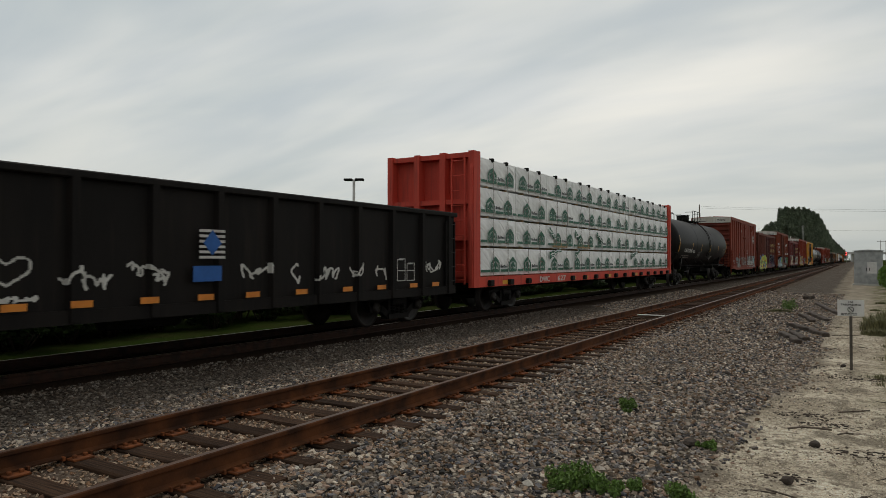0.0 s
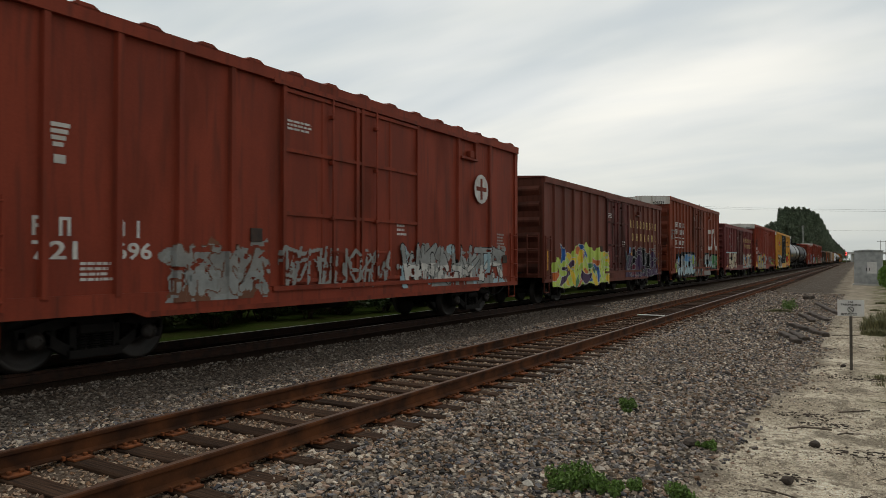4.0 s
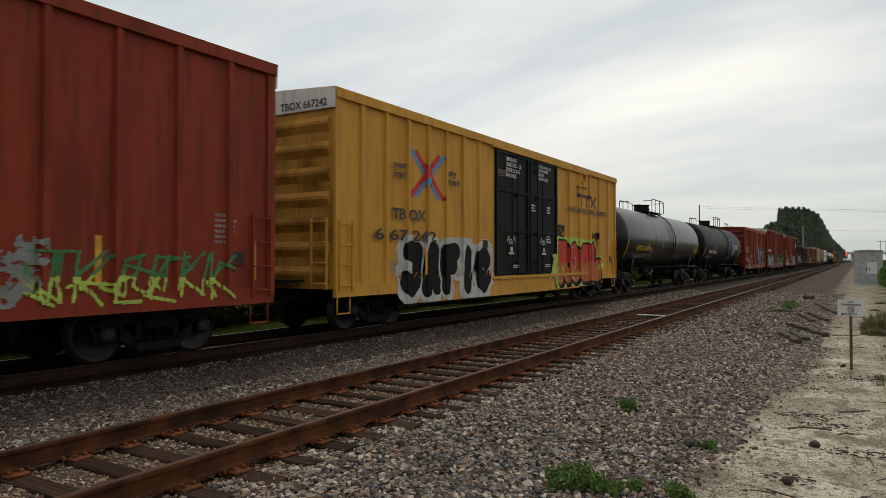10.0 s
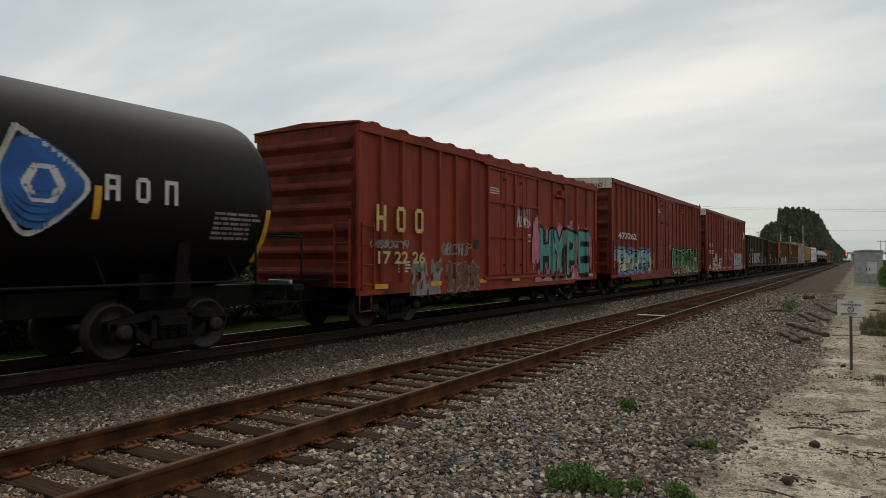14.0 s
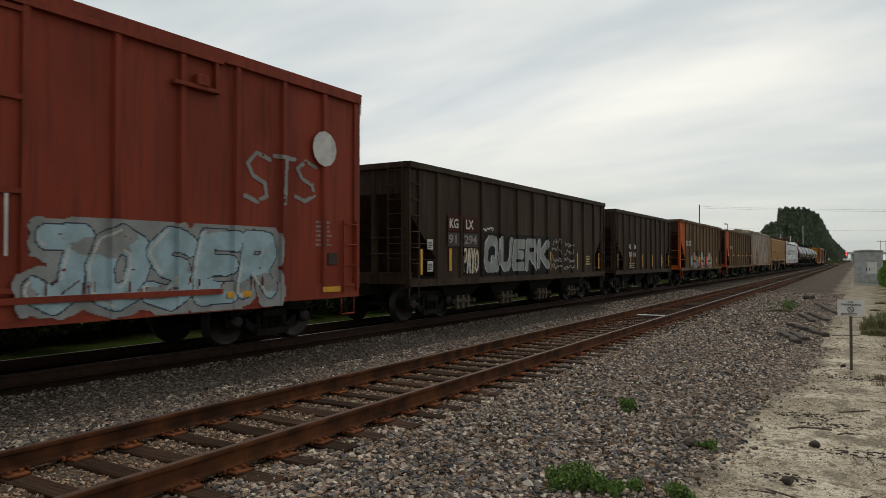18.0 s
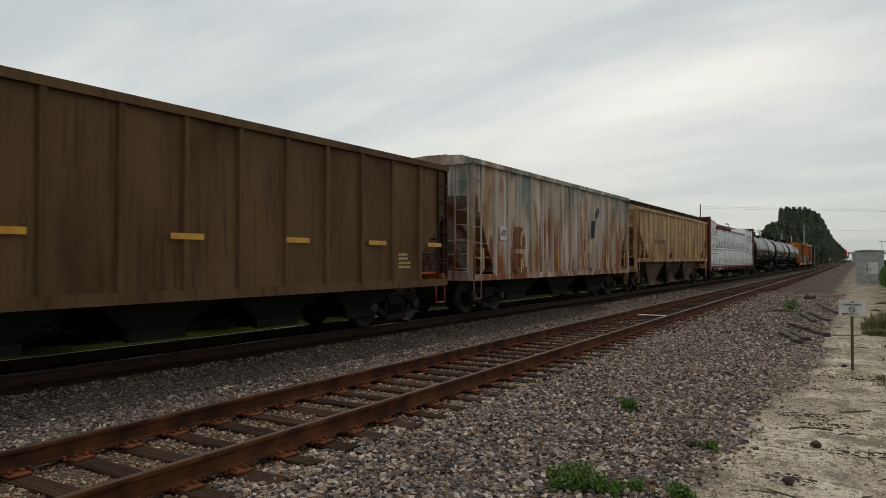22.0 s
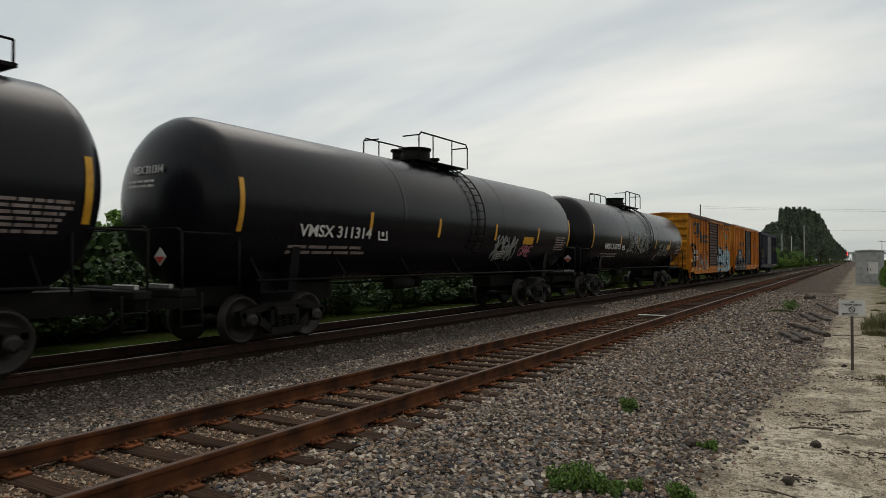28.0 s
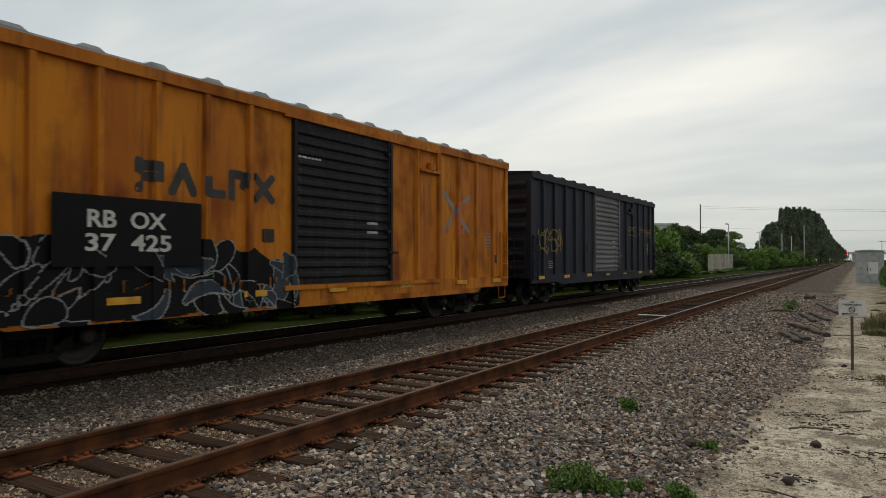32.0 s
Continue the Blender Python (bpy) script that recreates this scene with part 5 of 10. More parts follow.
    # ---- tall brown-red car
    car, s, f, w = boxcar(97.75, 113.46, 5.22, P_BROWN, "tall brown-red boxcar with white lettering and blue graffiti", door=(0.395, 0.622), posts=(6, 4), white_end=True, end_ribs=5, door_mat=P_DOOR_OXIDE, tape="upright", seed=3, roof_ribs=False, belly=(3.3, 11.9, 0.50))
    for k, word in enumerate(("403 041 13", "301 143 01")):
        marks(car, M_WHITE_INK, word, s + 1.08, 3.52 - 0.42 * k, 0.29, 0.24, w + 0.08)
    for z in (2.88, 2.30):
        for k in range(3):
            slab("lettering", car, M_WHITE_INK, s + 1.05 + 0.85 * k, s + 1.72 + 0.85 * k, z, z + 0.045, w + 0.08)
    marks(car, M_WHITE_INK, "43", s + 1.08, 2.48, 0.27, 0.27, w + 0.08)
    words_on(car, "406", s + 1.95, 2.48, 0.27, w + 0.08, M_WHITE_INK, 0.6)
    words_on(car, "529", s + 2.8, 2.48, 0.27, w + 0.08, M_WHITE_INK, 0.6)
    words_end(car, "406529", 0.6, 4.8, 0.17, s - 0.066, M_BLACK_INK)
    words_end(car, "EXCESS HEIGHT CAR", -1.3, 4.98, 0.10, s - 0.066, M_GREY_INK)
    loop = rounded([(12.62, 3.62), (11.22, 3.60), (11.22, 2.42), (12.98, 2.42), (13.10, 3.68), (13.52, 3.72), (14.35, 2.42), (14.78, 2.42), (14.80, 3.78)], 0.42)
    strokes(car, f, [[(s + y, z) for y, z in loop]], 0.27, M_WHITE_INK, "emblem", "large white looped emblem", worn=0.6)
    blotches(car, f, s + 0.9, s + 2.4, 0.86, 1.7, [S_LIME, S_RED], (0.34, 0.66), 37, 0.5, 0.6, fade=0.5)
    blotches(car, f, s + 5.9, s + 7.0, 0.54, 1.9, [S_LIME], (0.30,), 38, 0.5, 0.6, fade=0.5)
    graffiti(car, f, s + 1.4, s + 6.7, 0.52, 2.08, (S_BLUE, S_LIGHT, S_BLACK), 5, 31, 0.135, cloud=S_BLACK, accent=S_SILVER, outline=0.045, worn=0.3, word="CREOS", lean=0.05, shine=S_WHITE, split=0.62)
    graffiti(car, f, s + 9.6, s + 13.0, 0.90, 2.1, (S_SILVER, S_LIGHT, S_BLACK), 3, 32, 0.15, cloud=S_BLACK, outline=0.06, word="97A", lean=0.02)
    graffiti(car, f, s + 12.7, s + 15.0, 0.90, 2.05, (S_GREEN, S_GREEN, S_BLACK), 2, 34, 0.15, cloud=S_BLACK, outline=0.06, accent=S_SILVER, word="E7", lean=0.02)
    blotches(car, lambda a, b: w + 0.055, s + 9.6, s + 12.1, 0.52, 0.86, [S_GREY], (0.22,), 36, 0.5, 0.2, fade=0.05)
    blotches(car, f, s + 6.3, s + 9.7, 0.54, 1.9, [S_BROWN, S_OLIVE, S_GREY, S_BLACK], (0.50, 0.62, 0.66, 0.60), 35, 0.45, 0.35)
    graffiti(car, f, s + 0.25, s + 1.25, 2.75, 3.4, (S_GREY, S_GREY, S_GREY), 5, 33, 0.025, outline=0.0, cell=0.025)
    # ---- purple-brown car
    car, s, f, w = boxcar(115.88, 131.89, 4.44, P_MAROON, "maroon boxcar with cream lettering and pale blotchy graffiti", door=(0.40, 0.60), posts=(6, 6), tape="upright", seed=4, end_ribs=7, door_mat=P_DOOR_MAROON)
    marks(car, M_YELLOW_INK, "514443413", s + 10.0, 3.2, 0.36, 0.57, w + 0.08)
    marks(car, M_YELLOW_INK, "4235001", s + 10.75, 2.66, 0.36, 0.60, w + 0.08)
    shield = [(2.52, 3.85), (2.62, 3.9), (2.85, 3.78), (3.13, 3.88), (3.42, 3.78), (3.64, 3.9), (3.74, 3.82), (3.66, 3.55), (3.74, 3.05), (3.45, 2.7), (3.13, 2.5), (2.8, 2.7), (2.5, 3.0), (2.6, 3.55), (2.52, 3.85)]
    strokes(car, f, [[(s + y, z) for y, z in shield]], 0.05, M_GREY_INK, "emblem", "faded shield emblem", worn=0.3)
    marks(car, M_GREY_INK, "33", s + 1.05, 2.08, 0.26, 0.36, w + 0.004)
    words_on(car, "276", s + 1.0, 1.62, 0.24, w + 0.004, M_GREY_INK, 0.66)
    words_on(car, "67", s + 2.0, 1.62, 0.24, w + 0.004, M_GREY_INK, 0.42)
    slab("reflector", car, M_YELLOW, s + 0.85, s + 1.35, 0.98, 1.18, w + 0.056)
    blotches(car, f, s + 1.9, s + 6.3, 0.86, 2.25, [S_CREAM, S_BROWN, S_GREY, S_CREAM, S_BLACK], (0.24, 0.56, 0.61, 0.60, 0.68), 41, 0.40, 0.45, fade=0.2)
    blotches(car, f, s + 9.7, s + 15.8, 0.86, 2.4, [S_CREAM, S_BROWN, S_GREY, S_LIGHT, S_ORANGE, S_BLUE, S_BROWN], (0.36, 0.53, 0.60, 0.58, 0.68, 0.66, 0.62), 42, 0.30, 0.6, fade=0.6)
    slab("painted_band", car, S_LIGHT, s + 0.6, s + 6.2, 2.16, 2.24, w + 0.077)
    # ---- long oxide car with silver letters
    car, s, f, w = boxcar(134.1, 153.16, 5.23, P_RED, "long dull red boxcar with silver graffiti on yellow flames", door=(0.411, 0.608), posts=(8, 6), white_end=True, end_ribs=5, tape="upright", seed=5, roof_ribs=False, belly=(2.9, 12.0, 0.57))
    words_on(car, "NO", s + 0.85, 2.60, 0.30, w + 0.078, M_WHITE_INK, 0.50)
    words_on(car, "KL", s + 1.75, 2.60, 0.30, w + 0.078, M_WHITE_INK, 0.46)
    words_on(car, "601", s + 0.78, 2.21, 0.31, w + 0.078, M_WHITE_INK, 0.57)
    words_on(car, "421", s + 1.67, 2.21, 0.31, w + 0.078, M_WHITE_INK, 0.58)
    words_end(car, "NOKL 601421", 0.05, 4.82, 0.17, s - 0.066, M_BLACK_INK)
    words_on(car, "F", s + 7.9, 2.98, 0.26, w + 0.09, M_WHITE_INK)
    small_print(car, s + 2.74, 2.44, 0.3, 0.24, 3, w + 0.078, M_WHITE_INK, 9)
    blotches(car, f, s + 0.6, s + 3.4, 0.88, 1.5, [S_ORANGE, S_YELLOW], (0.34, 0.42), 50, 0.5, 0.35, fade=0.4)
    blotches(car, f, s + 0.7, s + 2.6, 1.1, 2.0, [S_ORANGE, S_RED], (0.62, 0.66), 55, 0.25, 0.5)
    blotches(car, f, s + 2.2, s + 9.2, 0.6, 2.3, [S_ORANGE, S_YELLOW], (0.47, 0.50), 58, 0.7, 0.5, fade=0.3)
    graffiti(car, f, s + 2.2, s + 8.8, 0.56, 2.24, (S_SILVER, S_SILVER, S_BLACK), 6, 51, 0.165, shade=S_BLACK, outline=0.08, shine=S_WHITE, word="KILUM", lean=0.03, cell=0.016, worn=0.2)
    graffiti(car, f, s + 0.75, s + 2.1, 2.95, 3.75, (S_BLACK, S_BLACK, S_BLACK), 3, 52, 0.055, outline=0.0, worn=0.9)
    for y, z in ((3.4, 2.33), (4.75, 2.25), (6.35, 2.3), (7.35, 2.0)):
        bm = bmesh.new()
        for k in range(4):
            a = k * math.pi / 2
            extrude(bm, [(s + y + 0.22 * math.cos(a), z + 0.22 * math.sin(a)), (s + y + 0.03 * math.cos(a + 1.57), z + 0.03 * math.sin(a + 1.57)), (s + y - 0.03 * math.cos(a + 1.57), z - 0.03 * math.sin(a + 1.57))], "x", w + 0.079 + 0.002 * k, w + 0.081 + 0.002 * k)
        part("painted_star", bm, S_WHITE, car)
    graffiti(car, f, s + 11.6, s + 14.9, 0.95, 2.0, (S_GREY, S_GREY, S_SILVER), 4, 53, 0.11, outline=0.02, worn=1.0)
    graffiti(car, f, s + 14.6, s + 18.2, 0.92, 1.75, (S_GREEN, S_LIME, S_GREEN), 6, 54, 0.03, outline=0.0, wild=3)
    graffiti(car, f, s + 9.3, s + 10.5, 1.5, 2.0, (S_LIGHT, S_LIGHT, S_BLUE), 4, 56, 0.07, outline=0.0)
    blotches(car, f, s + 8.3, s + 9.2, 1.3, 2.2, [S_GREEN, S_BLACK], (0.60, 0.64), 57, 0.3, 0.3)
    # ---- mustard car with black doors
    car, s, f, w = boxcar(154.9, 173.95, 5.2, P_TBOX, "mustard-yellow boxcar with black double doors", door=(0.383, 0.635), posts=(7, 5), leaf="double", door_mat=P_DOOR_BLACK, white_end=True, end_ribs=7, tape="upright", seed=6, roof_ribs=False, belly=(3.2, 14.4, 0.53))
    words_on(car, "TB OX", s + 1.95, 2.55, 0.27, w + 0.08, M_BLACK_INK, 1.45)
    words_on(car, "6 67 242", s + 1.3, 2.05, 0.27, w + 0.08, M_BLACK_INK, 2.6)
    words_end(car, "TBOX 667242", 0.05, 4.83, 0.17, s - 0.066, M_BLACK_INK)
    for dy, ink in ((-0.10, S_BLUE), (0.10, S_RED)):
        strokes(car, f, [[(s + 2.98 + dy, 4.25), (s + 4.22 + dy, 3.2)], [(s + 2.98 - dy, 3.2), (s + 4.22 - dy, 4.25)]], 0.15, ink, "emblem", "blue and red crossed emblem", worn=0.2, lift=0.008 if dy > 0 else 0.006)
    words_on(car, "next\nload", s + 2.05, 3.55, 0.36, w + 0.08, M_BLACK_INK, 0.5)
    words_on(car, "any\nroad", s + 4.5, 3.58, 0.36, w + 0.08, M_BLACK_INK, 0.55)
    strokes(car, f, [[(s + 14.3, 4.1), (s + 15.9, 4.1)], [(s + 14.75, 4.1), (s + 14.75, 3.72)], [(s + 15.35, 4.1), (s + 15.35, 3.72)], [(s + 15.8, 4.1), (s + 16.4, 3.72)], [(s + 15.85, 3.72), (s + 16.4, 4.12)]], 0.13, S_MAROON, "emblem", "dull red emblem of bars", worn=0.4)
    words_on(car, "-IMPORTANT-\nCLOSE THIS DOOR\nBEFORE CLOSING\nMAIN DOOR", s + 7.9, 4.15, 0.62, w + 0.092, M_WHITE_INK, 1.1)
    words_on(car, "CLOSE AND LOCK\nBOTH DOORS\nBEFORE\nMOVING CAR", s + 10.4, 4.28, 0.52, w + 0.092, M_WHITE_INK, 1.05)
    for y_ in (9.8, 11.1):
        small_print(car, s + y_, 3.2, 0.32, 0.26, 3, w + 0.092, M_WHITE_INK, 3)
    for y_, z_ in ((8.1, 1.9), (10.65, 1.9)):
        strokes(car, lambda a, b: w + 0.09, [[(s + y_ - 0.12, z_ + 0.28), (s + y_ - 0.02, z_ + 0.42)], [(s + y_ + 0.34, z_ + 0.42), (s + y_ + 0.44, z_ + 0.28)], [(s + y_, z_ - 0.1), (s + y_ + 0.35, z_ - 0.1)]], 0.05, M_WHITE_INK, "stencil", "white door stencil", worn=0.1)
        small_print(car, s + y_, z_ + 0.2, 0.34, 0.18, 3, w + 0.092, M_WHITE_INK, 4)
        slab("seal_card", car, M_WHITE_INK, s + y_ + 0.1, s + y_ + 0.26, z_ - 0.05, z_ + 0.1, w + 0.094)
        small_print(car, s + y_ + 0.3, z_ - 0.55, 0.5, 0.12, 2, w + 0.092, M_WHITE_INK, 5)
    words_on(car, "RAILCAR POOLING EXPERTS", s + 13.2, 3.42, 0.19, w + 0.08, M_BLACK_INK, 4.4)
    graffiti(car, f, s + 2.2, s + 7.2, 0.54, 2.2, (S_BLACK, S_BLACK, S_WHITE), 5, 61, 0.15, cloud=S_WHITE, outline=0.06, worn=0.15, word="JAFIC", lean=0.08)
    blotches(car, f, s + 11.4, s + 12.9, 0.75, 1.9, [S_LIME, S_LIME], (0.36, 0.5), 63, 0.3, 0.25)
    blotches(car, f, s + 16.3, s + 17.6, 0.95, 1.6, [S_LIME, S_GREY], (0.42, 0.62), 64, 0.4, 0.3)
    graffiti(car, f, s + 12.0, s + 17.1, 0.58, 2.45, (S_RED, S_ORANGE, S_BLACK), 4, 62, 0.155, cloud=S_LIME, outline=0.075, shine=S_WHITE, word="ROEL", lean=0.0, cell=0.016, worn=0.1, shade=S_BLACK)
    graffiti(car, f, s + 16.0, s + 16.7, 2.15, 2.75, (S_BLACK, S_BLACK, S_BLACK), 3, 65, 0.05, outline=0.0)
    graffiti(car, f, s + 12.1, s + 13.0, 2.4, 2.9, (S_BLACK, S_BLACK, S_BLACK), 3, 66, 0.06, outline=0.0)
    # ---- red car with three yellow letters
    car, s, f, w = boxcar(213.37, 229.06, 4.62, P_RED, "dull red boxcar with worn cream letters and teal graffiti", door=(0.383, 0.62), posts=(6, 4), tape="low", seed=7, end_ribs=7)
    marks(car, M_YELLOW_INK, "244", s + 0.6, 2.25, 0.6, 0.78, w + 0.08)
    words_on(car, "17 22 26", s + 0.66, 1.5, 0.30, w + 0.08, M_YELLOW_INK, 1.95)
    blotches(car, f, s + 9.1, s + 15.3, 0.86, 3.1, [S_PINK, S_BROWN, S_PINK], (0.36, 0.60, 0.56), 76, 0.35, 0.9, fade=0.9)
    graffiti(car, f, s + 9.7, s + 14.9, 0.92, 2.85, (S_TEAL, S_TEAL, S_BLACK), 4, 71, 0.10, shade=S_BLACK, outline=0.10, word="HYPE", lean=0.0, shine=S_LIGHT, worn=0.2)
    blotches(car, f, s + 1.7, s + 3.9, 0.72, 1.85, [S_GREY, S_GREY, S_BROWN], (0.54, 0.58, 0.6), 72, 0.3, 0.8, fade=0.5)
    graffiti(car, f, s + 3.7, s + 5.6, 0.70, 1.6, (S_BROWN, S_BROWN, S_GREY), 3, 77, 0.12, outline=0.03, worn=1.0)
    graffiti(car, f, s + 3.5, s + 5.0, 1.7, 2.08, (S_GREY, S_SILVER, S_GREY), 6, 73, 0.05, outline=0.0)
    graffiti(car, f, s + 0.45, s + 2.0, 1.85, 2.08, (S_SILVER, S_SILVER, S_GREY), 7, 74, 0.07, outline=0.0)
    graffiti(car, f, s + 7.9, s + 9.0, 2.6, 3.3, (S_GREY, S_WHITE, S_GREY), 4, 75, 0.04, outline=0.0, cell=0.025)
    # ---- long red car with green letters
    car, s, f, w = boxcar(231.11, 250.4, 5.18, P_OXIDE, "long oxide-red boxcar with green and blue graffiti", door=(0.40, 0.59), posts=(9, 8), white_end=True, end_ribs=6, tape="upright", seed=8, roof_ribs=False, belly=(3.0, 17.9, 0.62))
    words_on(car, "473262", s + 0.8, 2.55, 0.30, w + 0.08, M_WHITE_INK, 2.9)
    words_end(car, "473262", 0.5, 4.82, 0.17, s - 0.066, M_BLACK_INK)
    graffiti(car, f, s + 0.2, s + 6.9, 0.90, 2.2, (S_LIGHT, S_CREAM, S_BLACK), 5, 81, 0.13, cloud=S_BLUE, accent=S_TEAL, wild=2, worn=0.8)
    graffiti(car, f, s + 10.9, s + 18.4, 0.70, 2.34, (S_DARK_GREEN, S_OLIVE, S_WHITE), 5, 82, 0.20, cloud=S_DARK_GREEN, shine=S_LIME, accent=S_OLIVE, outline=0.045, worn=0.1, lean=0.0, wild=1, word="UFHDL")
    blotches(car, f, s + 11.0, s + 18.2, 0.85, 2.2, [S_LIME, S_ORANGE, S_WHITE], (0.70, 0.72, 0.73), 83, 0.3, 0.22, lift=0.009)
    # ---- long red car with white numbers
    car, s, f, w = boxcar(252.48, 271.35, 5.18, P_OXIDE, "long oxide-red boxcar with white numbers and pale graffiti", door=(0.371, 0.631), posts=(6, 5), leaf="double", white_end=True, end_ribs=5, tape="low", seed=9, roof_ribs=False)
    marks(car, M_WHITE_INK, "03", s + 1.0, 2.53, 0.30, 0.32, w + 0.08)
    marks(car, M_WHITE_INK, "41", s + 1.98, 2.53, 0.30, 0.32, w + 0.08)
    words_on(car, "761", s + 0.9, 2.02, 0.30, w + 0.08, M_WHITE_INK, 0.72)
    words_on(car, "237", s + 1.9, 2.02, 0.30, w + 0.08, M_WHITE_INK, 0.68)
    words_end(car, "761237", 0.6, 4.86, 0.17, s - 0.066, M_BLACK_INK)
    words_end(car, "EXCESS HEIGHT CAR", -1.2, 4.88, 0.1, s - 0.066, M_BLACK_INK)
    for y_, text in ((7.35, "CLOSE THIS DOOR FIRST"), (9.9, "OPEN THIS DOOR FIRST")):
        words_on(car, text, s + y_, 2.36, 0.085, w + 0.09, M_WHITE_INK, 0.95)
        words_on(car, "OPEN CLOSE", s + y_ + 0.17, 2.22, 0.075, w + 0.09, M_WHITE_INK, 0.45)
        small_print(car, s + y_ + 0.17, 2.29, 0.45, 0.03, 1, w + 0.09, M_WHITE_INK, 6)
        slab("seal_tag", car, S_ORANGE, s + y_ + 0.46, s + y_ + 0.58, 1.95, 2.08, w + 0.094)
        words_on(car, "SEAL", s + y_ + 0.7, 1.68, 0.09, w + 0.09, M_WHITE_INK, 0.26)
        slab("reflector", car, M_YELLOW, s + y_ - 0.4, s + y_ + 0.1, 0.90, 1.0, w + 0.094)
    for y_ in (9.1, 11.6):
        slab("painted_stroke", car, M_WHITE_INK, s + y_, s + y_ + 0.04, 1.65, 2.45, w + 0.095)
    for y_, z_, a_, b_ in ((8.5, 1.5, 0.2, 0.15), (9.62, 1.52, 0.26, 0.42)):
        slab("door_placard", car, M_WHITE_INK, s + y_, s + y_ + a_, z_, z_ + b_, w + 0.094)
    wildstyle(car, f, s + 2.0, s + 6.7, 0.84, 2.15, None, (S_CREAM, S_CREAM, S_BROWN, S_CREAM), S_BROWN, 91, 26, 0.17, 0.03, worn=0.8)
    graffiti(car, f, s + 11.7, s + 16.6, 0.74, 2.2, (S_LIGHT, S_LIGHT, S_SLATE), 5, 92, 0.125, word="JOSER", outline=0.022, worn=0.4, lean=0.14, cloud=S_SILVER, accent=S_SILVER, shine=S_WHITE)
    slab("reflector", car, M_YELLOW, s + 0.78, s + 1.5, 0.98, 1.22, w + 0.056)
    graffiti(car, f, s + 15.6, s + 17.6, 2.6, 3.6, (S_GREY, S_GREY, S_GREY), 3, 93, 0.04, outline=0.0, word="STS", worn=0.8)
    bm = bmesh.new()
    extrude(bm, [(s + 17.7 + 0.36 * math.cos(k * 0.5236), 3.85 + 0.36 * math.sin(k * 0.5236)) for k in range(12)], "x", w + 0.077, w + 0.081)
    part("emblem", bm, M_WHITE_INK, car, "round white emblem")
    # ---- rusty yellow cars
    car, s, f, w = boxcar(451.1, 466.97, 4.54, P_RAILBOX, "rusty yellow boxcar with a brown ribbed door", door=(0.412, 0.62), posts=(6, 5), leaf="ribbed", door_mat=P_DOOR_BROWN, end_ribs=7, tape="low", seed=10, roof_ribs=False, chord=P_DOOR_BROWN, belly=(1.6, 12.6, 0.67))
    strokes(car, f, [[(s + 1.35, 3.46), (s + 1.42, 3.92), (s + 1.95, 3.95)], [(s + 2.15, 3.9), (s + 2.65, 3.95), (s + 2.7, 3.5), (s + 2.2, 3.48), (s + 2.2, 3.7), (s + 2.65, 3.72)], [(s + 2.98, 3.5), (s + 2.98, 3.98)], [(s + 3.25, 3.5), (s + 3.25, 4.2)],
                     [(s + 3.5, 3.45), (s + 3.5, 2.85), (s + 4.1, 2.85), (s + 4.1, 3.2), (s + 3.5, 3.2)], [(s + 4.45, 3.2), (s + 5.05, 3.2), (s + 5.05, 2.85), (s + 4.45, 2.85), (s + 4.45, 3.2)], [(s + 5.4, 3.22), (s + 6.1, 2.84)], [(s + 5.4, 2.84), (s + 6.1, 3.22)]], 0.2, M_BLACK_INK, "emblem", "large worn black emblem", worn=0.7)
    strokes(car, f, [[(s + 1.3, 3.0), (s + 1.3, 3.34), (s + 3.3, 3.34)], [(s + 1.9, 3.14), (s + 3.1, 3.14)]], 0.09, M_BLACK_INK, "emblem_frame", "worn black frame lines", worn=0.7)
    words_on(car, "RB  OX", s + 1.1, 1.98, 0.25, w + 0.083, M_WHITE_INK, 1.46)
    words_on(car, "39  357", s + 1.1, 1.60, 0.25, w + 0.083, M_WHITE_INK, 1.46)
    words_on(car, "The nationwide boxcar pool", s + 10.1, 3.92, 0.24, w + 0.08, M_BLACK_INK, 5.0)
    strokes(car, f, [rounded([(s + 0.15, 1.9), (s + 0.6, 2.55), (s + 1.6, 2.6), (s + 1.95, 2.2), (s + 1.9, 1.2), (s + 0.9, 1.3), (s + 0.3, 1.0)], 0.4)], 0.22, S_BLACK, "graffiti", "smeared black spray loop", worn=0.9)
    blotches(car, f, s + 0.5, s + 2.4, 1.3, 2.5, [S_BLACK, S_BLACK], (0.56, 0.58), 101, 0.7, 0.5)
    blotches(car, f, s + 1.4, s + 2.5, 0.92, 1.3, [S_LIGHT, S_CREAM], (0.5, 0.6), 104, 0.3, 0.3)
    blotches(car, f, s + 2.4, s + 6.3, 0.9, 2.2, [S_BROWN, S_GREY], (0.54, 0.62), 102, 0.6, 0.5)
    for k in range(4):
        scrawl(car, f, s + 2.6 + 0.9 * k, s + 3.4 + 0.9 * k, 1.0 + 0.12 * (k % 2), 1.9 + 0.1 * (k % 3), S_SILVER, 3, 105 + k, 0.04, "pale spray scrawl")
    wildstyle(car, f, s + 9.4, s + 15.1, 0.68, 2.7, S_LIGHT, (S_BLACK, S_SLATE, S_BLACK, S_LIGHT), S_LIGHT, 103, 30, 0.13, 0.045)
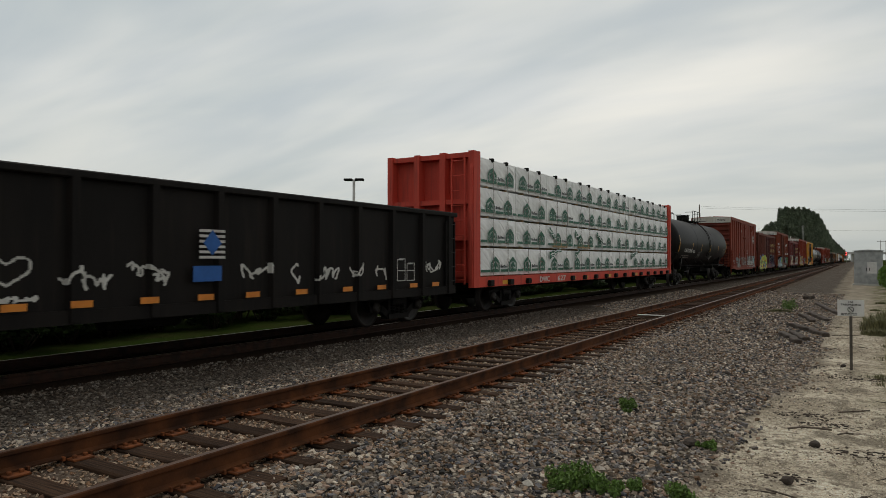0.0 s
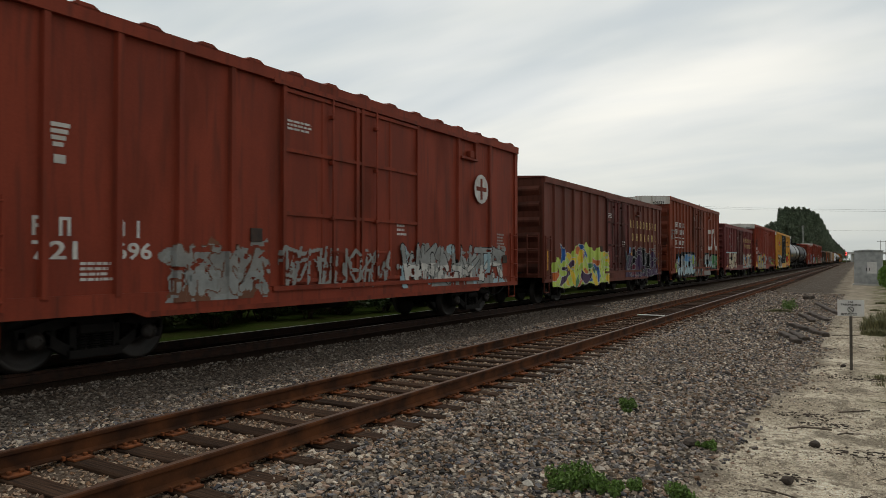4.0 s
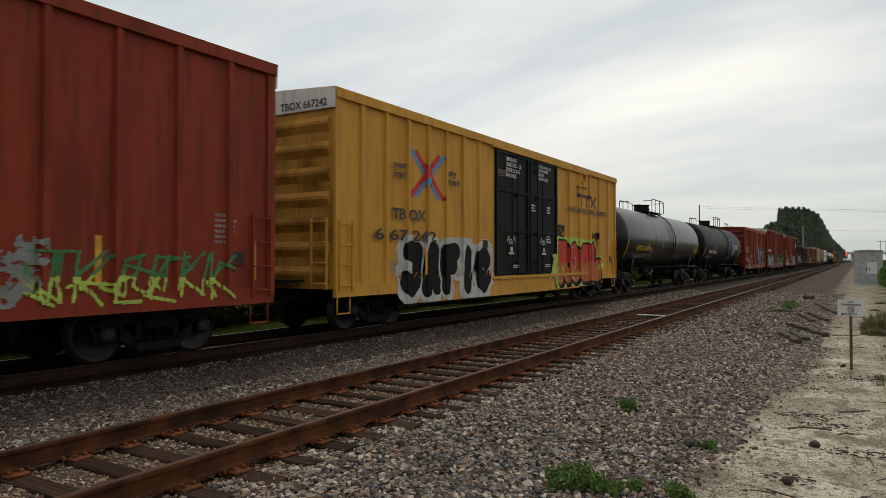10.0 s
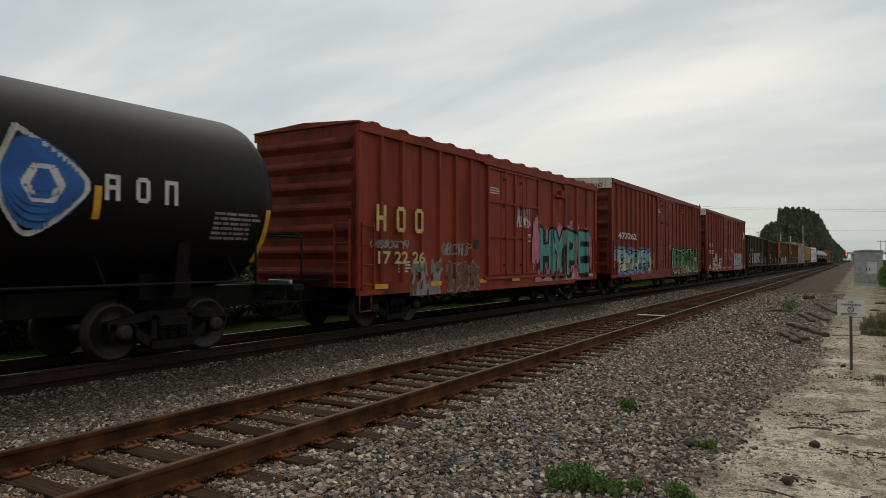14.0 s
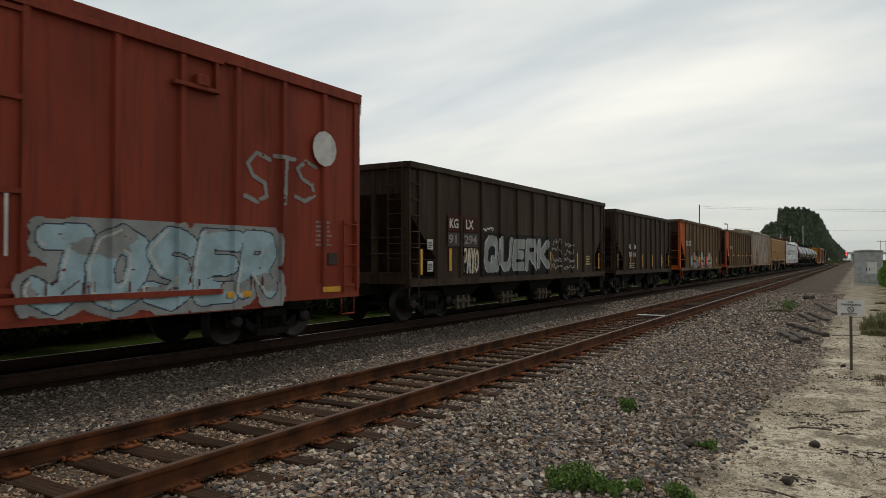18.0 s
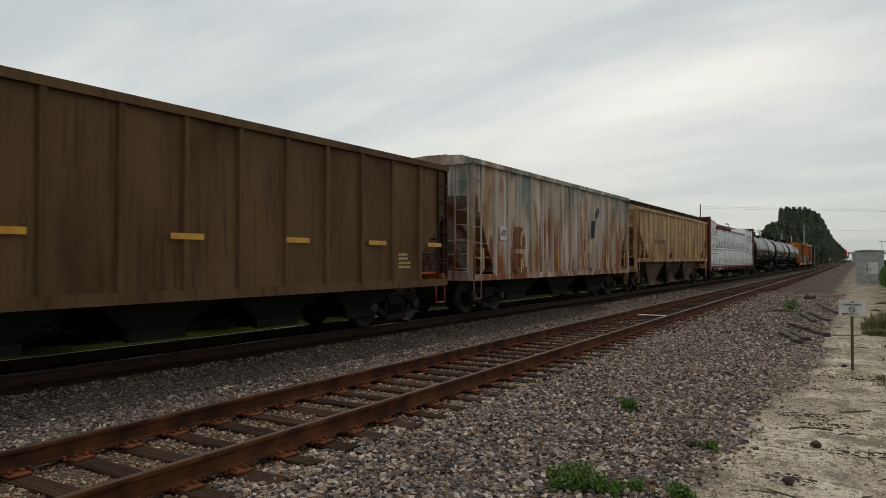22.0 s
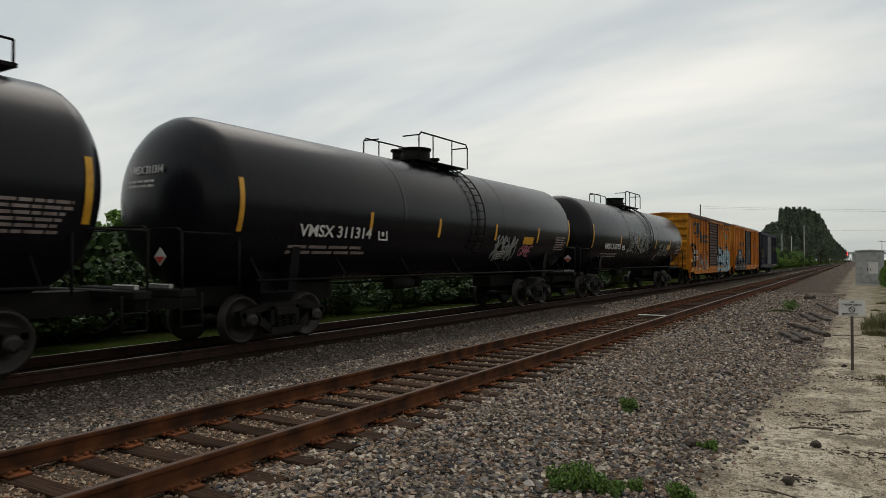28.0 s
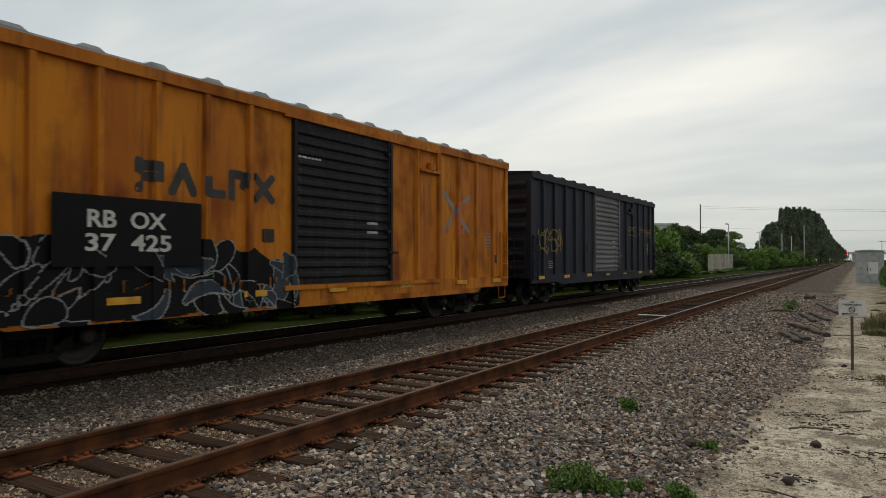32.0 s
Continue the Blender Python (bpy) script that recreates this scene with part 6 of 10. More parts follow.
    strokes(car, f, [[(s + 9.5, 2.75), (s + 10.6, 2.0), (s + 11.4, 1.9)], [(s + 10.9, 2.5), (s + 11.5, 1.0)], [(s + 12.2, 2.3), (s + 12.4, 1.0), (s + 13.6, 1.4)], [(s + 10.0, 1.1), (s + 11.2, 1.45), (s + 12.0, 1.2)]], 0.17, S_BLACK, "graffiti", "black angular spray bars", worn=0.1, lift=0.014)
    strokes(car, f, [[(s + 12.9, 2.8), (s + 14.3, 2.45), (s + 14.4, 2.1)], [(s + 13.2, 2.9), (s + 13.3, 1.9)]], 0.16, S_BLACK, "graffiti", "black spray line", worn=0.4)
    strokes(car, f, [[(s + 12.8, 3.62), (s + 13.4, 3.25), (s + 13.5, 2.7), (s + 13.9, 2.2)], [(s + 14.0, 3.5), (s + 13.4, 3.25)]], 0.17, S_TEAL, "emblem", "faded crossed emblem", worn=1.0)
    slab("reflector", car, M_YELLOW, s + 0.2, s + 0.7, 1.45, 1.63, w + 0.077)
    car, s, f, w = boxcar(468.51, 484.62, 4.57, P_RAILBOX, "rusty yellow boxcar with a slate ribbed door and white-outlined graffiti", door=(0.42, 0.62), posts=(6, 5), leaf="ribbed", door_mat=P_DOOR_NAVY, end_ribs=7, tape="low", seed=11, roof_mat=M_GALV, belly=(1.6, 14.2, 0.68))
    slab("number_panel", car, S_BLACK, s + 2.15, s + 4.6, 1.5, 2.52, w + 0.078, label="black painted number panel")
    words_on(car, "RB  OX", s + 2.65, 2.06, 0.26, w + 0.083, M_WHITE_INK, 1.28)
    words_on(car, "37  425", s + 2.62, 1.72, 0.26, w + 0.083, M_WHITE_INK, 1.4)
    strokes(car, f, [[(s + 12.4, 3.35), (s + 13.0, 2.9), (s + 13.7, 2.4)], [(s + 12.45, 2.38), (s + 13.0, 2.9), (s + 13.75, 3.35)]], 0.13, S_GREY, "emblem", "faded pale crossed emblem", worn=1.0)
    blotches(car, f, s + 12.2, s + 13.9, 2.3, 3.4, [S_ORANGE], (0.56,), 113, 0.3, 0.4)
    wildstyle(car, f, s + 0.4, s + 6.9, 0.68, 1.95, S_BLACK, (S_BLACK, S_BLACK, S_SLATE), S_SILVER, 111, 36, 0.17, 0.022, worn=0.05)
    strokes(car, f, [[(s + 3.5, 3.1), (s + 3.5, 2.7)], [(s + 3.5, 3.05), (s + 3.85, 3.05), (s + 3.85, 2.88), (s + 3.5, 2.88)], [(s + 4.1, 2.7), (s + 4.3, 3.1), (s + 4.5, 2.7)], [(s + 4.75, 3.1), (s + 4.75, 2.72), (s + 5.1, 2.72)], [(s + 5.3, 2.7), (s + 5.3, 3.1), (s + 5.6, 3.08), (s + 5.55, 2.9)], [(s + 5.85, 3.1), (s + 6.25, 2.7)], [(s + 6.25, 3.1), (s + 5.85, 2.7)]], 0.15, M_BLACK_INK, "emblem", "worn black letter marks", worn=1.0)
    # ---- dark last car
    car, s, f, w = boxcar(486.36, 502.04, 4.52, P_NAVY, "faded navy boxcar at the train's end", door=(0.40, 0.61), posts=(5, 5), leaf="ribbed", door_mat=P_DOOR_GREY, end_ribs=7, tape="low", seed=12)
    graffiti(car, f, s + 0.5, s + 2.9, 1.75, 2.75, (S_GOLD, S_GOLD, S_BLACK), 4, 121, 0.035, outline=0.0, worn=1.0)
    graffiti(car, f, s + 11.0, s + 15.0, 2.7, 3.2, (S_GOLD, S_GOLD, S_BLACK), 5, 122, 0.04, outline=0.0, worn=1.0)


build_boxcars()

# ------------------------------------------------------------------ tank cars
P_TANK = paint("black_tank_paint", (0.0060, 0.0046, 0.0052), (0.0085, 0.0068, 0.0066), rough=0.5, scale=0.7, bump=0.002, streak=(0.012, 0.009, 0.008), spec=0.14)
P_TANK_GLOSS = paint("glossy_black_tank_paint", (0.0050, 0.0050, 0.0080), (0.0070, 0.0068, 0.0095), rough=0.26, scale=0.7, bump=0.001, streak=(0.010, 0.009, 0.011), spec=0.22)


def tank_car(c, span, label, body, number=None, ink=None, top_walk=False, seed=1, R=1.60, zc=2.69, tapes=(0.75, 4.5, 7.4, 10.6, 13.7, -0.7), end_z=2.1):
    car = thing("tank_car", label, "tank car", "cars of the freight train")
    TRAIN.append((car, c))
    half = span / 2
    cyl = half - 0.80
    bm = bmesh.new()
    n, prof = 48, []
    for k in range(9):
        a = math.pi / 2 * k / 8
        prof.append((-cyl - 0.80 * math.cos(a), max(0.02, R * math.sin(a))))
    for f in (-0.5, -0.03, 0.03, 0.5):
        prof.append((cyl * f, R))
    for k in range(9):
        a = math.pi / 2 * (8 - k) / 8
        prof.append((cyl + 0.80 * math.cos(a), max(0.02, R * math.sin(a))))
    rings = [[bm.verts.new((r * math.cos(2 * math.pi * i / n), y, zc + r * math.sin(2 * math.pi * i / n))) for i in range(n)] for y, r in prof]
    for p, q in zip(rings, rings[1:]):
        for i in range(n):
            bm.faces.new((p[i], p[(i + 1) % n], q[(i + 1) % n], q[i])).smooth = True
    bm.faces.new(rings[0])
    bm.faces.new(rings[-1][::-1])
    part("tank", bm, body, car)

    def skin(z):
        return math.sqrt(max(0.01, R * R - (z - zc) ** 2))

    def surface(y, z):
        return skin(z)

    for y in (-cyl * 0.36, cyl * 0.33):     # weld bands
        bm = bmesh.new()
        m = [[bm.verts.new(((R + d) * math.cos(2 * math.pi * i / n), y + e, zc + (R + d) * math.sin(2 * math.pi * i / n))) for i in range(n)] for d, e in ((0, -0.05), (0.007, -0.03), (0.007, 0.03), (0, 0.05))]
        for p, q in zip(m, m[1:]):
            for i in range(n):
                bm.faces.new((p[i], p[(i + 1) % n], q[(i + 1) % n], q[i])).smooth = True
        part("weld_band", bm, body, car)
    # saddles and end sills
    for s in (-1, 1):
        bm = bmesh.new()
        y = s * (half - 2.35)
        extrude(bm, [(-1.40, zc - 0.62), (-1.25, 1.0), (1.25, 1.0), (1.40, zc - 0.62), (1.1, zc - 1.06), (0, zc - R - 0.01), (-1.1, zc - 1.06)], "y", y - 0.12, y + 0.12)
        extrude(bm, [(-0.9, zc - 1.2), (-0.9, 0.95), (0.9, 0.95), (0.9, zc - 1.2)], "y", y - 0.5, y + 0.5)
        part("saddle", bm, body, car)
        bm = bmesh.new()
        box(bm, -0.33, 0.33, min(s * (half - 4.6), s * (half + 0.45)), max(s * (half - 4.6), s * (half + 0.45)), 0.72, 1.1)
        bevel_box(bm, -1.45, 1.45, min(s * (half + 0.1), s * (half + 0.42)), max(s * (half + 0.1), s * (half + 0.42)), 0.98, 1.12, 0.02)
        part("end_sill", bm, M_UNDER, car)
        # end railing, grab irons and steps
        bm = bmesh.new()
        y = s * (half + 0.36)
        pipe(bm, [(-1.42, y, 1.1), (-1.42, y, 2.05), (-1.3, y, 2.12), (1.3, y, 2.12), (1.42, y, 2.05), (1.42, y, 1.1)], 0.022, 6)
        pipe(bm, [(1.42, y, 2.05), (1.42, y - s * 1.2, 2.05), (1.42, y - s * 1.2, 1.1)], 0.022, 6)
        part("end_rail", bm, M_UNDER, car)
        bm = bmesh.new()
        pipe(bm, [(1.40, y, 1.05), (1.40, y, 0.50), (1.40, y - s * 0.42, 0.50), (1.40, y - s * 0.42, 1.05)], 0.018, 6)
        tube(bm, (1.40, y, 0.78), (1.40, y - s * 0.42, 0.78), 0.016, 6)
        part("stirrup_step", bm, M_UNDER, car)
        bm = bmesh.new()
        bevel_box(bm, 0.55, 1.15, y - 0.04, y + 0.04, 1.12, 1.2, 0.01)
        part("placard_board", bm, M_BRIGHT, car)
    # long running rail with its posts
    bm = bmesh.new()
    tube(bm, (1.50, -cyl + 0.4, 1.22), (1.50, cyl - 0.4, 1.22), 0.022, 8)
    part("side_rail", bm, M_STEEL, car, "long handrail low along the tank")
    for k in range(7):
        y = (-1 + 2 * k / 6) * (cyl - 0.5)
        bm = bmesh.new()
        tube(bm, (1.50, y, 1.22), (1.12, y - 0.0, 1.78), 0.018, 6)
        part("rail_bracket", bm, M_STEEL, car)
    # manway platform with rails and fittings
    top = zc + R
    bm = bmesh.new()
    for xa, xb in ((-0.86, -0.46), (0.46, 0.86)):
        box(bm, xa, xb, -1.2, 1.42, top - 0.015, top + 0.015)
    box(bm, -0.46, 0.46, 0.62, 1.42, top - 0.015, top + 0.015)
    box(bm, -0.46, 0.46, -1.2, -0.72, top - 0.015, top + 0.015)
    for y in (-1.15, -0.3, 0.5, 1.37):
        for x in (-0.8, 0.8):
            tube(bm, (x, y, top - 0.01), (0.72 * x, y, zc + math.sqrt(R * R - (0.72 * x) ** 2) - 0.02), 0.022, 5)
    part("platform", bm, M_UNDER, car)
    bm = bmesh.new()
    tube(bm, (0, 0, top - 0.05), (0, 0, top + 0.42), 0.42, 20)
    tube(bm, (0, 0, top + 0.42), (0, 0, top + 0.47), 0.46, 20)
    part("manway", bm, M_UNDER, car)
    for y in (-1.05, 0.85):
        bm = bmesh.new()
        tube(bm, (0.1, y, top), (0.1, y, top + 0.24), 0.12, 10)
        tube(bm, (0.1, y, top + 0.24), (0.1, y, top + 0.30), 0.17, 10)
        part("valve", bm, M_UNDER, car)
    for x in (-0.92, 0.92):
        bm = bmesh.new()
        pipe(bm, [(x, -1.2, top), (x, -1.2, top + 0.6), (x, -1.1, top + 0.7), (x, 1.3, top + 0.7), (x, 1.4, top + 0.6), (x, 1.4, top)], 0.022, 6)
        for y in (-0.5, 0.5):
            tube(bm, (x, y, top), (x, y, top + 0.7), 0.02, 6)
        part("platform_rail", bm, M_UNDER, car)
    for y in (-1.2, 1.4):
        bm = bmesh.new()
        for xa, xb in ((-0.92, -0.4), (0.4, 0.92)):
            pipe(bm, [(xa, y, top + 0.62), (xb, y, top + 0.62)], 0.02, 6)
        part("platform_rail", bm, M_UNDER, car)
    # ladder bent round the shell
    bm = bmesh.new()
    ang = [math.radians(a) for a in range(82, -36, -8)]
    for y in (0.62, 1.08):
        pipe(bm, [((R + 0.09) * math.cos(a), y, zc + (R + 0.09) * math.sin(a)) for a in ang], 0.02, 5)
    for a in ang[::1]:
        tube(bm, ((R + 0.09) * math.cos(a), 0.62, zc + (R + 0.09) * math.sin(a)), ((R + 0.09) * math.cos(a), 1.08, zc + (R + 0.09) * math.sin(a)), 0.014, 5)
    part("ladder", bm, M_UNDER, car)
    if top_walk:
        bm = bmesh.new()
        for s in (-1, 1):
            box(bm, -0.45, 0.45, min(s * 1.55, s * (cyl - 0.3)), max(s * 1.55, s * (cyl - 0.3)), top + 0.10, top + 0.16)
            pipe(bm, [(0.42, s * (cyl - 0.9), top + 0.16), (0.42, s * (cyl - 0.9), top + 0.5), (0.42, s * (cyl - 0.35), top + 0.5), (0.42, s * (cyl - 0.35), top + 0.16)], 0.02, 6)
        part("roof_walk", bm, M_UNDER, car, "black walkway along the tank's crest")
    # yellow tapes follow the shell
    for f in tapes:
        y = -half + f if f > 0 else half + f
        zs = [end_z + 0.12 * k for k in range(9)] if f in (tapes[0], tapes[-1]) else [2.18 + 0.12 * k for k in range(5)]
        v, q = [], []
        for z in zs:
            for d in (-0.055, 0.055):
                v.append((skin(z) + 0.006, y + d, z))
        for k in range(len(zs) - 1):
            q.append((2 * k, 2 * k + 1, 2 * k + 3, 2 * k + 2))
        part("reflector", raw_mesh("reflector", v, q, [M_YELLOW]), None, car)
    # data panels low on the shell
    ink = ink or M_WHITE_INK

    def lean(z):
        return -math.degrees(math.asin((z - zc) / R))

    def side_words(words, y, z, h, ink_, width=None):
        tip = 0.62 * lean(z + h / 2)
        words_on(car, words, y, z, h, skin(z + h) + 0.008 - h * math.sin(radians(tip)), ink_, width, tip=tip)

    def side_bars(y, z, w, h, rows, ink_, sd):
        bm = bmesh.new()
        g = random.Random(sd)
        for r in range(rows):
            z0 = z + h * (rows - 1 - r) / rows
            a, end = 0.0, w * g.uniform(0.75, 1.0)
            while a < end:
                b = min(end, a + g.uniform(0.08, 0.25) * w)
                t = 0.55 * h / rows
                vs = [bm.verts.new(p) for p in ((skin(z0) + 0.006, y + a, z0), (skin(z0) + 0.006, y + b, z0), (skin(z0 + t) + 0.006, y + b, z0 + t), (skin(z0 + t) + 0.006, y + a, z0 + t))]
                bm.faces.new(vs)
                a = b + 0.03 * w
        part("small_print", bm, ink_, car)

    side_bars(-half + 2.1, 1.72, 2.5, 0.22, 2, M_GREY_INK, seed)
    side_bars(half - 0.36 * span, 1.62, 0.6, 0.28, 4, ink if seed % 2 else M_GREY_INK, seed + 1)
    side_bars(half - 1.9, 1.95, 1.05, 0.5, 6, M_GREY_INK if ink is M_WHITE_INK else ink, seed + 2)
    if number:
        side_words(number, -half + 2.25, 2.06, 0.25, ink, 2.3)
        bm = bmesh.new()
        yb = -half + 4.8
        for p in ((0, 0.05, 0, 0.36), (0.3, 0.35, 0, 0.36), (0.05, 0.3, 0, 0.04), (0.05, 0.3, 0.32, 0.36), (0.13, 0.22, 0.12, 0.24)):
            box(bm, skin(2.2) + 0.012, skin(2.2) + 0.016, yb + p[0], yb + p[1], 2.04 + p[2] * 0.8, 2.04 + p[3] * 0.8)
        part("lettering", bm, ink, car)
        me = text_mesh(number, 0.15, 0.95)
        me.materials.append(ink)
        part("lettering", me, None, car, at=Matrix.Translation((-0.55, -half + 0.012, 3.14)) @ pose(0, 0, 0, -8, 0, 0) @ END_TURN)
        small_print(car, -0.55, 2.90, 0.8, 0.17, 2, -half + 0.006, ink, seed, "end")
        if seed > 3:
            bm = bmesh.new()
            extrude(bm, [(0.92, 1.50), (1.07, 1.65), (0.92, 1.80), (0.77, 1.65)], "y", -half - 0.41, -half - 0.40)
            board = part("placard", bm, M_WHITE_INK, car, "diamond hazard placard")
            bm = bmesh.new()
            extrude(bm, [(0.92, 1.53), (1.04, 1.65), (0.80, 1.65)], "y", -half - 0.418, -half - 0.412)
            part("placard_field", bm, S_RED, board)
    underframe_pipe = bmesh.new()
    tube(underframe_pipe, (0, 0, zc - R - 0.25), (0, 0, zc - R + 0.1), 0.16, 10)
    tube(underframe_pipe, (0.5, -2.0, 1.0), (0.5, -1.0, 1.0), 0.16, 12)
    pipe(underframe_pipe, [(0.3, -half + 3, 1.05), (0.3, half - 3, 1.05)], 0.025, 5)
    part("outlet", underframe_pipe, M_UNDER, car)
    running_gear(car, half + 0.42, half - 2.35)
    return car, -half, surface, side_words


P_TANK_DUSTY = paint("dusty_black_tank_paint", (0.0065, 0.0060, 0.0062), (0.0095, 0.0085, 0.0085), rough=0.30, scale=0.7, bump=0.001, streak=(0.012, 0.010, 0.0095), spec=0.42)


def shell_panel(car, f, y0, y1, z0, z1, material, name, label):
    """A painted panel that follows the tank's shell."""
    yy, zz = raster_grid(y0, y1, z0, z1, 0.03)
    return paint_layer(car, f, yy, zz, np.zeros(yy.shape, int), [material], 0.03, name, label, 3, True, 0.008)


def build_tanks():
    car, s, f, wd = tank_car(50.75, 17.8, "matte black tank car with white stencils", P_TANK, "CRGX 29586", M_WHITE_INK, seed=1)
    graffiti(car, f, s + 6.6, s + 7.6, 1.7, 2.2, (S_GREY, S_GREY, S_GREY), 3, 201, 0.04, outline=0.0, curved=True, step=5)
    car, s, f, wd = tank_car(183.85, 17.5, "dusty black tank car with yellow-orange lettering", P_TANK_DUSTY, "NATX 251183", M_GOLD_INK, seed=2, end_z=1.7)
    graffiti(car, f, s + 5.0, s + 5.9, 1.55, 2.1, (S_GREY, S_GREY, S_GREY), 2, 211, 0.05, outline=0.0, curved=True, step=5)
    car, s, f, wd = tank_car(202.55, 17.7, "matte black tank car with a white leaf-shaped emblem", P_TANK, "ADMX 28485", M_WHITE_INK, seed=3, end_z=1.55)
    y = s + 13.05
    leaf = rounded([(s + 12.62, 3.36), (s + 12.30, 2.75), (s + 12.42, 2.3), (s + 12.77, 1.88), (s + 13.2, 2.2), (s + 13.62, 2.66), (s + 13.2, 3.0), (s + 12.62, 3.36)], 0.2)
    strokes(car, f, [[(s + 12.95 + 0.42 * (p - s - 12.95), 2.62 + 0.42 * (q - 2.62)) for p, q in leaf]], 0.66, S_ROYAL, "emblem_field", "blue leaf-shaped field", worn=0.0, step=5, lift=0.004)
    strokes(car, f, [leaf], 0.075, M_WHITE_INK, "emblem", "white-outlined leaf emblem", worn=0.0, step=5)
    ring = [(s + 12.93 + 0.24 * math.cos(k * math.pi / 3), 2.62 + 0.24 * math.sin(k * math.pi / 3)) for k in range(7)]
    strokes(car, f, [ring], 0.11, M_WHITE_INK, "emblem_ring", "white ring of dots", worn=0.0, step=5)
    marks(car, M_WHITE_INK, "043", y + 0.75, 2.46, 0.38, 0.5, 1.602)
    graffiti(car, f, s + 9.6, s + 11.4, 2.25, 2.65, (S_GREY, S_GREY, S_GREY), 4, 221, 0.035, outline=0.0, curved=True, step=5, worn=0.8)
    car, s, f, wd = tank_car(403.55, 17.7, "glossy black tank car with a roof walkway", P_TANK_GLOSS, "UTLX 640", M_GREY_INK, top_walk=True, seed=4)
    shell_panel(car, f, s + 8.6, s + 9.9, 2.15, 2.42, M_YELLOW, "warning_panel", "yellow warning panel")
    car, s, f, wd = tank_car(422.35, 17.2, "glossy black tank car with bold white number", P_TANK_GLOSS, "VMSX 311314", M_WHITE_INK, seed=5)
    shell_panel(car, f, s + 12.6, s + 13.4, 2.1, 2.36, M_YELLOW, "warning_panel", "yellow warning panel")
    graffiti(car, f, s + 10.7, s + 12.3, 1.55, 2.35, (S_SILVER, S_SILVER, S_BLACK), 4, 231, 0.035, outline=0.0, curved=True, step=5, wild=3)
    graffiti(car, f, s + 12.5, s + 13.5, 1.7, 2.1, (S_PINK, S_PINK, S_BLACK), 3, 232, 0.05, outline=0.0, curved=True, step=5)
    car, s, f, wd = tank_car(440.85, 17.2, "glossy black tank car scrawled with white graffiti", P_TANK_GLOSS, "VMSX 310795", M_WHITE_INK, seed=6)
    shell_panel(car, f, s + 13.0, s + 13.8, 2.15, 2.42, M_YELLOW, "warning_panel", "yellow warning panel")
    graffiti(car, f, s + 5.6, s + 9.6, 1.9, 3.0, (S_SILVER, S_SILVER, S_BLACK), 5, 241, 0.022, outline=0.0, curved=True, step=5, wild=5)
    graffiti(car, f, s + 11.3, s + 13.6, 1.8, 2.5, (S_SILVER, S_SILVER, S_BLACK), 4, 242, 0.03, outline=0.0, curved=True, step=5, wild=2)


build_tanks()

# ------------------------------------------------------------------ hoppers
P_COAL = paint("black_hopper_paint", (0.033, 0.0210, 0.0155), (0.060, 0.039, 0.027), streak=(0.085, 0.056, 0.036), spec=0.1)
P_GREYBROWN = paint("grimy_grey_brown_paint", (0.150, 0.091, 0.044), (0.108, 0.064, 0.032), streak=(0.080, 0.044, 0.023), rust=(0.060, 0.032, 0.018), rust_at=(0.54, 0.80), rust_scale=0.9, rust_stretch=(1, 1, 0.5), spec=0.12)
# dark paint that stands for the shadow inside the sloping ends
P_SLOPE = paint("shaded_slope_sheet_paint", (0.030, 0.018, 0.012), (0.045, 0.022, 0.013), streak=(0.09, 0.03, 0.014))
P_ORANGE = paint("orange_end_paint", (0.52, 0.105, 0.018), (0.40, 0.08, 0.018), streak=(0.25, 0.06, 0.02))


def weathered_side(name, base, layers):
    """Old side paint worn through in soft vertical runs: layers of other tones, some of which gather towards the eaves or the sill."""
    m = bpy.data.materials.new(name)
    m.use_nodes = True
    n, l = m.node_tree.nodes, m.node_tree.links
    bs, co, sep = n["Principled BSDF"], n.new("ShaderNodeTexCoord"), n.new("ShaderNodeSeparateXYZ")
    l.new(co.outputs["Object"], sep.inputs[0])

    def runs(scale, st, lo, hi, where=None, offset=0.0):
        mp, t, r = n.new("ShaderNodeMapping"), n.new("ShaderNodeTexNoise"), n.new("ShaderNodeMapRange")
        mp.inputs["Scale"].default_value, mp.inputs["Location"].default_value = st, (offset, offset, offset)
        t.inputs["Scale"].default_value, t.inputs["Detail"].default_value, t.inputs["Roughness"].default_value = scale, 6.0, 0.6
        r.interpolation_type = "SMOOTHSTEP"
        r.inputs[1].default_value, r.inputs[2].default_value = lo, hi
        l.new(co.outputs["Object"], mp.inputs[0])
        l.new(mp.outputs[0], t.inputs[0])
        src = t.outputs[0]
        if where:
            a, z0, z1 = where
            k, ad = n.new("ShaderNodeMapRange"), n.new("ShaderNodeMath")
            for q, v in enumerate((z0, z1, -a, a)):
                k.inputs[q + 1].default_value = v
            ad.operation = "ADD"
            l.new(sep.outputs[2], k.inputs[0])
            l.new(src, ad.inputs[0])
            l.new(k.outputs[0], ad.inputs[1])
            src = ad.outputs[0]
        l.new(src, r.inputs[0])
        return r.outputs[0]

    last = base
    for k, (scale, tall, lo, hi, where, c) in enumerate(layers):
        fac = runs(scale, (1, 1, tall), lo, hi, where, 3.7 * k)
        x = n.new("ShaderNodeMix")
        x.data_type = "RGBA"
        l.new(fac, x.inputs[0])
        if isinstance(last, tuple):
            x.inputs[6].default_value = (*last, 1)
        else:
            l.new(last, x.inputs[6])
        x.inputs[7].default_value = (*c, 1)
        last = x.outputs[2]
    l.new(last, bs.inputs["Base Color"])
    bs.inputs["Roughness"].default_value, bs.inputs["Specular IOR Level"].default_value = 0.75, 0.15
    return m


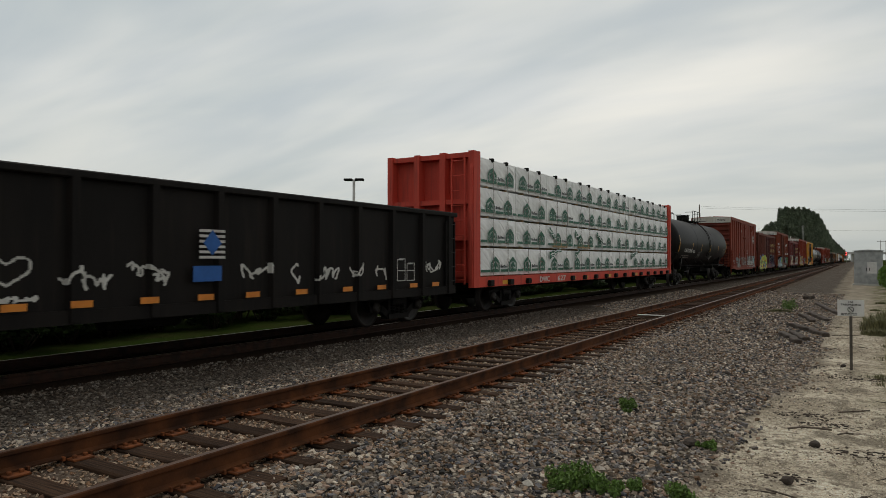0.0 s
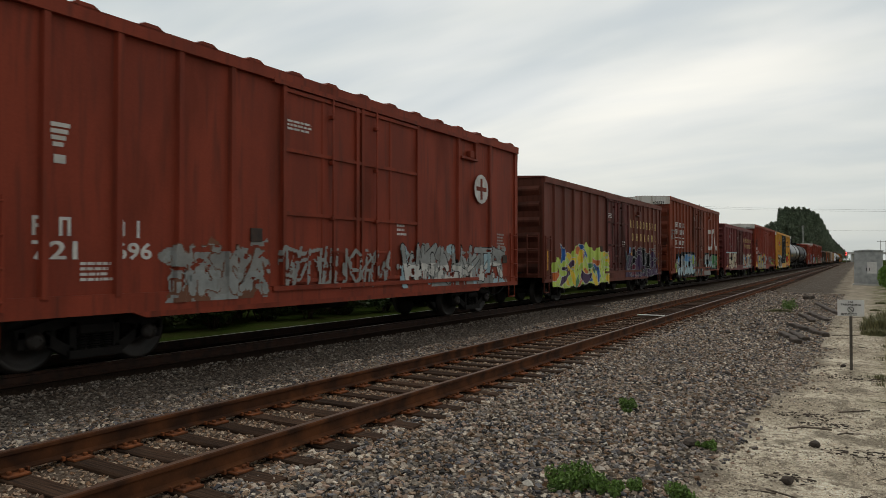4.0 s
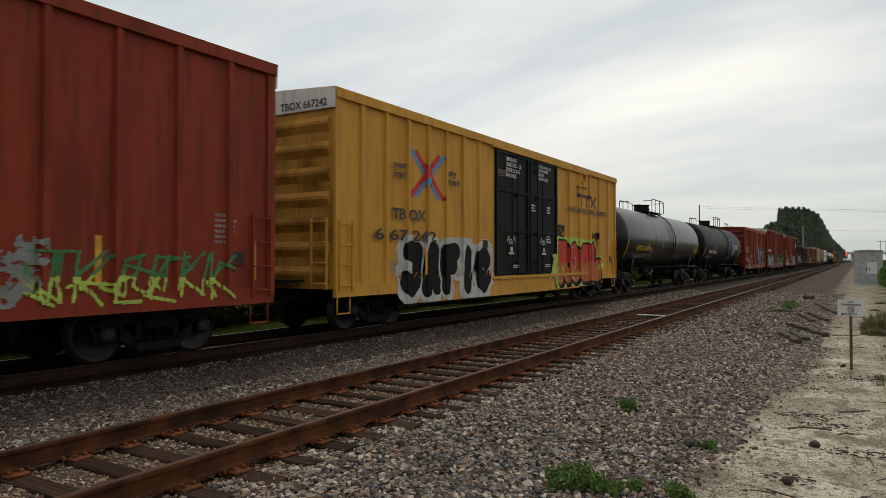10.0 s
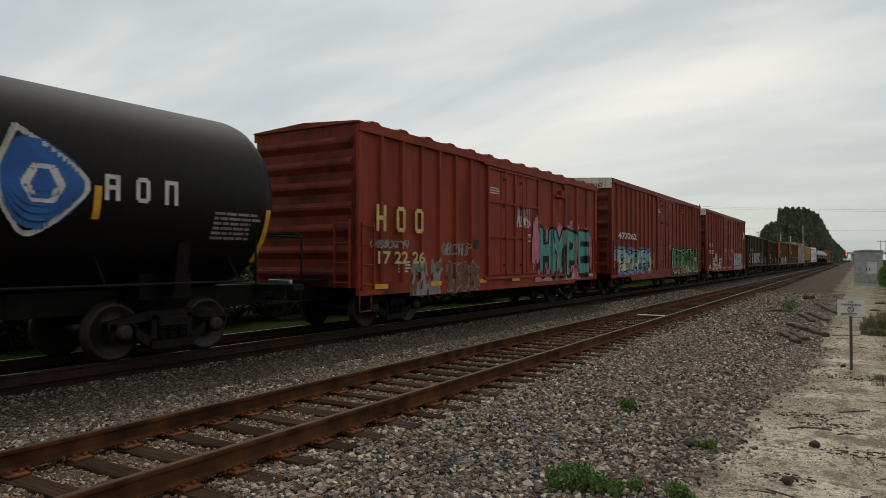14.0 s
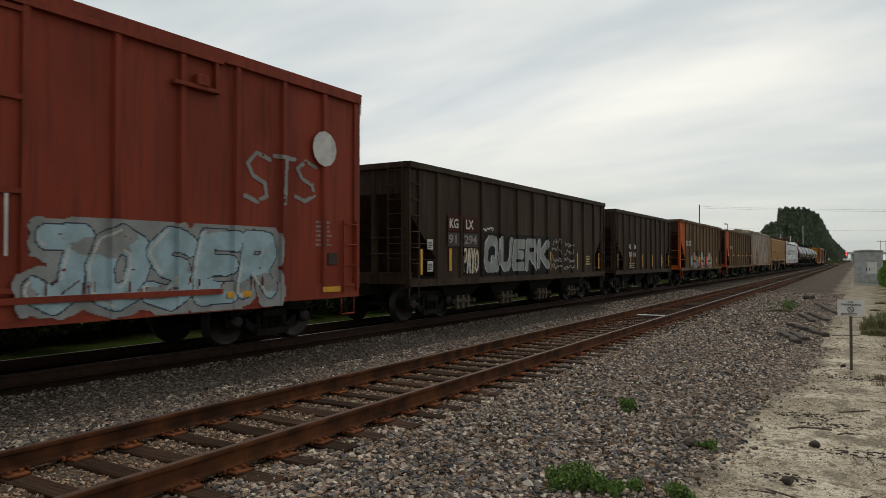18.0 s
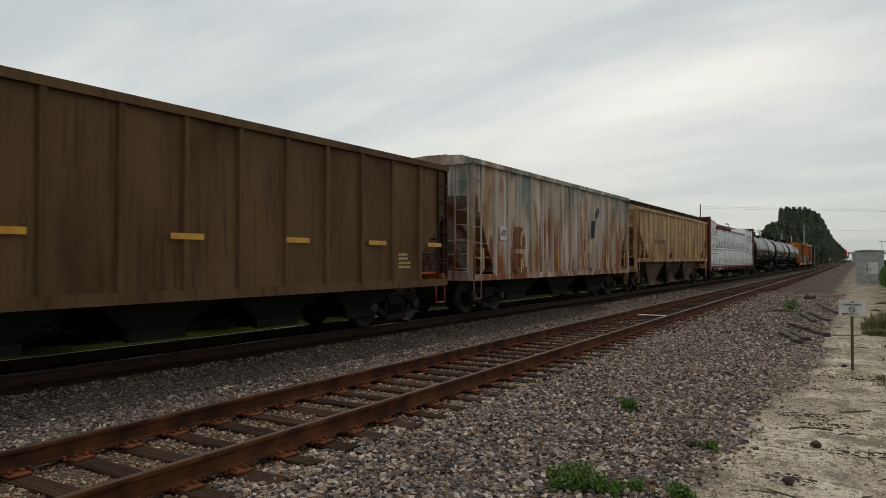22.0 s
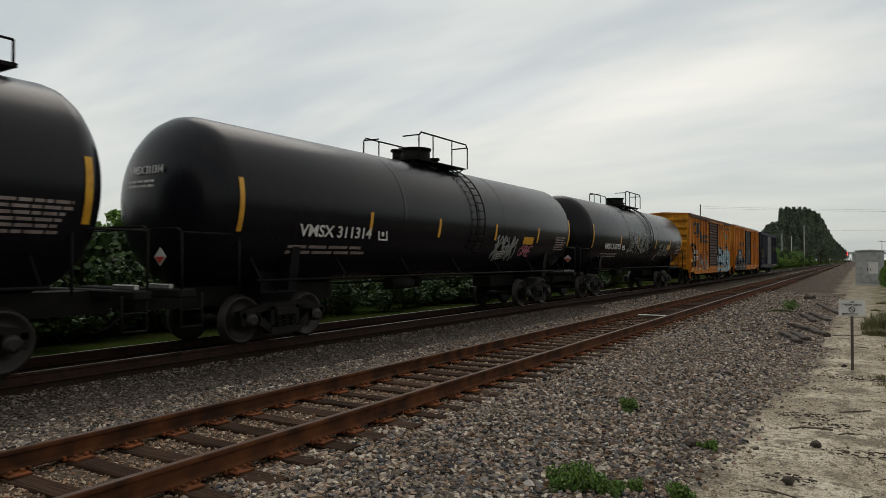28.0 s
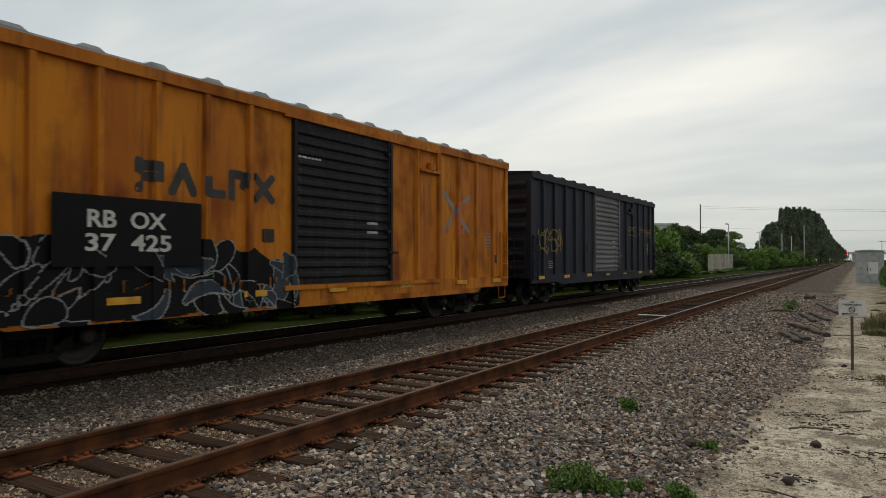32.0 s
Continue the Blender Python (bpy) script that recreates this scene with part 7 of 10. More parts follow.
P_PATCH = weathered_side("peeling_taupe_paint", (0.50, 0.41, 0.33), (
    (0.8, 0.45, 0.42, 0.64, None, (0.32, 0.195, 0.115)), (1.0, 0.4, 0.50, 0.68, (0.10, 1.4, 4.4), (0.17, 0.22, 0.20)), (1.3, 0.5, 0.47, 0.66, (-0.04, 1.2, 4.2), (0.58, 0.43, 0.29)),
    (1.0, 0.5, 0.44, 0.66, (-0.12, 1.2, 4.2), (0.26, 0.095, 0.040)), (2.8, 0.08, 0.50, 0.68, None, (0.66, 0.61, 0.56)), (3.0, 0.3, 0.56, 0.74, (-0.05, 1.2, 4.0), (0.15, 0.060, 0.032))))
P_TAN = weathered_side("rust_stained_tan_paint", (0.54, 0.365, 0.20), (
    (0.7, 0.6, 0.44, 0.68, None, (0.40, 0.25, 0.12)), (1.4, 0.4, 0.46, 0.64, (-0.05, 1.6, 4.2), (0.60, 0.45, 0.28)), (1.1, 0.5, 0.45, 0.66, (-0.07, 1.6, 4.2), (0.29, 0.125, 0.048)),
    (2.8, 0.12, 0.54, 0.72, None, (0.33, 0.17, 0.075)), (3.2, 0.4, 0.60, 0.76, None, (0.17, 0.085, 0.045))))
P_TAUPE_POST = paint("worn_taupe_post_paint", (0.50, 0.45, 0.41), (0.30, 0.22, 0.17), scale=1.5, stretch=(1, 1, 0.3), streak=(0.24, 0.12, 0.07))
# darker tan for the bays below the body
P_TAN_LOW = paint("dark_tan_paint", (0.13, 0.085, 0.048), (0.06, 0.04, 0.024), scale=1.2, rust=(0.035, 0.026, 0.02), rust_at=(0.50, 0.64), rust_scale=0.9, streak=(0.11, 0.07, 0.04))
P_GRATING = paint("grey_walkway_grating", (0.16, 0.145, 0.125), (0.10, 0.088, 0.075))
P_RUSTED = paint("brown_rust_patch", (0.24, 0.085, 0.034), (0.17, 0.06, 0.027), scale=3.0, stretch=(1, 1, 0.4), streak=(0.30, 0.15, 0.08))


def hopper(a, b, high, label, body, end_mat=None, covered=False, posts=10, slope=1.7, z0=1.05, bays=4, seed=1, w=1.50, post=0.07, tape_rows=True, trap=None, walks=True, post_mat=None, cut=1.35, flat_tape=False):
    """A hopper car with sloping ends; covered: with a roof and hatches."""
    car = thing("covered_hopper_car" if covered else "hopper_car", label, "hopper car", "cars of the freight train")
    TRAIN.append((car, (a + b) / 2))
    L = b - a
    half = L / 2
    end_mat = end_mat or body
    trap = trap or M_UNDER
    inner_mat = P_SLOPE if end_mat is not body else body
    y1 = half - 0.05
    # sides
    for s in (-1, 1):
        bm = bmesh.new()
        low = [(-y1 + cut, z0), (y1 - cut, z0), (y1, high - 0.62 - 0.1 * cut), (y1, high), (-y1, high), (-y1, high - 0.62 - 0.1 * cut)]
        if not covered:
            low = [(-y1 + 1.25, z0), (y1 - 1.25, z0), (y1 - 1.25, z0 + 0.6), (y1, high - 1.2), (y1, high), (-y1, high), (-y1, high - 1.2), (-y1 + 1.25, z0 + 0.6)]
        extrude(bm, low, "x", min(s * w, s * (w - 0.03)), max(s * w, s * (w - 0.03)))
        part("side_wall", bm, body, car)
    # slope sheets at the ends
    for s in (-1, 1):
        bm = bmesh.new()
        ya, yb = s * y1, s * (y1 - slope)
        za = high - (1.0 if covered else 0.75)
        vs = [bm.verts.new(p) for p in ((-w + 0.03, ya, za), (w - 0.03, ya, za), (w - 0.03, yb, z0 + 0.1), (-w + 0.03, yb, z0 + 0.1),
                                        (-w + 0.03, ya - s * 0.05, za), (w - 0.03, ya - s * 0.05, za), (w - 0.03, yb - s * 0.05, z0 + 0.1), (-w + 0.03, yb - s * 0.05, z0 + 0.1))]
        for q in ((0, 1, 2, 3), (7, 6, 5, 4), (0, 4, 5, 1), (1, 5, 6, 2), (2, 6, 7, 3), (3, 7, 4, 0)):
            bm.faces.new([vs[i] for i in q])
        box(bm, -w + 0.03, w - 0.03, min(ya, ya - s * 0.06), max(ya, ya - s * 0.06), za, high)
        part("slope_sheet", bm, inner_mat, car)
        for x in (-w + 0.06, -0.45, 0.45, w - 0.06):
            bm = bmesh.new()
            box(bm, x - 0.06, x + 0.06, min(ya + s * 0.02, ya - s * 0.12), max(ya + s * 0.02, ya - s * 0.12), 1.0, high)
            part("end_post", bm, end_mat if s < 0 else inner_mat, car)
        bm = bmesh.new()
        box(bm, -w, w, min(ya + s * 0.03, ya - s * 0.15), max(ya + s * 0.03, ya - s * 0.15), 1.0, 1.25)
        bevel_box(bm, -1.2, 1.2, min(ya + s * 0.02, ya - s * 0.7), max(ya + s * 0.02, ya - s * 0.7), 1.22, 1.27, 0.01)
        part("end_sill", bm, end_mat, car)
        bm = bmesh.new()
        for z in (1.75, 2.15):
            pipe(bm, [(w - 0.05, ya + s * 0.05, z), (0.4, ya + s * 0.05, z)], 0.018, 6)
        pipe(bm, [(w - 0.02, ya, z0 + 0.95), (w - 0.02, ya - s * 1.25, z0 + 0.95)], 0.018, 6)
        pipe(bm, [(w - 0.02, ya, z0 + 0.55), (w - 0.02, ya - s * 1.25, z0 + 0.55)], 0.018, 6)
        part("grab_iron", bm, end_mat if s < 0 else inner_mat, car)
        if s > 0 or end_mat is body:
            bm = ladder_mesh(z0 - 0.05, high - 0.05, 8)
            part("ladder", bm, body if end_mat is body else inner_mat, car, at=pose(w + 0.01, ya if s < 0 else ya - 0.42, 0))
        bm = ladder_mesh(z0 + 0.1, high - 0.1, 8)
        part("end_ladder", bm, inner_mat, car, at=(pose(w - 0.55, ya - 0.05, 0, 0, 0, -90) if s < 0 else pose(-w + 0.55, ya + 0.05, 0, 0, 0, 90)))
        bm = bmesh.new()
        pipe(bm, [(w, ya - s * 0.05, z0), (w, ya - s * 0.05, 0.5), (w, ya - s * 0.47, 0.5), (w, ya - s * 0.47, z0)], 0.018, 6)
        part("stirrup_step", bm, end_mat, car)
    # corner panels in the end colour
    if end_mat is not body:
        for s in (-1,):
            bm = bmesh.new()
            ya = s * y1
            pts = [(ya, high - 0.12), (ya - s * 1.25, high - 0.12), (ya - s * 1.25, z0 + 0.7), (ya, high - 1.15)]
            extrude(bm, pts, "x", w + 0.002, w + 0.008)
            part("corner_panel", bm, end_mat, car, "orange corner panel")
    # posts, chord, sill
    pm = bmesh.new()
    extrude(pm, [(w - 0.01, -0.07), (w + post, -0.045), (w + post, 0.045), (w - 0.01, 0.07)], "z", z0, high - 0.08)
    pm = mesh_of("side_post", pm, post_mat or body)
    ys = [-(y1 - 1.3) + 2 * (y1 - 1.3) * i / (posts - 1) for i in range(posts)]
    for y in ys:
        part("side_post", pm, None, car, at=pose(0, y, 0))
    bm = bmesh.new()
    for s in (-1, 1):
        box(bm, s * w - 0.09, s * w + 0.09, -y1 - 0.03, y1 + 0.03, high - 0.12, high + 0.02)
    for s in (-1, 1):
        box(bm, -w, w, s * y1 - 0.07, s * y1 + 0.07, high - 0.12, high + 0.02)
    part("top_chord", bm, body, car)
    bm = bmesh.new()
    for s in (-1, 1):
        box(bm, s * w - 0.07, s * w + 0.06, -y1, y1, z0 - 0.12, z0 + 0.06)
    part("side_sill", bm, body, car)
    if covered:
        bm = bmesh.new()
        extrude(bm, [(-w - 0.03, high), (w + 0.03, high), (w * 0.75, high + 0.16), (0, high + 0.22), (-w * 0.75, high + 0.16)], "y", -y1, y1)
        part("roof", bm, body, car)
        bm = bmesh.new()
        box(bm, -0.3, 0.3, -y1 + 0.5, y1 - 0.5, high + 0.215, high + 0.30)
        part("hatch_cover", bm, body, car)
        for x in (-1.1, 1.1) if walks else ():
            bm = bmesh.new()
            box(bm, x - 0.22, x + 0.22, -y1 - 0.1, y1 + 0.1, high + 0.30, high + 0.325)
            for k in range(14):
                y = -y1 + 2 * y1 * (k + 0.5) / 14
                box(bm, x - 0.2, x + 0.2, y - 0.012, y + 0.012, high + 0.08, high + 0.30)
            part("running_board", bm, P_GRATING, car)
    # bays with gates
    inner = 2 * (y1 - slope) / bays
    for k in range(bays):
        c = -(y1 - slope) + inner * (k + 0.5)
        bm = bmesh.new()
        h0, h1 = inner * 0.5, inner * 0.16
        vs = [bm.verts.new(p) for p in ((-1.3, c - h0, z0), (1.3, c - h0, z0), (1.3, c + h0, z0), (-1.3, c + h0, z0), (-0.75, c - h1, 0.42), (1.05, c - h1, 0.42), (1.05, c + h1, 0.42), (-0.75, c + h1, 0.42))]
        for q in ((0, 1, 5, 4), (1, 2, 6, 5), (2, 3, 7, 6), (3, 0, 4, 7), (4, 5, 6, 7)):
            bm.faces.new([vs[i] for i in q])
        for x in (0.55, 1.0):
            box(bm, x, x + 0.12, c - h1 - 0.12, c + h1 + 0.12, 0.30, 0.46)
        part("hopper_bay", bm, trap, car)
    bm = bmesh.new()
    box(bm, -0.3, 0.3, -half - 0.25, half + 0.25, 0.72, 1.02)
    part("centre_sill", bm, M_UNDER, car)
    running_gear(car, half + 0.3, half - 1.75)

    def surface(y, z):
        r = w + 0.03
        for p in ys:
            if abs(y - p) < 0.085:
                return w + post
        if z > high - 0.13 or z < z0 + 0.07:
            r = w + 0.09
        return r if abs(y) < half else w + 0.01

    if tape_rows:
        for f in (0.04, 0.22, 0.42, 0.6, 0.78, 0.95):
            y = -half + f * L
            if flat_tape:
                slab("reflector", car, M_YELLOW, y - 0.32, y + 0.32, z0 + 0.88, z0 + 0.98, w + post + 0.004)
                continue
            slab("reflector", car, M_YELLOW, y - 0.05, y + 0.05, z0 + 0.18, z0 + 0.82, max(surface(y - 0.06, 2), surface(y + 0.06, 2)) + 0.004)
    small_print(car, half - 2.2, z0 + 0.35, 0.5, 0.4, 4, w + 0.006, M_YELLOW_INK, seed)
    return car, -half, surface, w


P_RED_PATCH = paint("dark_red_patch_paint", (0.075, 0.016, 0.012), (0.045, 0.016, 0.012), streak=(0.035, 0.018, 0.013), spec=0.1)
P_GATE = paint("dusty_gate_paint", (0.11, 0.088, 0.068), (0.06, 0.047, 0.037), streak=(0.035, 0.028, 0.022), spec=0.1)


def gate_bays(car, long, bays, slope=1.7):
    """Discharge gates under the bays: frame, two arms and a shaft with capstan heads."""
    reach = long / 2 - 0.05 - slope
    inner = 2 * reach / bays
    for k in range(bays):
        c = -reach + inner * (k + 0.5)
        bm = bmesh.new()
        bevel_box(bm, 1.10, 1.24, c - 0.42, c + 0.42, 0.36, 0.50, 0.02)
        bevel_box(bm, 1.10, 1.20, c - 0.36, c + 0.36, 0.22, 0.30, 0.015)
        gate = part("outlet_gate", bm, P_GATE, car, "dusty pale-brown discharge gate")
        for y in (-0.30, 0.0, 0.30):
            bm = bmesh.new()
            extrude(bm, [(c + y - 0.07, 0.24), (c + y + 0.07, 0.24), (c + y + 0.05, 0.60), (c + y - 0.05, 0.60)], "x", 1.20, 1.27)
            part("gate_arm", bm, P_GATE, gate)
        bm = bmesh.new()
        tube(bm, (1.30, c - 0.48, 0.43), (1.30, c + 0.48, 0.43), 0.028, 8)
        for y in (-0.48, 0.48):
            tube(bm, (1.30, c + y - 0.05, 0.43), (1.30, c + y + 0.05, 0.43), 0.075, 8)
        part("gate_shaft", bm, P_GATE, gate)


def build_hoppers():
    car, s, f, w = hopper(273.29, 288.13, 3.98, "sooty-black open hopper car with grey and white graffiti", P_COAL, posts=11, seed=1)
    face = w + 0.034
    for a_, b_ in ((1.86, 2.52), (2.72, 3.52)):
        slab("paint_patch", car, P_RED_PATCH, s + a_, s + b_, 2.36, 2.80, face, 0.003, "dark red patch behind the letters")
        slab("paint_patch", car, M_BLACK_INK, s + a_, s + b_, 1.96, 2.33, face, 0.003, "black patch behind the number")
    words_on(car, "KG", s + 1.95, 2.45, 0.26, face + 0.006, M_WHITE_INK, 0.46)
    words_on(car, "LX", s + 2.84, 2.45, 0.26, face + 0.006, M_WHITE_INK, 0.42)
    words_on(car, "91", s + 1.90, 2.03, 0.25, face + 0.006, M_GREY_INK, 0.42)
    words_on(car, "294", s + 2.74, 2.03, 0.25, face + 0.006, M_GREY_INK, 0.72)
    slab("tape_strip", car, M_YELLOW, s + 1.93, s + 2.05, 1.30, 1.90, face + 0.006)
    for z_ in (1.30, 1.86):
        slab("card_board", car, M_WHITE_INK, s + 0.86, s + 1.12, z_, z_ + 0.26, face)
        small_print(car, s + 0.89, z_ + 0.04, 0.2, 0.18, 4, face + 0.006, M_BLACK_INK, 7)
    graffiti(car, f, s + 2.62, s + 3.62, 1.18, 1.96, (S_CREAM, S_WHITE, S_BLACK), 4, 301, 0.05, word="PAYO", outline=0.02, worn=0.3, lean=0.05)
    graffiti(car, f, s + 3.72, s + 8.9, 1.12, 2.42, (S_SILVER, S_SILVER, S_BLACK), 5, 302, 0.115, cloud=S_BLACK, shine=S_WHITE, word="QUERK", outline=0.05, worn=0.3, lean=0.1)
    scrawl(car, f, s + 3.8, s + 4.6, 2.42, 2.62, S_WHITE, 5, 320)
    gate_bays(car, 288.13 - 273.29, 4)
    for k in range(4):
        scrawl(car, f, s + 9.0, s + 9.9, 1.2 + 0.3 * k, 1.5 + 0.3 * k, S_SILVER, 4, 303 + k)
        scrawl(car, f, s + 10.2, s + 11.2, 1.2 + 0.28 * k, 1.45 + 0.28 * k, S_SILVER, 4, 313 + k)
    car, s, f, w = hopper(289.6, 300.0, 3.85, "short black open hopper car", P_COAL, posts=9, bays=3, seed=2)
    words_on(car, "RR", s + 2.0, 2.1, 0.22, w + 0.075, M_WHITE_INK)
    words_on(car, "SX", s + 2.85, 2.1, 0.22, w + 0.075, M_WHITE_INK)
    words_on(car, "50 16", s + 2.0, 1.75, 0.22, w + 0.075, M_WHITE_INK, 1.15)
    small_print(car, s + 2.0, 1.2, 1.1, 0.3, 3, w + 0.075, M_GREY_INK, 3)
    car, s, f, w = hopper(302.6, 316.62, 4.05, "grimy grey-brown hopper car with orange ends and round graffiti", P_GREYBROWN, end_mat=P_ORANGE, posts=11, seed=3, tape_rows=False)
    for k, word in enumerate(("CY", "XX")):
        slab("number_panel", car, M_WHITE_INK, s + 1.28 + 0.8 * k, s + 1.86 + 0.8 * k, 2.48, 2.78, w + 0.074)
        words_on(car, word, s + 1.34 + 0.8 * k, 2.52, 0.22, w + 0.08, M_BLACK_INK, 0.46)
    for k, (a_, b_) in enumerate(((2.7, 5.0), (5.1, 7.6), (7.72, 10.26))):
        domes(car, f, s + a_, s + b_, 1.0, 2.2, 311 + k)
    graffiti(car, f, s + 4.4, s + 5.5, 1.75, 2.25, (S_BLACK, S_BLACK, S_BLACK), 3, 315, 0.08, outline=0.0, worn=1.0)
    car, s, f, w = hopper(319.2, 333.38, 4.05, "grimy grey-brown hopper car with orange ends", P_GREYBROWN, end_mat=P_ORANGE, posts=11, seed=4, flat_tape=True)
    for k, word in enumerate(("CY", "X")):
        slab("number_panel", car, M_GREY_INK, s + 1.30 + 0.8 * k, s + 1.78 + 0.8 * k, 2.50, 2.76, w + 0.074)
        words_on(car, word, s + 1.36 + 0.8 * k, 2.53, 0.20, w + 0.08, M_WHITE_INK, 0.36 - 0.14 * k)
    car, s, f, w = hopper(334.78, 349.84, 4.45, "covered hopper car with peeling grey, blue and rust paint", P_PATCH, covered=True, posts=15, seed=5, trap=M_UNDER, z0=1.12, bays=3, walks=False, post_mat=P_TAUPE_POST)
    for z_ in (1.1, 1.95):
        blotches(car, f, s + 2.5, s + 3.5, z_, z_ + 0.72, [P_RUSTED], (0.25,), 329, 0.3, 0.4, fade=0.1, label="square rust patch", lift=0.010)
    slab("number_panel", car, M_WHITE_INK, s + 1.66, s + 2.14, 2.2, 2.62, w + 0.034, label="pale number panel")
    words_on(car, "AEX", s + 1.72, 2.34, 0.15, w + 0.04, M_BLACK_INK, 0.34)
    strokes(car, f, [[(s + 10.0, 2.6), (s + 10.1, 3.15), (s + 10.7, 3.6)]], 0.30, S_SLATE, "graffiti", "dark faded spray shape", cell=0.03, worn=0.9)
    blotches(car, f, s + 9.0, s + 10.0, 1.15, 2.2, [S_BLACK, S_SLATE], (0.46, 0.55), 326, 0.6, 0.8, fade=0.4, lift=0.011)
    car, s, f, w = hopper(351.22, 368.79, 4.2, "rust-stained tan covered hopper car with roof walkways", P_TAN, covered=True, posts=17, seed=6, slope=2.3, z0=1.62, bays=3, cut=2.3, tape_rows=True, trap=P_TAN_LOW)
    bm = bmesh.new()
    extrude(bm, [(s + 6.6, 1.82), (s + 6.83, 2.05), (s + 7.06, 1.82), (s + 6.83, 1.59)], "x", w + 0.076, w + 0.082)
    part("placard", bm, S_BLACK, car, "black diamond placard")
    marks(car, M_GREY_INK, "4451", s + 3.2, 2.85, 0.26, 0.55, w + 0.075)
    words_on(car, "25 90 09", s + 3.1, 2.45, 0.24, w + 0.075, M_BLACK_INK, 2.3)
    small_print(car, s + 13.5, 2.6, 1.4, 0.5, 4, w + 0.075, M_GREY_INK, 5)


build_hoppers()

# ------------------------------------------------------------------ gondola and lumber cars
P_GON = paint("black_gondola_paint", (0.0085, 0.0076, 0.0074), (0.014, 0.0118, 0.0108), streak=(0.019, 0.015, 0.013), spec=0.12)
P_CB_RED = paint("salmon_red_paint", (0.62, 0.082, 0.055), (0.50, 0.065, 0.045), streak=(0.38, 0.06, 0.045))
P_CB_BROWN = paint("brown_bulkhead_paint", (0.15, 0.032, 0.024), (0.11, 0.026, 0.02), streak=(0.08, 0.026, 0.022))
M_WRAP = mat("white_lumber_wrap", (0.93, 0.93, 0.92), (0.87, 0.87, 0.86), scale=2.2, rough=0.4, bump=0.006, fine=5.0, own=0.05)
M_WRAP_GREY = mat("grey_white_lumber_wrap", (0.94, 0.94, 0.95), (0.88, 0.88, 0.89), scale=3.0, rough=0.38, bump=0.01, fine=5.0, own=0.06)


def add_folds(m, size, turn, deep):
    """Long slanting creases in stretched plastic sheet."""
    n, l = m.node_tree.nodes, m.node_tree.links
    bs = n["Principled BSDF"]
    before = bs.inputs["Normal"].links[0].from_socket if bs.inputs["Normal"].links else None
    co, mp, t = n.new("ShaderNodeTexCoord"), n.new("ShaderNodeMapping"), n.new("ShaderNodeTexNoise")
    lean = n.new("ShaderNodeMapping")
    lean.inputs["Rotation"].default_value = (radians(turn), 0, 0)
    mp.inputs["Scale"].default_value = (1.0, 0.35, 1.9)
    info, add = n.new("ShaderNodeObjectInfo"), n.new("ShaderNodeVectorMath")
    l.new(co.outputs["Object"], add.inputs[0])
    l.new(info.outputs["Random"], add.inputs[1])
    l.new(add.outputs[0], lean.inputs[0])
    l.new(lean.outputs[0], mp.inputs[0])
    t.inputs["Scale"].default_value, t.inputs["Detail"].default_value, t.inputs["Distortion"].default_value = size, 2.0, 0.6
    l.new(mp.outputs[0], t.inputs[0])
    a, b = n.new("ShaderNodeMath"), n.new("ShaderNodeMath")
    a.operation, b.operation = "SUBTRACT", "ABSOLUTE"
    a.inputs[1].default_value = 0.5
    l.new(t.outputs[0], a.inputs[0])
    l.new(a.outputs[0], b.inputs[0])
    bump = n.new("ShaderNodeBump")
    bump.inputs["Strength"].default_value, bump.inputs["Distance"].default_value = 0.9, deep
    l.new(b.outputs[0], bump.inputs["Height"])
    if before is not None:
        l.new(before, bump.inputs["Normal"])
    l.new(bump.outputs[0], bs.inputs["Normal"])


add_folds(M_WRAP, 1.5, 34, 0.09)
add_folds(M_WRAP_GREY, 1.6, -40, 0.09)
M_LUMBER = mat("sawn_lumber", (0.44, 0.29, 0.15), (0.33, 0.21, 0.10), scale=6, stretch=(1, 0.2, 6), rough=0.85, bump=0.004)
M_GREEN_PRINT = mat("green_print", (0.018, 0.125, 0.075), (0.016, 0.10, 0.062), scale=4, rough=0.5, bump=0.0)
M_DARK_PRINT = mat("dark_print", (0.03, 0.035, 0.04), (0.05, 0.055, 0.06), scale=4, rough=0.5, bump=0.0)


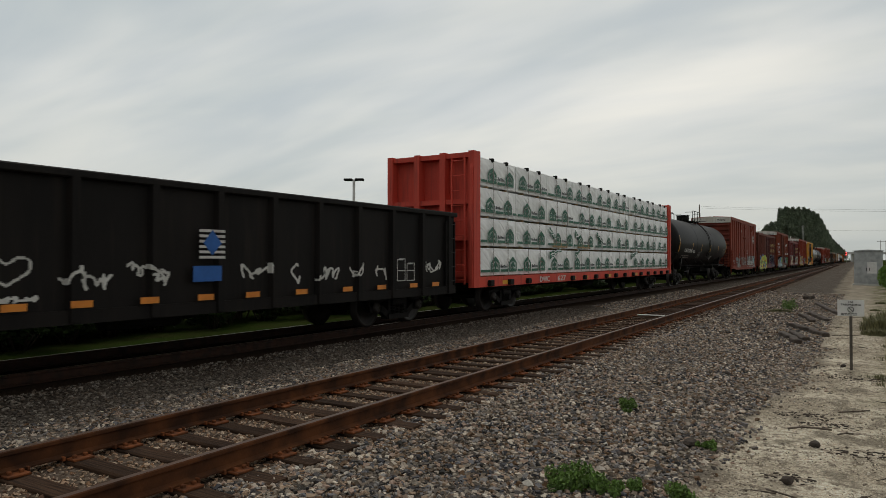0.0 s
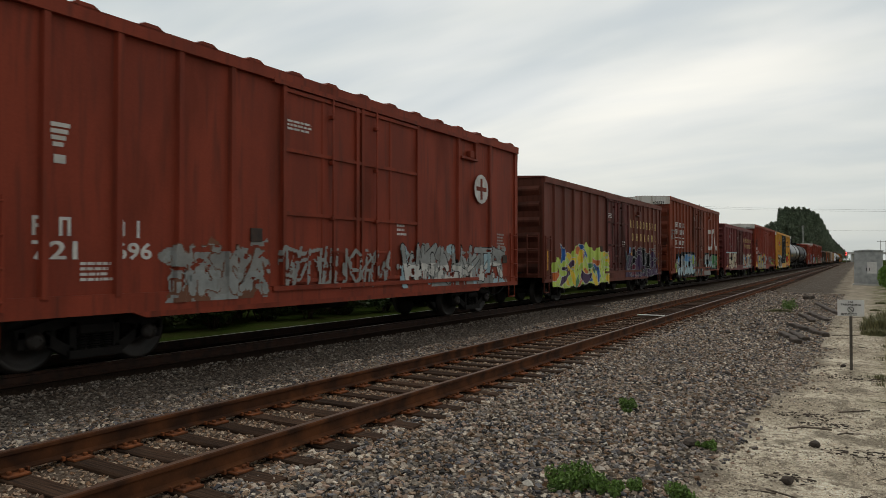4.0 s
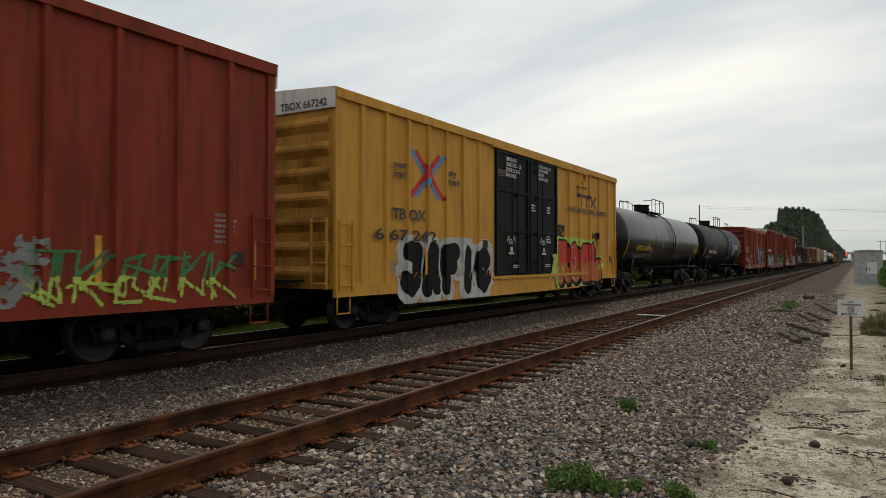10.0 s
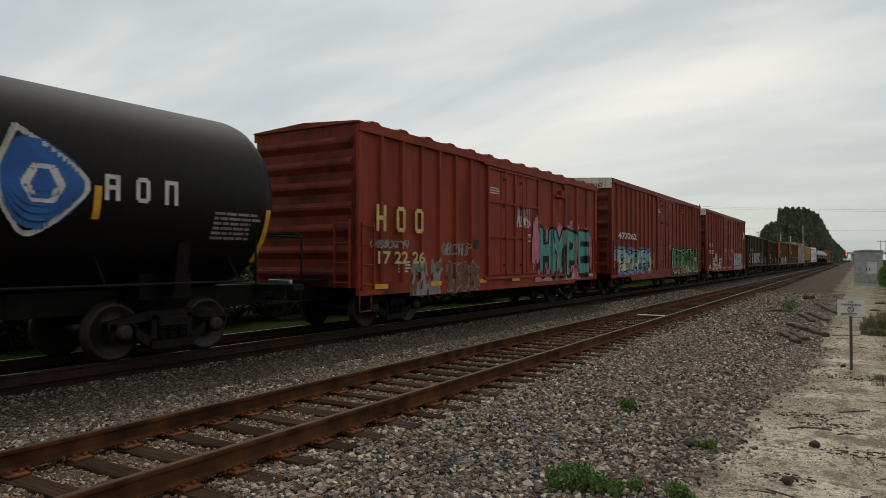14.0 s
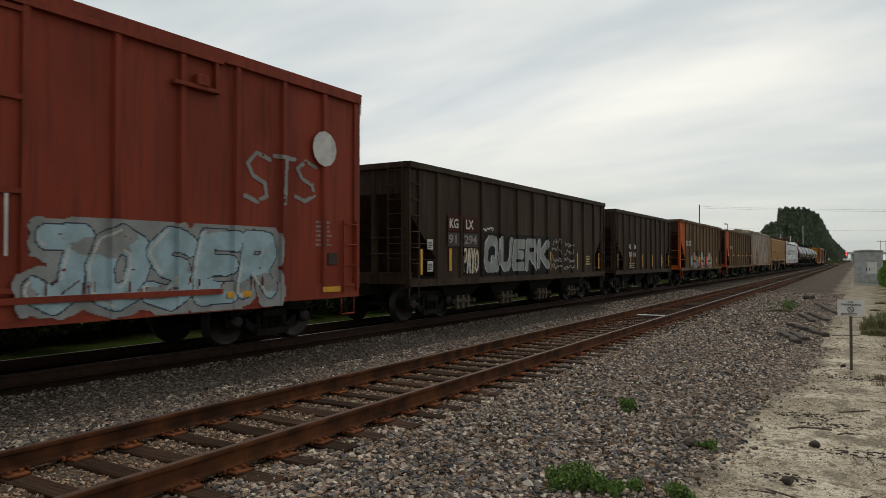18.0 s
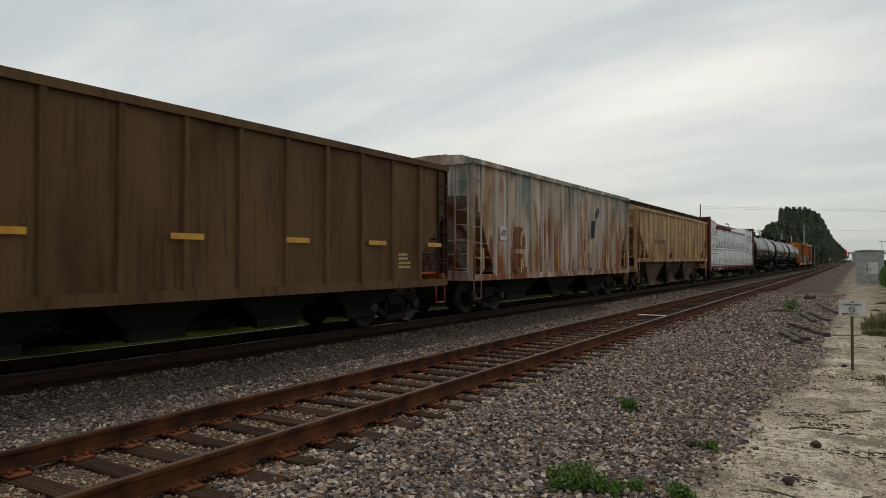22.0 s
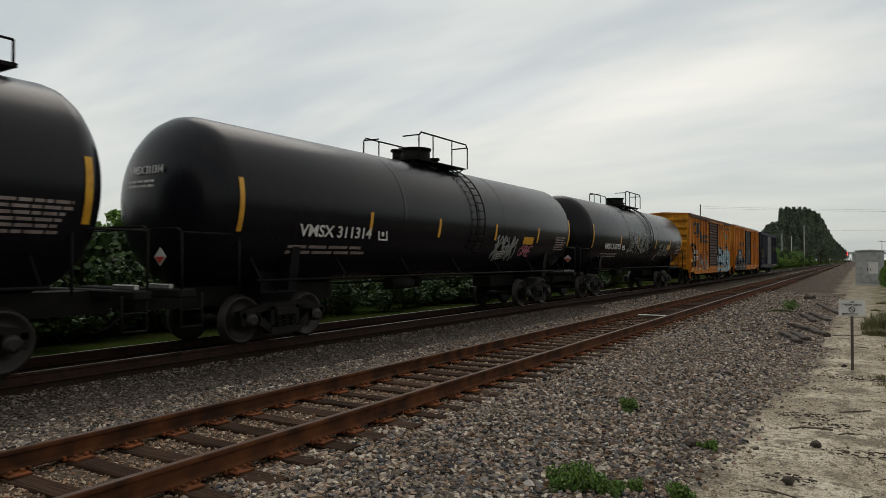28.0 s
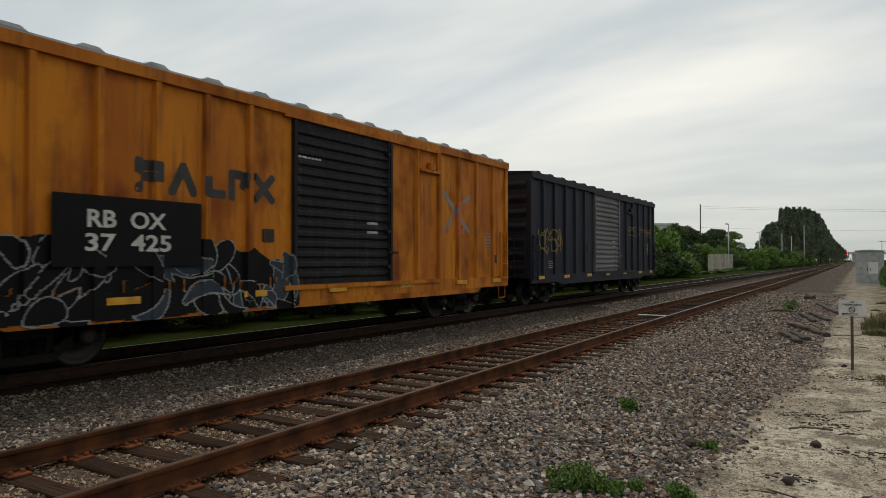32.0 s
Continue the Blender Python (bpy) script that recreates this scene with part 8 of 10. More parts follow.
def build_gondola():
    a, b, high, z0, w = -1.2, 15.95, 2.82, 0.92, 1.50
    car = thing("gondola_car", "black open gondola car with white chalk-like scrawls", "gondola car", "cars of the freight train")
    TRAIN.append((car, (a + b) / 2))
    L = b - a
    half = L / 2
    bm = bmesh.new()
    for s in (-1, 1):
        box(bm, s * w - 0.015, s * w + 0.015, -half, half, z0 - 0.1, high)
    part("side_wall", bm, P_GON, car)
    bm = bmesh.new()
    for s in (-1, 1):
        box(bm, -w, w, s * half - 0.03, s * half + 0.03, z0 - 0.1, high)
        for z in (1.4, 1.9, 2.4):
            extrude(bm, [(s * half, z - 0.1), (s * (half + 0.08), z - 0.04), (s * (half + 0.08), z + 0.04), (s * half, z + 0.1)], "x", -w + 0.1, w - 0.1)
    part("end_wall", bm, P_GON, car)
    bm = bmesh.new()
    box(bm, -w + 0.02, w - 0.02, -half, half, z0 - 0.06, z0)
    part("floor_plate", bm, P_GON, car)
    bm = bmesh.new()
    for s in (-1, 1):
        bevel_box(bm, s * w - 0.09, s * w + 0.11, -half - 0.05, half + 0.05, high - 0.08, high + 0.04, 0.02)
        bevel_box(bm, -w, w, s * half - 0.08, s * half + 0.08, high - 0.08, high + 0.04, 0.02)
    part("top_chord", bm, P_GON, car)
    bm = bmesh.new()
    for s in (-1, 1):
        box(bm, s * w - 0.06, s * w + 0.07, -half, half, z0 - 0.22, z0 - 0.02)
    part("side_sill", bm, P_GON, car)
    pm = bmesh.new()
    extrude(pm, [(w, -0.10), (w + 0.11, -0.06), (w + 0.11, 0.06), (w, 0.10)], "z", z0 - 0.2, high - 0.05)
    pm = mesh_of("side_post", pm, P_GON)
    ys = [-half + 0.35 + (L - 0.7) * i / 13 for i in range(14)]
    for y in ys:
        part("side_post", pm, None, car, at=pose(0, y, 0))
    for y in (-half + 0.05, half - 0.5):
        part("ladder", ladder_mesh(z0, high - 0.2, 5), P_GON, car, at=pose(w + 0.05, y, 0))
    underframe(car, half + 0.2, 0.92)
    running_gear(car, half + 0.3, half - 2.0)

    def surface(y, z):
        return w + 0.11 if any(abs(y - p) < 0.10 for p in ys) else w + 0.02

    for y in (1.2, 2.9, 4.5, 5.7, 6.6, 7.67, 8.72, 9.75, 11.0, 12.4, 13.6, 14.9, 15.9):
        slab("reflector", car, M_ORANGE_TAPE, -half + y, -half + y + 0.32, 0.93, 1.03, w + 0.115)
    slab("emblem", car, S_ROYAL, -half + 8.62, -half + 9.2, 1.24, 1.5, w + 0.116, label="blue plate under a striped emblem")
    for k in range(6):
        slab("emblem_stripe", car, M_WHITE_INK, -half + 8.74, -half + 9.27, 1.62 + 0.088 * k, 1.665 + 0.088 * k, w + 0.116)
    bm = bmesh.new()
    extrude(bm, [(-half + 8.82, 1.88), (-half + 9.0, 2.1), (-half + 9.19, 1.88), (-half + 9.0, 1.67)], "x", w + 0.121, w + 0.126)
    part("emblem_mark", bm, S_ROYAL, car)
    words_at = [(6.5, 7.3, 5, 402), (7.48, 8.3, 6, 403), (9.72, 10.4, 4, 404), (10.95, 11.3, 2, 405), (11.65, 12.4, 5, 406), (12.75, 13.25, 3, 407), (13.65, 14.05, 2, 408), (15.6, 16.5, 5, 410)]
    for y0, y1, n, sd in words_at:
        scrawl(car, surface, -half + y0, -half + y1, 1.12 + 0.03 * (sd % 3), 1.58, S_WHITE, n, sd, 0.045)
    scrawl(car, surface, -half + 5.4, -half + 6.2, 1.02, 1.22, S_WHITE, 5, 411)
    heart = rounded([(5.8, 1.26), (5.5, 1.45), (5.5, 1.62), (5.68, 1.64), (5.8, 1.52), (5.95, 1.64), (6.12, 1.6), (6.1, 1.44), (5.8, 1.26)], 0.08)
    strokes(car, surface, [[(-half + y, z) for y, z in heart]], 0.035, S_WHITE, "graffiti", "white paint-stick heart", worn=0.2)
    for k in range(2):
        frame_ = [(14.5 + 0.4 * k, 1.1), (14.5 + 0.4 * k, 1.6 - 0.1 * k), (14.82 + 0.4 * k, 1.62 - 0.1 * k), (14.82 + 0.4 * k, 1.1), (14.5 + 0.4 * k, 1.1)]
        strokes(car, surface, [[(-half + y, z) for y, z in frame_], [(-half + 14.5 + 0.4 * k, 1.34), (-half + 14.82 + 0.4 * k, 1.34)]], 0.03, S_WHITE, "graffiti", "white paint-stick box", worn=0.2)


def emblem_print(bm, y, z, h, x, mi=0):
    """A solid fir tree between two thick house walls, as plain shapes."""
    w = 1.12 * h
    c = y + w / 2
    box(bm, x, x + 0.003, y, y + w, z, z + 0.10 * h, mi)
    for s in (-1, 1):
        a, b = c + s * 0.52 * w, c + s * 0.37 * w
        extrude(bm, [(a, z + 0.10 * h), (b, z + 0.10 * h), (b, z + 0.72 * h), (a, z + 0.60 * h)][::s], "x", x, x + 0.003, mi)
        a, b = c + s * 0.30 * w, c + s * 0.10 * w
        box(bm, x, x + 0.003, min(a, b), max(a, b), z + 0.10 * h, z + 0.20 * h, mi)
    box(bm, x, x + 0.003, c - 0.08 * w, c + 0.08 * w, z + 0.10 * h, z + 0.45 * h, mi)
    for k, (q, r) in enumerate(((0.26, 0.27), (0.56, 0.40))):
        q, r = z + q * h, r * w
        extrude(bm, [(c - r, q), (c - r, q + 0.17 * h), (c, q + 0.44 * h), (c + r, q + 0.17 * h), (c + r, q), (c, q + 0.17 * h)], "x", x + 0.0004 * (k + 1), x + 0.003 + 0.0004 * (k + 1), mi)


def bundle_mesh(length, high, deep, seed, wrap, crinkle=0.02):
    bm = bmesh.new()
    bevel_box(bm, 0, deep, 0, length, 0.0, high, 0.02, 0)
    # a loose front sheet with folds that run down from the straps
    ny, nz = 40, 12
    rows = []
    for j in range(nz + 1):
        row = []
        for i in range(ny + 1):
            y, z = length * i / ny, high * j / nz
            edge = min(i, ny - i, 3) / 3 * min(j, nz - j, 2) / 2
            fold = 1 - abs(noise.noise((y * 3.2 + 2.0 * z + seed, z * 1.1 - y * 0.8, seed * 1.7))) * 2.2
            fold = 0.6 * max(0, fold) + 0.4 * noise.noise((y * 1.3, z * 2.4, seed + 9))
            row.append(bm.verts.new((deep - 0.012 + edge * (0.014 + crinkle * fold), y, z)))
        rows.append(row)
    for p, q in zip(rows, rows[1:]):
        for i in range(ny):
            bm.faces.new((p[i], p[i + 1], q[i + 1], q[i])).smooth = True
    return mesh_of("wrap", bm, wrap)


def flatcar(a, b, high, body, label, seed):
    """A centre-beam flat car: deck, bulkheads, middle web, winches."""
    car = thing("lumber_flatcar", label, "flat car", "cars of the freight train")
    c = (a + b) / 2
    TRAIN.append((car, c))
    L = b - a
    half = L / 2
    w, z0, deck = 1.42, 0.80, 1.08
    bm = bmesh.new()
    box(bm, -w, w, -half, half, deck - 0.08, deck)
    part("deck", bm, body, car)
    bm = bmesh.new()
    for s in (-1, 1):
        box(bm, s * w - 0.07, s * w + 0.07, -half, half, z0, deck + 0.02)
    part("side_sill", bm, body, car)
    for s in (-1, 1):
        bm = bmesh.new()
        y = s * half
        box(bm, -w - 0.05, w + 0.05, min(y, y - s * 0.10), max(y, y - s * 0.10), deck - 0.15, high)
        bulkhead = part("bulkhead", bm, body, car)
        for x in (-w, -0.45, 0.45, w - 0.0):
            bm = bmesh.new()
            box(bm, x - 0.09, x + 0.09, min(y, y + s * 0.32), max(y, y + s * 0.32), z0, high)
            part("bulkhead_post", bm, body, bulkhead)
        for z in (deck + 0.1, deck + 1.15, deck + 2.2, high - 0.1):
            bm = bmesh.new()
            box(bm, -w, w, min(y, y + s * 0.26), max(y, y + s * 0.26), z - 0.07, z + 0.07)
            part("bulkhead_rail", bm, body, bulkhead)
        bm = bmesh.new()
        extrude(bm, [(y - s * 0.12, z0), (y + s * 0.36, z0), (y + s * 0.36, high - 0.5), (y + s * 0.2, high), (y - s * 0.12, high + 0.02)], "x", w - 0.02, w + 0.06)
        part("bulkhead_flange", bm, body, car)
        part("end_ladder", ladder_mesh(z0 + 0.1, high - 0.2, 9), body, car, at=pose(w - 0.6, y + s * 0.36, 0, 0, 0, -90) if s < 0 else pose(-w + 0.6, y + s * 0.36, 0, 0, 0, 90))
        slab("reflector", car, M_YELLOW, y + s * 0.12 - 0.06, y + s * 0.12 + 0.06, 1.3, 2.0, w + 0.062)
    bm = bmesh.new()
    box(bm, -0.16, 0.16, -half + 0.1, half - 0.1, high - 0.22, high - 0.05)
    for k in range(17):
        y = -half + 0.7 + (L - 1.4) * k / 16
        r = 0.17 if k % 2 else 0.11
        box(bm, -0.10, 0.10, y - r, y + r, deck, high - 0.2)
        extrude(bm, [(y - r - 0.16, high - 0.2), (y - r, high - 0.34), (y + r, high - 0.34), (y + r + 0.06, high - 0.2)], "x", -0.06, 0.06)
        bevel_box(bm, -0.13, 0.13, y - 0.07, y + 0.07, high - 0.06, high - 0.01, 0.015)
    part("centre_beam", bm, body, car)
    wm = bmesh.new()
    bevel_box(wm, w + 0.03, w + 0.17, -0.13, 0.13, z0 + 0.02, z0 + 0.20, 0.02)
    tube(wm, (w + 0.06, -0.16, z0 + 0.10), (w + 0.06, 0.16, z0 + 0.10), 0.06, 8)
    wm = mesh_of("winch", wm, M_STEEL)
    for k in (k for k in range(17) if not (2.2 if seed == 2 else 4.3) < 0.7 + (L - 1.4) * k / 16 < (4.9 if seed == 2 else 6.8)):
        part("winch", wm, None, car, at=pose(0, -half + 0.7 + (L - 1.4) * k / 16, 0))
    for f in (0.08, 0.33, 0.39, 0.52, 0.7, 0.86):
        y = -half + f * L
        slab("reflector", car, M_YELLOW, y - 0.3, y + 0.3, z0 + 0.05, z0 + 0.17, w + 0.072)
    words_on(car, "DWC" if seed == 1 else "COER", -half + (4.4 if seed == 1 else 2.45), z0 + 0.04, 0.19, w + 0.074, M_WHITE_INK, 0.85 if seed == 1 else 0.50)
    words_on(car, "627" if seed == 1 else "974653", -half + (6.0 if seed == 1 else 3.40), z0 + 0.04, 0.19, w + 0.074, M_WHITE_INK, 0.8 if seed == 1 else 0.74)
    underframe(car, half + 0.25, 0.94)
    running_gear(car, half + 0.45, half - 2.6)
    return car, c, half, deck


def lumber_loads():
    """Wrapped bundles on the two flat cars, near side and far side of the centre beam."""
    # first car: four layers of printed white bundles
    car, c, half, deck = flatcar(17.4, 40.34, 4.72, P_CB_RED, "salmon-red centre-beam flat car loaded with wrapped lumber", 1)
    slots = 9
    step = (2 * half - 0.3) / slots
    h = 0.885
    kinds = [bundle_mesh(step - 0.03, h - 0.07, 1.24, 40 + k, M_WRAP, 0.045) for k in range(4)]
    g = random.Random(3)
    bm = bmesh.new()
    emblem_print(bm, 0, 0.10, 0.47, 1.292)
    emblem = mesh_of("printed_emblem", bm, M_GREEN_PRINT)
    offs = (0.35, 0.7, 0.15, 0.5)
    words = []
    for v in range(4):
        bm = bmesh.new()
        off = (0.35, 0.7, 0.15, 0.5)[v]
        for a in (off + 0.62, off + 1.80):
            if a + 0.42 < step:
                for k in range(5):
                    box(bm, 1.292, 1.296, a + 0.095 * k, a + 0.095 * k + 0.07, 0.23, 0.29 + 0.03 * (k in (0, 2)))
        words.append(mesh_of("small_print", bm, M_DARK_PRINT))
    rows_of = []
    for layer in range(4):
        for k in range(slots):
            v = g.randrange(4)
            load = thing("lumber_bundle", "white plastic-wrapped lumber bundle with green printed emblems", "lumber bundle", "lumber bundles on the flat car")
            part("wrap", kinds[v], None, load)
            for y_ in (offs[v], offs[v] + 1.2):
                part("printed_emblem", emblem, None, load, "green printed emblem", at=pose(0, y_, 0))
            for y0, y1 in ((0.03, offs[v] - 0.08), (offs[v] + 0.62, offs[v] + 1.12), (offs[v] + 1.82, step - 0.1)):
                if y1 - y0 > 0.15:
                    slab("printed_bar", load, M_GREEN_PRINT, y0, y1, 0.10, 0.175, 1.292)
            part("small_print", words[v], None, load)
            for f in (0.25, 0.75):
                bm = bmesh.new()
                box(bm, 0.1, 1.2, step * f - 0.05, step * f + 0.05, -0.045, 0.005)
                part("spacer", bm, M_LUMBER, load)
            for f in (0.33, 0.72):
                bm = bmesh.new()
                box(bm, 1.294, 1.300, step * f - 0.012, step * f + 0.012, 0.0, h - 0.045)
                part("strap", bm, M_GREY_INK, load)
            if layer == 3:
                for f in (0.33, 0.72):
                    bm = bmesh.new()
                    bevel_box(bm, 1.15, 1.305, step * f - 0.05, step * f + 0.05, h - 0.14, h - 0.02, 0.02)
                    part("corner_guard", bm, M_UNDER, load)
            if layer == 1 and k in (2, 3):
                bm = bmesh.new()
                for r in range(3):
                    box(bm, 1.275, 1.293, 0.5, 1.9, 0.04 + 0.05 * r, 0.085 + 0.05 * r)
                part("bare_boards", bm, M_LUMBER, load, "boards bared where the wrap is torn")
            if (layer, k) in ((1, 2), (1, 3), (0, 2), (0, 3), (1, 4), (0, 6)):
                flap = bmesh.new()
                nu, nv, long_ = 14, 6, g.uniform(0.5, 1.1)
                grid = [[flap.verts.new((1.30 + 0.07 * abs(noise.noise((i * 0.6, j * 0.8, 9 * k + layer))), 0.15 + g.uniform(-0.01, 0.01) + long_ * i / nu, 0.62 - 0.05 * i * (0.4 if layer else -0.3) + 0.25 * (j / nv - 0.5) * (1.0 - 0.5 * i / nu) + 0.06 * noise.noise((i * 0.5, k, layer)))) for i in range(nu + 1)] for j in range(nv + 1)]
                for p, q in zip(grid, grid[1:]):
                    for i in range(nu):
                        fc = flap.faces.new((p[i], p[i + 1], q[i + 1], q[i]))
                        fc.material_index, fc.smooth = int(noise.noise((i * 0.35, len(flap.faces) * 0.07, k)) > -0.12), True
                part("torn_wrap", flap, [M_WRAP, M_GREEN_PRINT], load, "torn loose flap of printed wrap")
            m = pose(0.17 + g.uniform(-0.015, 0.015), -half + 0.15 + step * k, deck + 0.05 + h * layer, 0, 0, g.uniform(-0.15, 0.15))
            TRAIN.append((load, c, m))
    bm = bmesh.new()
    for layer in range(4):
        box(bm, -1.40, -0.17, -half + 0.15, half - 0.15, deck + 0.05 + h * layer, deck + h * (layer + 1))
        box(bm, -1.35, -0.2, -half + 0.3, half - 0.3, deck + h * layer - 0.0, deck + 0.06 + h * layer)
    far = thing("lumber_stack", "white wrapped lumber stacked behind the centre beam", "lumber bundle")
    part("wrap", bm, M_WRAP, far)
    TRAIN.append((far, c, pose(0, 0, 0)))
    # second car: three layers, the top one only at the ends
    car, c, half, deck = flatcar(370.42, 393.13, 4.72, P_CB_BROWN, "brown centre-beam flat car with crinkled white lumber wraps", 2)
    slots = 9
    step = (2 * half - 0.3) / slots
    h = 1.135
    tall = 1.45
    kinds = [bundle_mesh(step - 0.03, h - 0.045, 1.24, 60 + k, M_WRAP_GREY, 0.07) for k in range(4)]
    tall_kinds = [bundle_mesh(step - 0.03, tall - 0.05, 1.24, 70 + k, M_WRAP_GREY, 0.07) for k in range(4)]

    def print_lines(high, seed):
        """Lines of small print in columns and hexagon marks."""
        gg = random.Random(seed)
        bm = bmesh.new()
        x0, x1 = 1.306, 1.310
        for q in range(4):
            y0 = 0.10 + q * (step - 0.15) / 4
            z = high - 0.22
            z -= 0.13
            while z > 0.42:
                a = y0 + gg.uniform(0, 0.05)
                for _ in range(gg.randrange(1, 4)):
                    b = a + gg.uniform(0.05, 0.13)
                    box(bm, x0, x1, a, b, z, z + 0.022)
                    a = b + 0.02
                z -= gg.choice((0.06, 0.08, 0.26))
            if q in (1, 3):
                c, d = y0 + 0.28, 0.36
                pts = [(c + 0.19 * math.cos(k * math.pi / 3 + 0.52), d + 0.19 * math.sin(k * math.pi / 3 + 0.52)) for k in range(7)]
                for p, r in zip(pts, pts[1:]):
                    tube(bm, (x0, p[0], p[1]), (x0, r[0], r[1]), 0.009, 4)
                extrude(bm, [(c - 0.08, d - 0.13), (c + 0.08, d - 0.13), (c, d - 0.03)], "x", x0, x1)
                for k in range(3):
                    box(bm, x0, x1, c - 0.1, c + 0.1, d + 0.0 + 0.045 * k, d + 0.025 + 0.045 * k)
        return mesh_of("small_print", bm, M_GREY_PRINT)

    prints = [print_lines(h, 90 + v) for v in range(3)]
    tall_prints = [print_lines(tall, 95 + v) for v in range(3)]
    heading = text_mesh("STRENGTH RUNS IN THE FAMILY", 0.075, 1.02)
    heading.materials.append(M_GREY_PRINT)
    for k in range(slots):
        three = k in (0, 7, 8)
        for layer in range(3 if three else 2):
            high = h if three else tall
            load = thing("lumber_bundle", "crinkled white plastic-wrapped lumber bundle with grey print", "lumber bundle", "lumber bundles on the brown flat car")
            part("wrap", g.choice(kinds if three else tall_kinds), None, load)
            part("small_print", g.choice(prints if three else tall_prints), None, load)
            for y_ in (0.06, 0.06 + (step - 0.15) / 2):
                part("heading", heading, None, load, "grey printed slogan", at=Matrix.Translation((1.308, y_, high - 0.23)) @ SIDE_TURN)
            for a_, b_ in ((0.1, 0.95), (1.25, step - 0.25)):
                slab("printed_bar", load, M_NAVY_PRINT, a_, b_, 0.09, 0.13, 1.306)
            for f in (0.08, 0.52) if layer == (2 if three else 1) else ():
                bm = bmesh.new()
                bevel_box(bm, 1.12, 1.325, step * f - 0.05, step * f + 0.05, high - 0.15, high - 0.02, 0.02)
                part("corner_guard", bm, M_UNDER, load, "black strap corner guard")
            for f in (0.08, 0.52):
                bm = bmesh.new()
                box(bm, 1.306, 1.311, step * f - 0.008, step * f + 0.008, 0.0, high - 0.05)
                part("strap", bm, M_DARK_PRINT, load)
            for f in (0.25, 0.75):
                bm = bmesh.new()
                box(bm, 0.1, 1.2, step * f - 0.05, step * f + 0.05, -0.045, 0.005)
                part("spacer", bm, M_LUMBER, load)
            for q in range(g.choice((0, 1, 1, 2))):
                flap = bmesh.new()
                nu, nv = 14, 5
                ya, za, turn = g.uniform(0.1, step - 0.7), g.uniform(0.25, high - 0.3), g.uniform(-0.9, 0.9)
                long_, wide_ = g.uniform(0.5, 1.1), g.uniform(0.10, 0.30)
                grid = []
                for j in range(nv + 1):
                    row = []
                    for i in range(nu + 1):
                        u, v = long_ * (i / nu - 0.5), wide_ * (j / nv - 0.5) * (1 - 0.6 * abs(2 * i / nu - 1))
                        py = ya + 0.35 + u * math.cos(turn) - v * math.sin(turn) + 0.05 * noise.noise((i * 0.4, k, q))
                        pz = min(high - 0.03, max(0.03, za + u * math.sin(turn) + v * math.cos(turn) + 0.05 * noise.noise((i * 0.4, q, k + 7))))
                        row.append(flap.verts.new((1.318 + 0.09 * abs(noise.noise((i * 0.5, j * 0.9, 3 * k + layer + 11 * q))), py, pz)))
                    grid.append(row)
                for p, r in zip(grid, grid[1:]):
                    for i in range(nu):
                        flap.faces.new((p[i], p[i + 1], r[i + 1], r[i])).smooth = True
                part("torn_wrap", flap, M_WRAP_GREY, load, "torn loose flap of white wrap")
            m = pose(0.17 + g.uniform(-0.02, 0.02), -half + 0.15 + step * k, deck + 0.05 + high * layer, 0, 0, g.uniform(-0.3, 0.3))
            TRAIN.append((load, c, m))


M_GREY_PRINT = mat("grey_print", (0.13, 0.135, 0.17), (0.25, 0.26, 0.30), scale=4, rough=0.5, bump=0.0)
M_NAVY_PRINT = mat("navy_print", (0.03, 0.04, 0.12), (0.05, 0.06, 0.16), scale=4, rough=0.5, bump=0.0)
build_gondola()
lumber_loads()

# ------------------------------------------------------------------ verge, trees, poles
def leaf_mesh(name, blobs, count, size, material, seed, long=1.0, droop=0.0):
    """A cloud of small leaves round several centres; blobs: x, y, z, radius x, y, z."""
    g = np.random.default_rng(seed)
    vol = np.array([b[3] * b[4] * b[5] for b in blobs]) ** 0.67
    pick = g.choice(len(blobs), count, p=vol / vol.sum())
    d = g.normal(size=(count, 3))
    d /= np.linalg.norm(d, axis=1)[:, None]
    r = g.uniform(0.45, 1.06, count) ** 0.6
    bl = np.array(blobs)[pick]
    c = bl[:, :3] + d * bl[:, 3:] * r[:, None]
    u = g.normal(size=(count, 3))
    u[:, 2] -= droop
    u /= np.linalg.norm(u, axis=1)[:, None]
    w = np.cross(u, g.normal(size=(count, 3)))
    w /= np.linalg.norm(w, axis=1)[:, None]
    s = size * g.uniform(0.6, 1.4, count)[:, None]
    a = u * s * long
    b = w * s * 0.5
    v = np.stack([c - a * 0.5, c + b * 0.9, c + a * 0.6, c - b * 0.9], 1).reshape(-1, 3)
    f = np.arange(count * 4).reshape(-1, 4)
    return raw_mesh(name, v.tolist(), f.tolist(), [material])


def bush_kind(seed, material, w, h, count, size):
    g = random.Random(seed)
    blobs = []
    for _ in range(11):
        a, r = g.uniform(0, 6.28), g.uniform(0, 0.62)
        z = h * g.uniform(0.22, 0.78)
        s = g.uniform(0.22, 0.40)
        blobs.append((w * r * math.cos(a), w * r * math.sin(a), z, w * s, w * s, h * s * 0.75))
    return blobs, leaf_mesh("crown", blobs, count, size, material, seed)


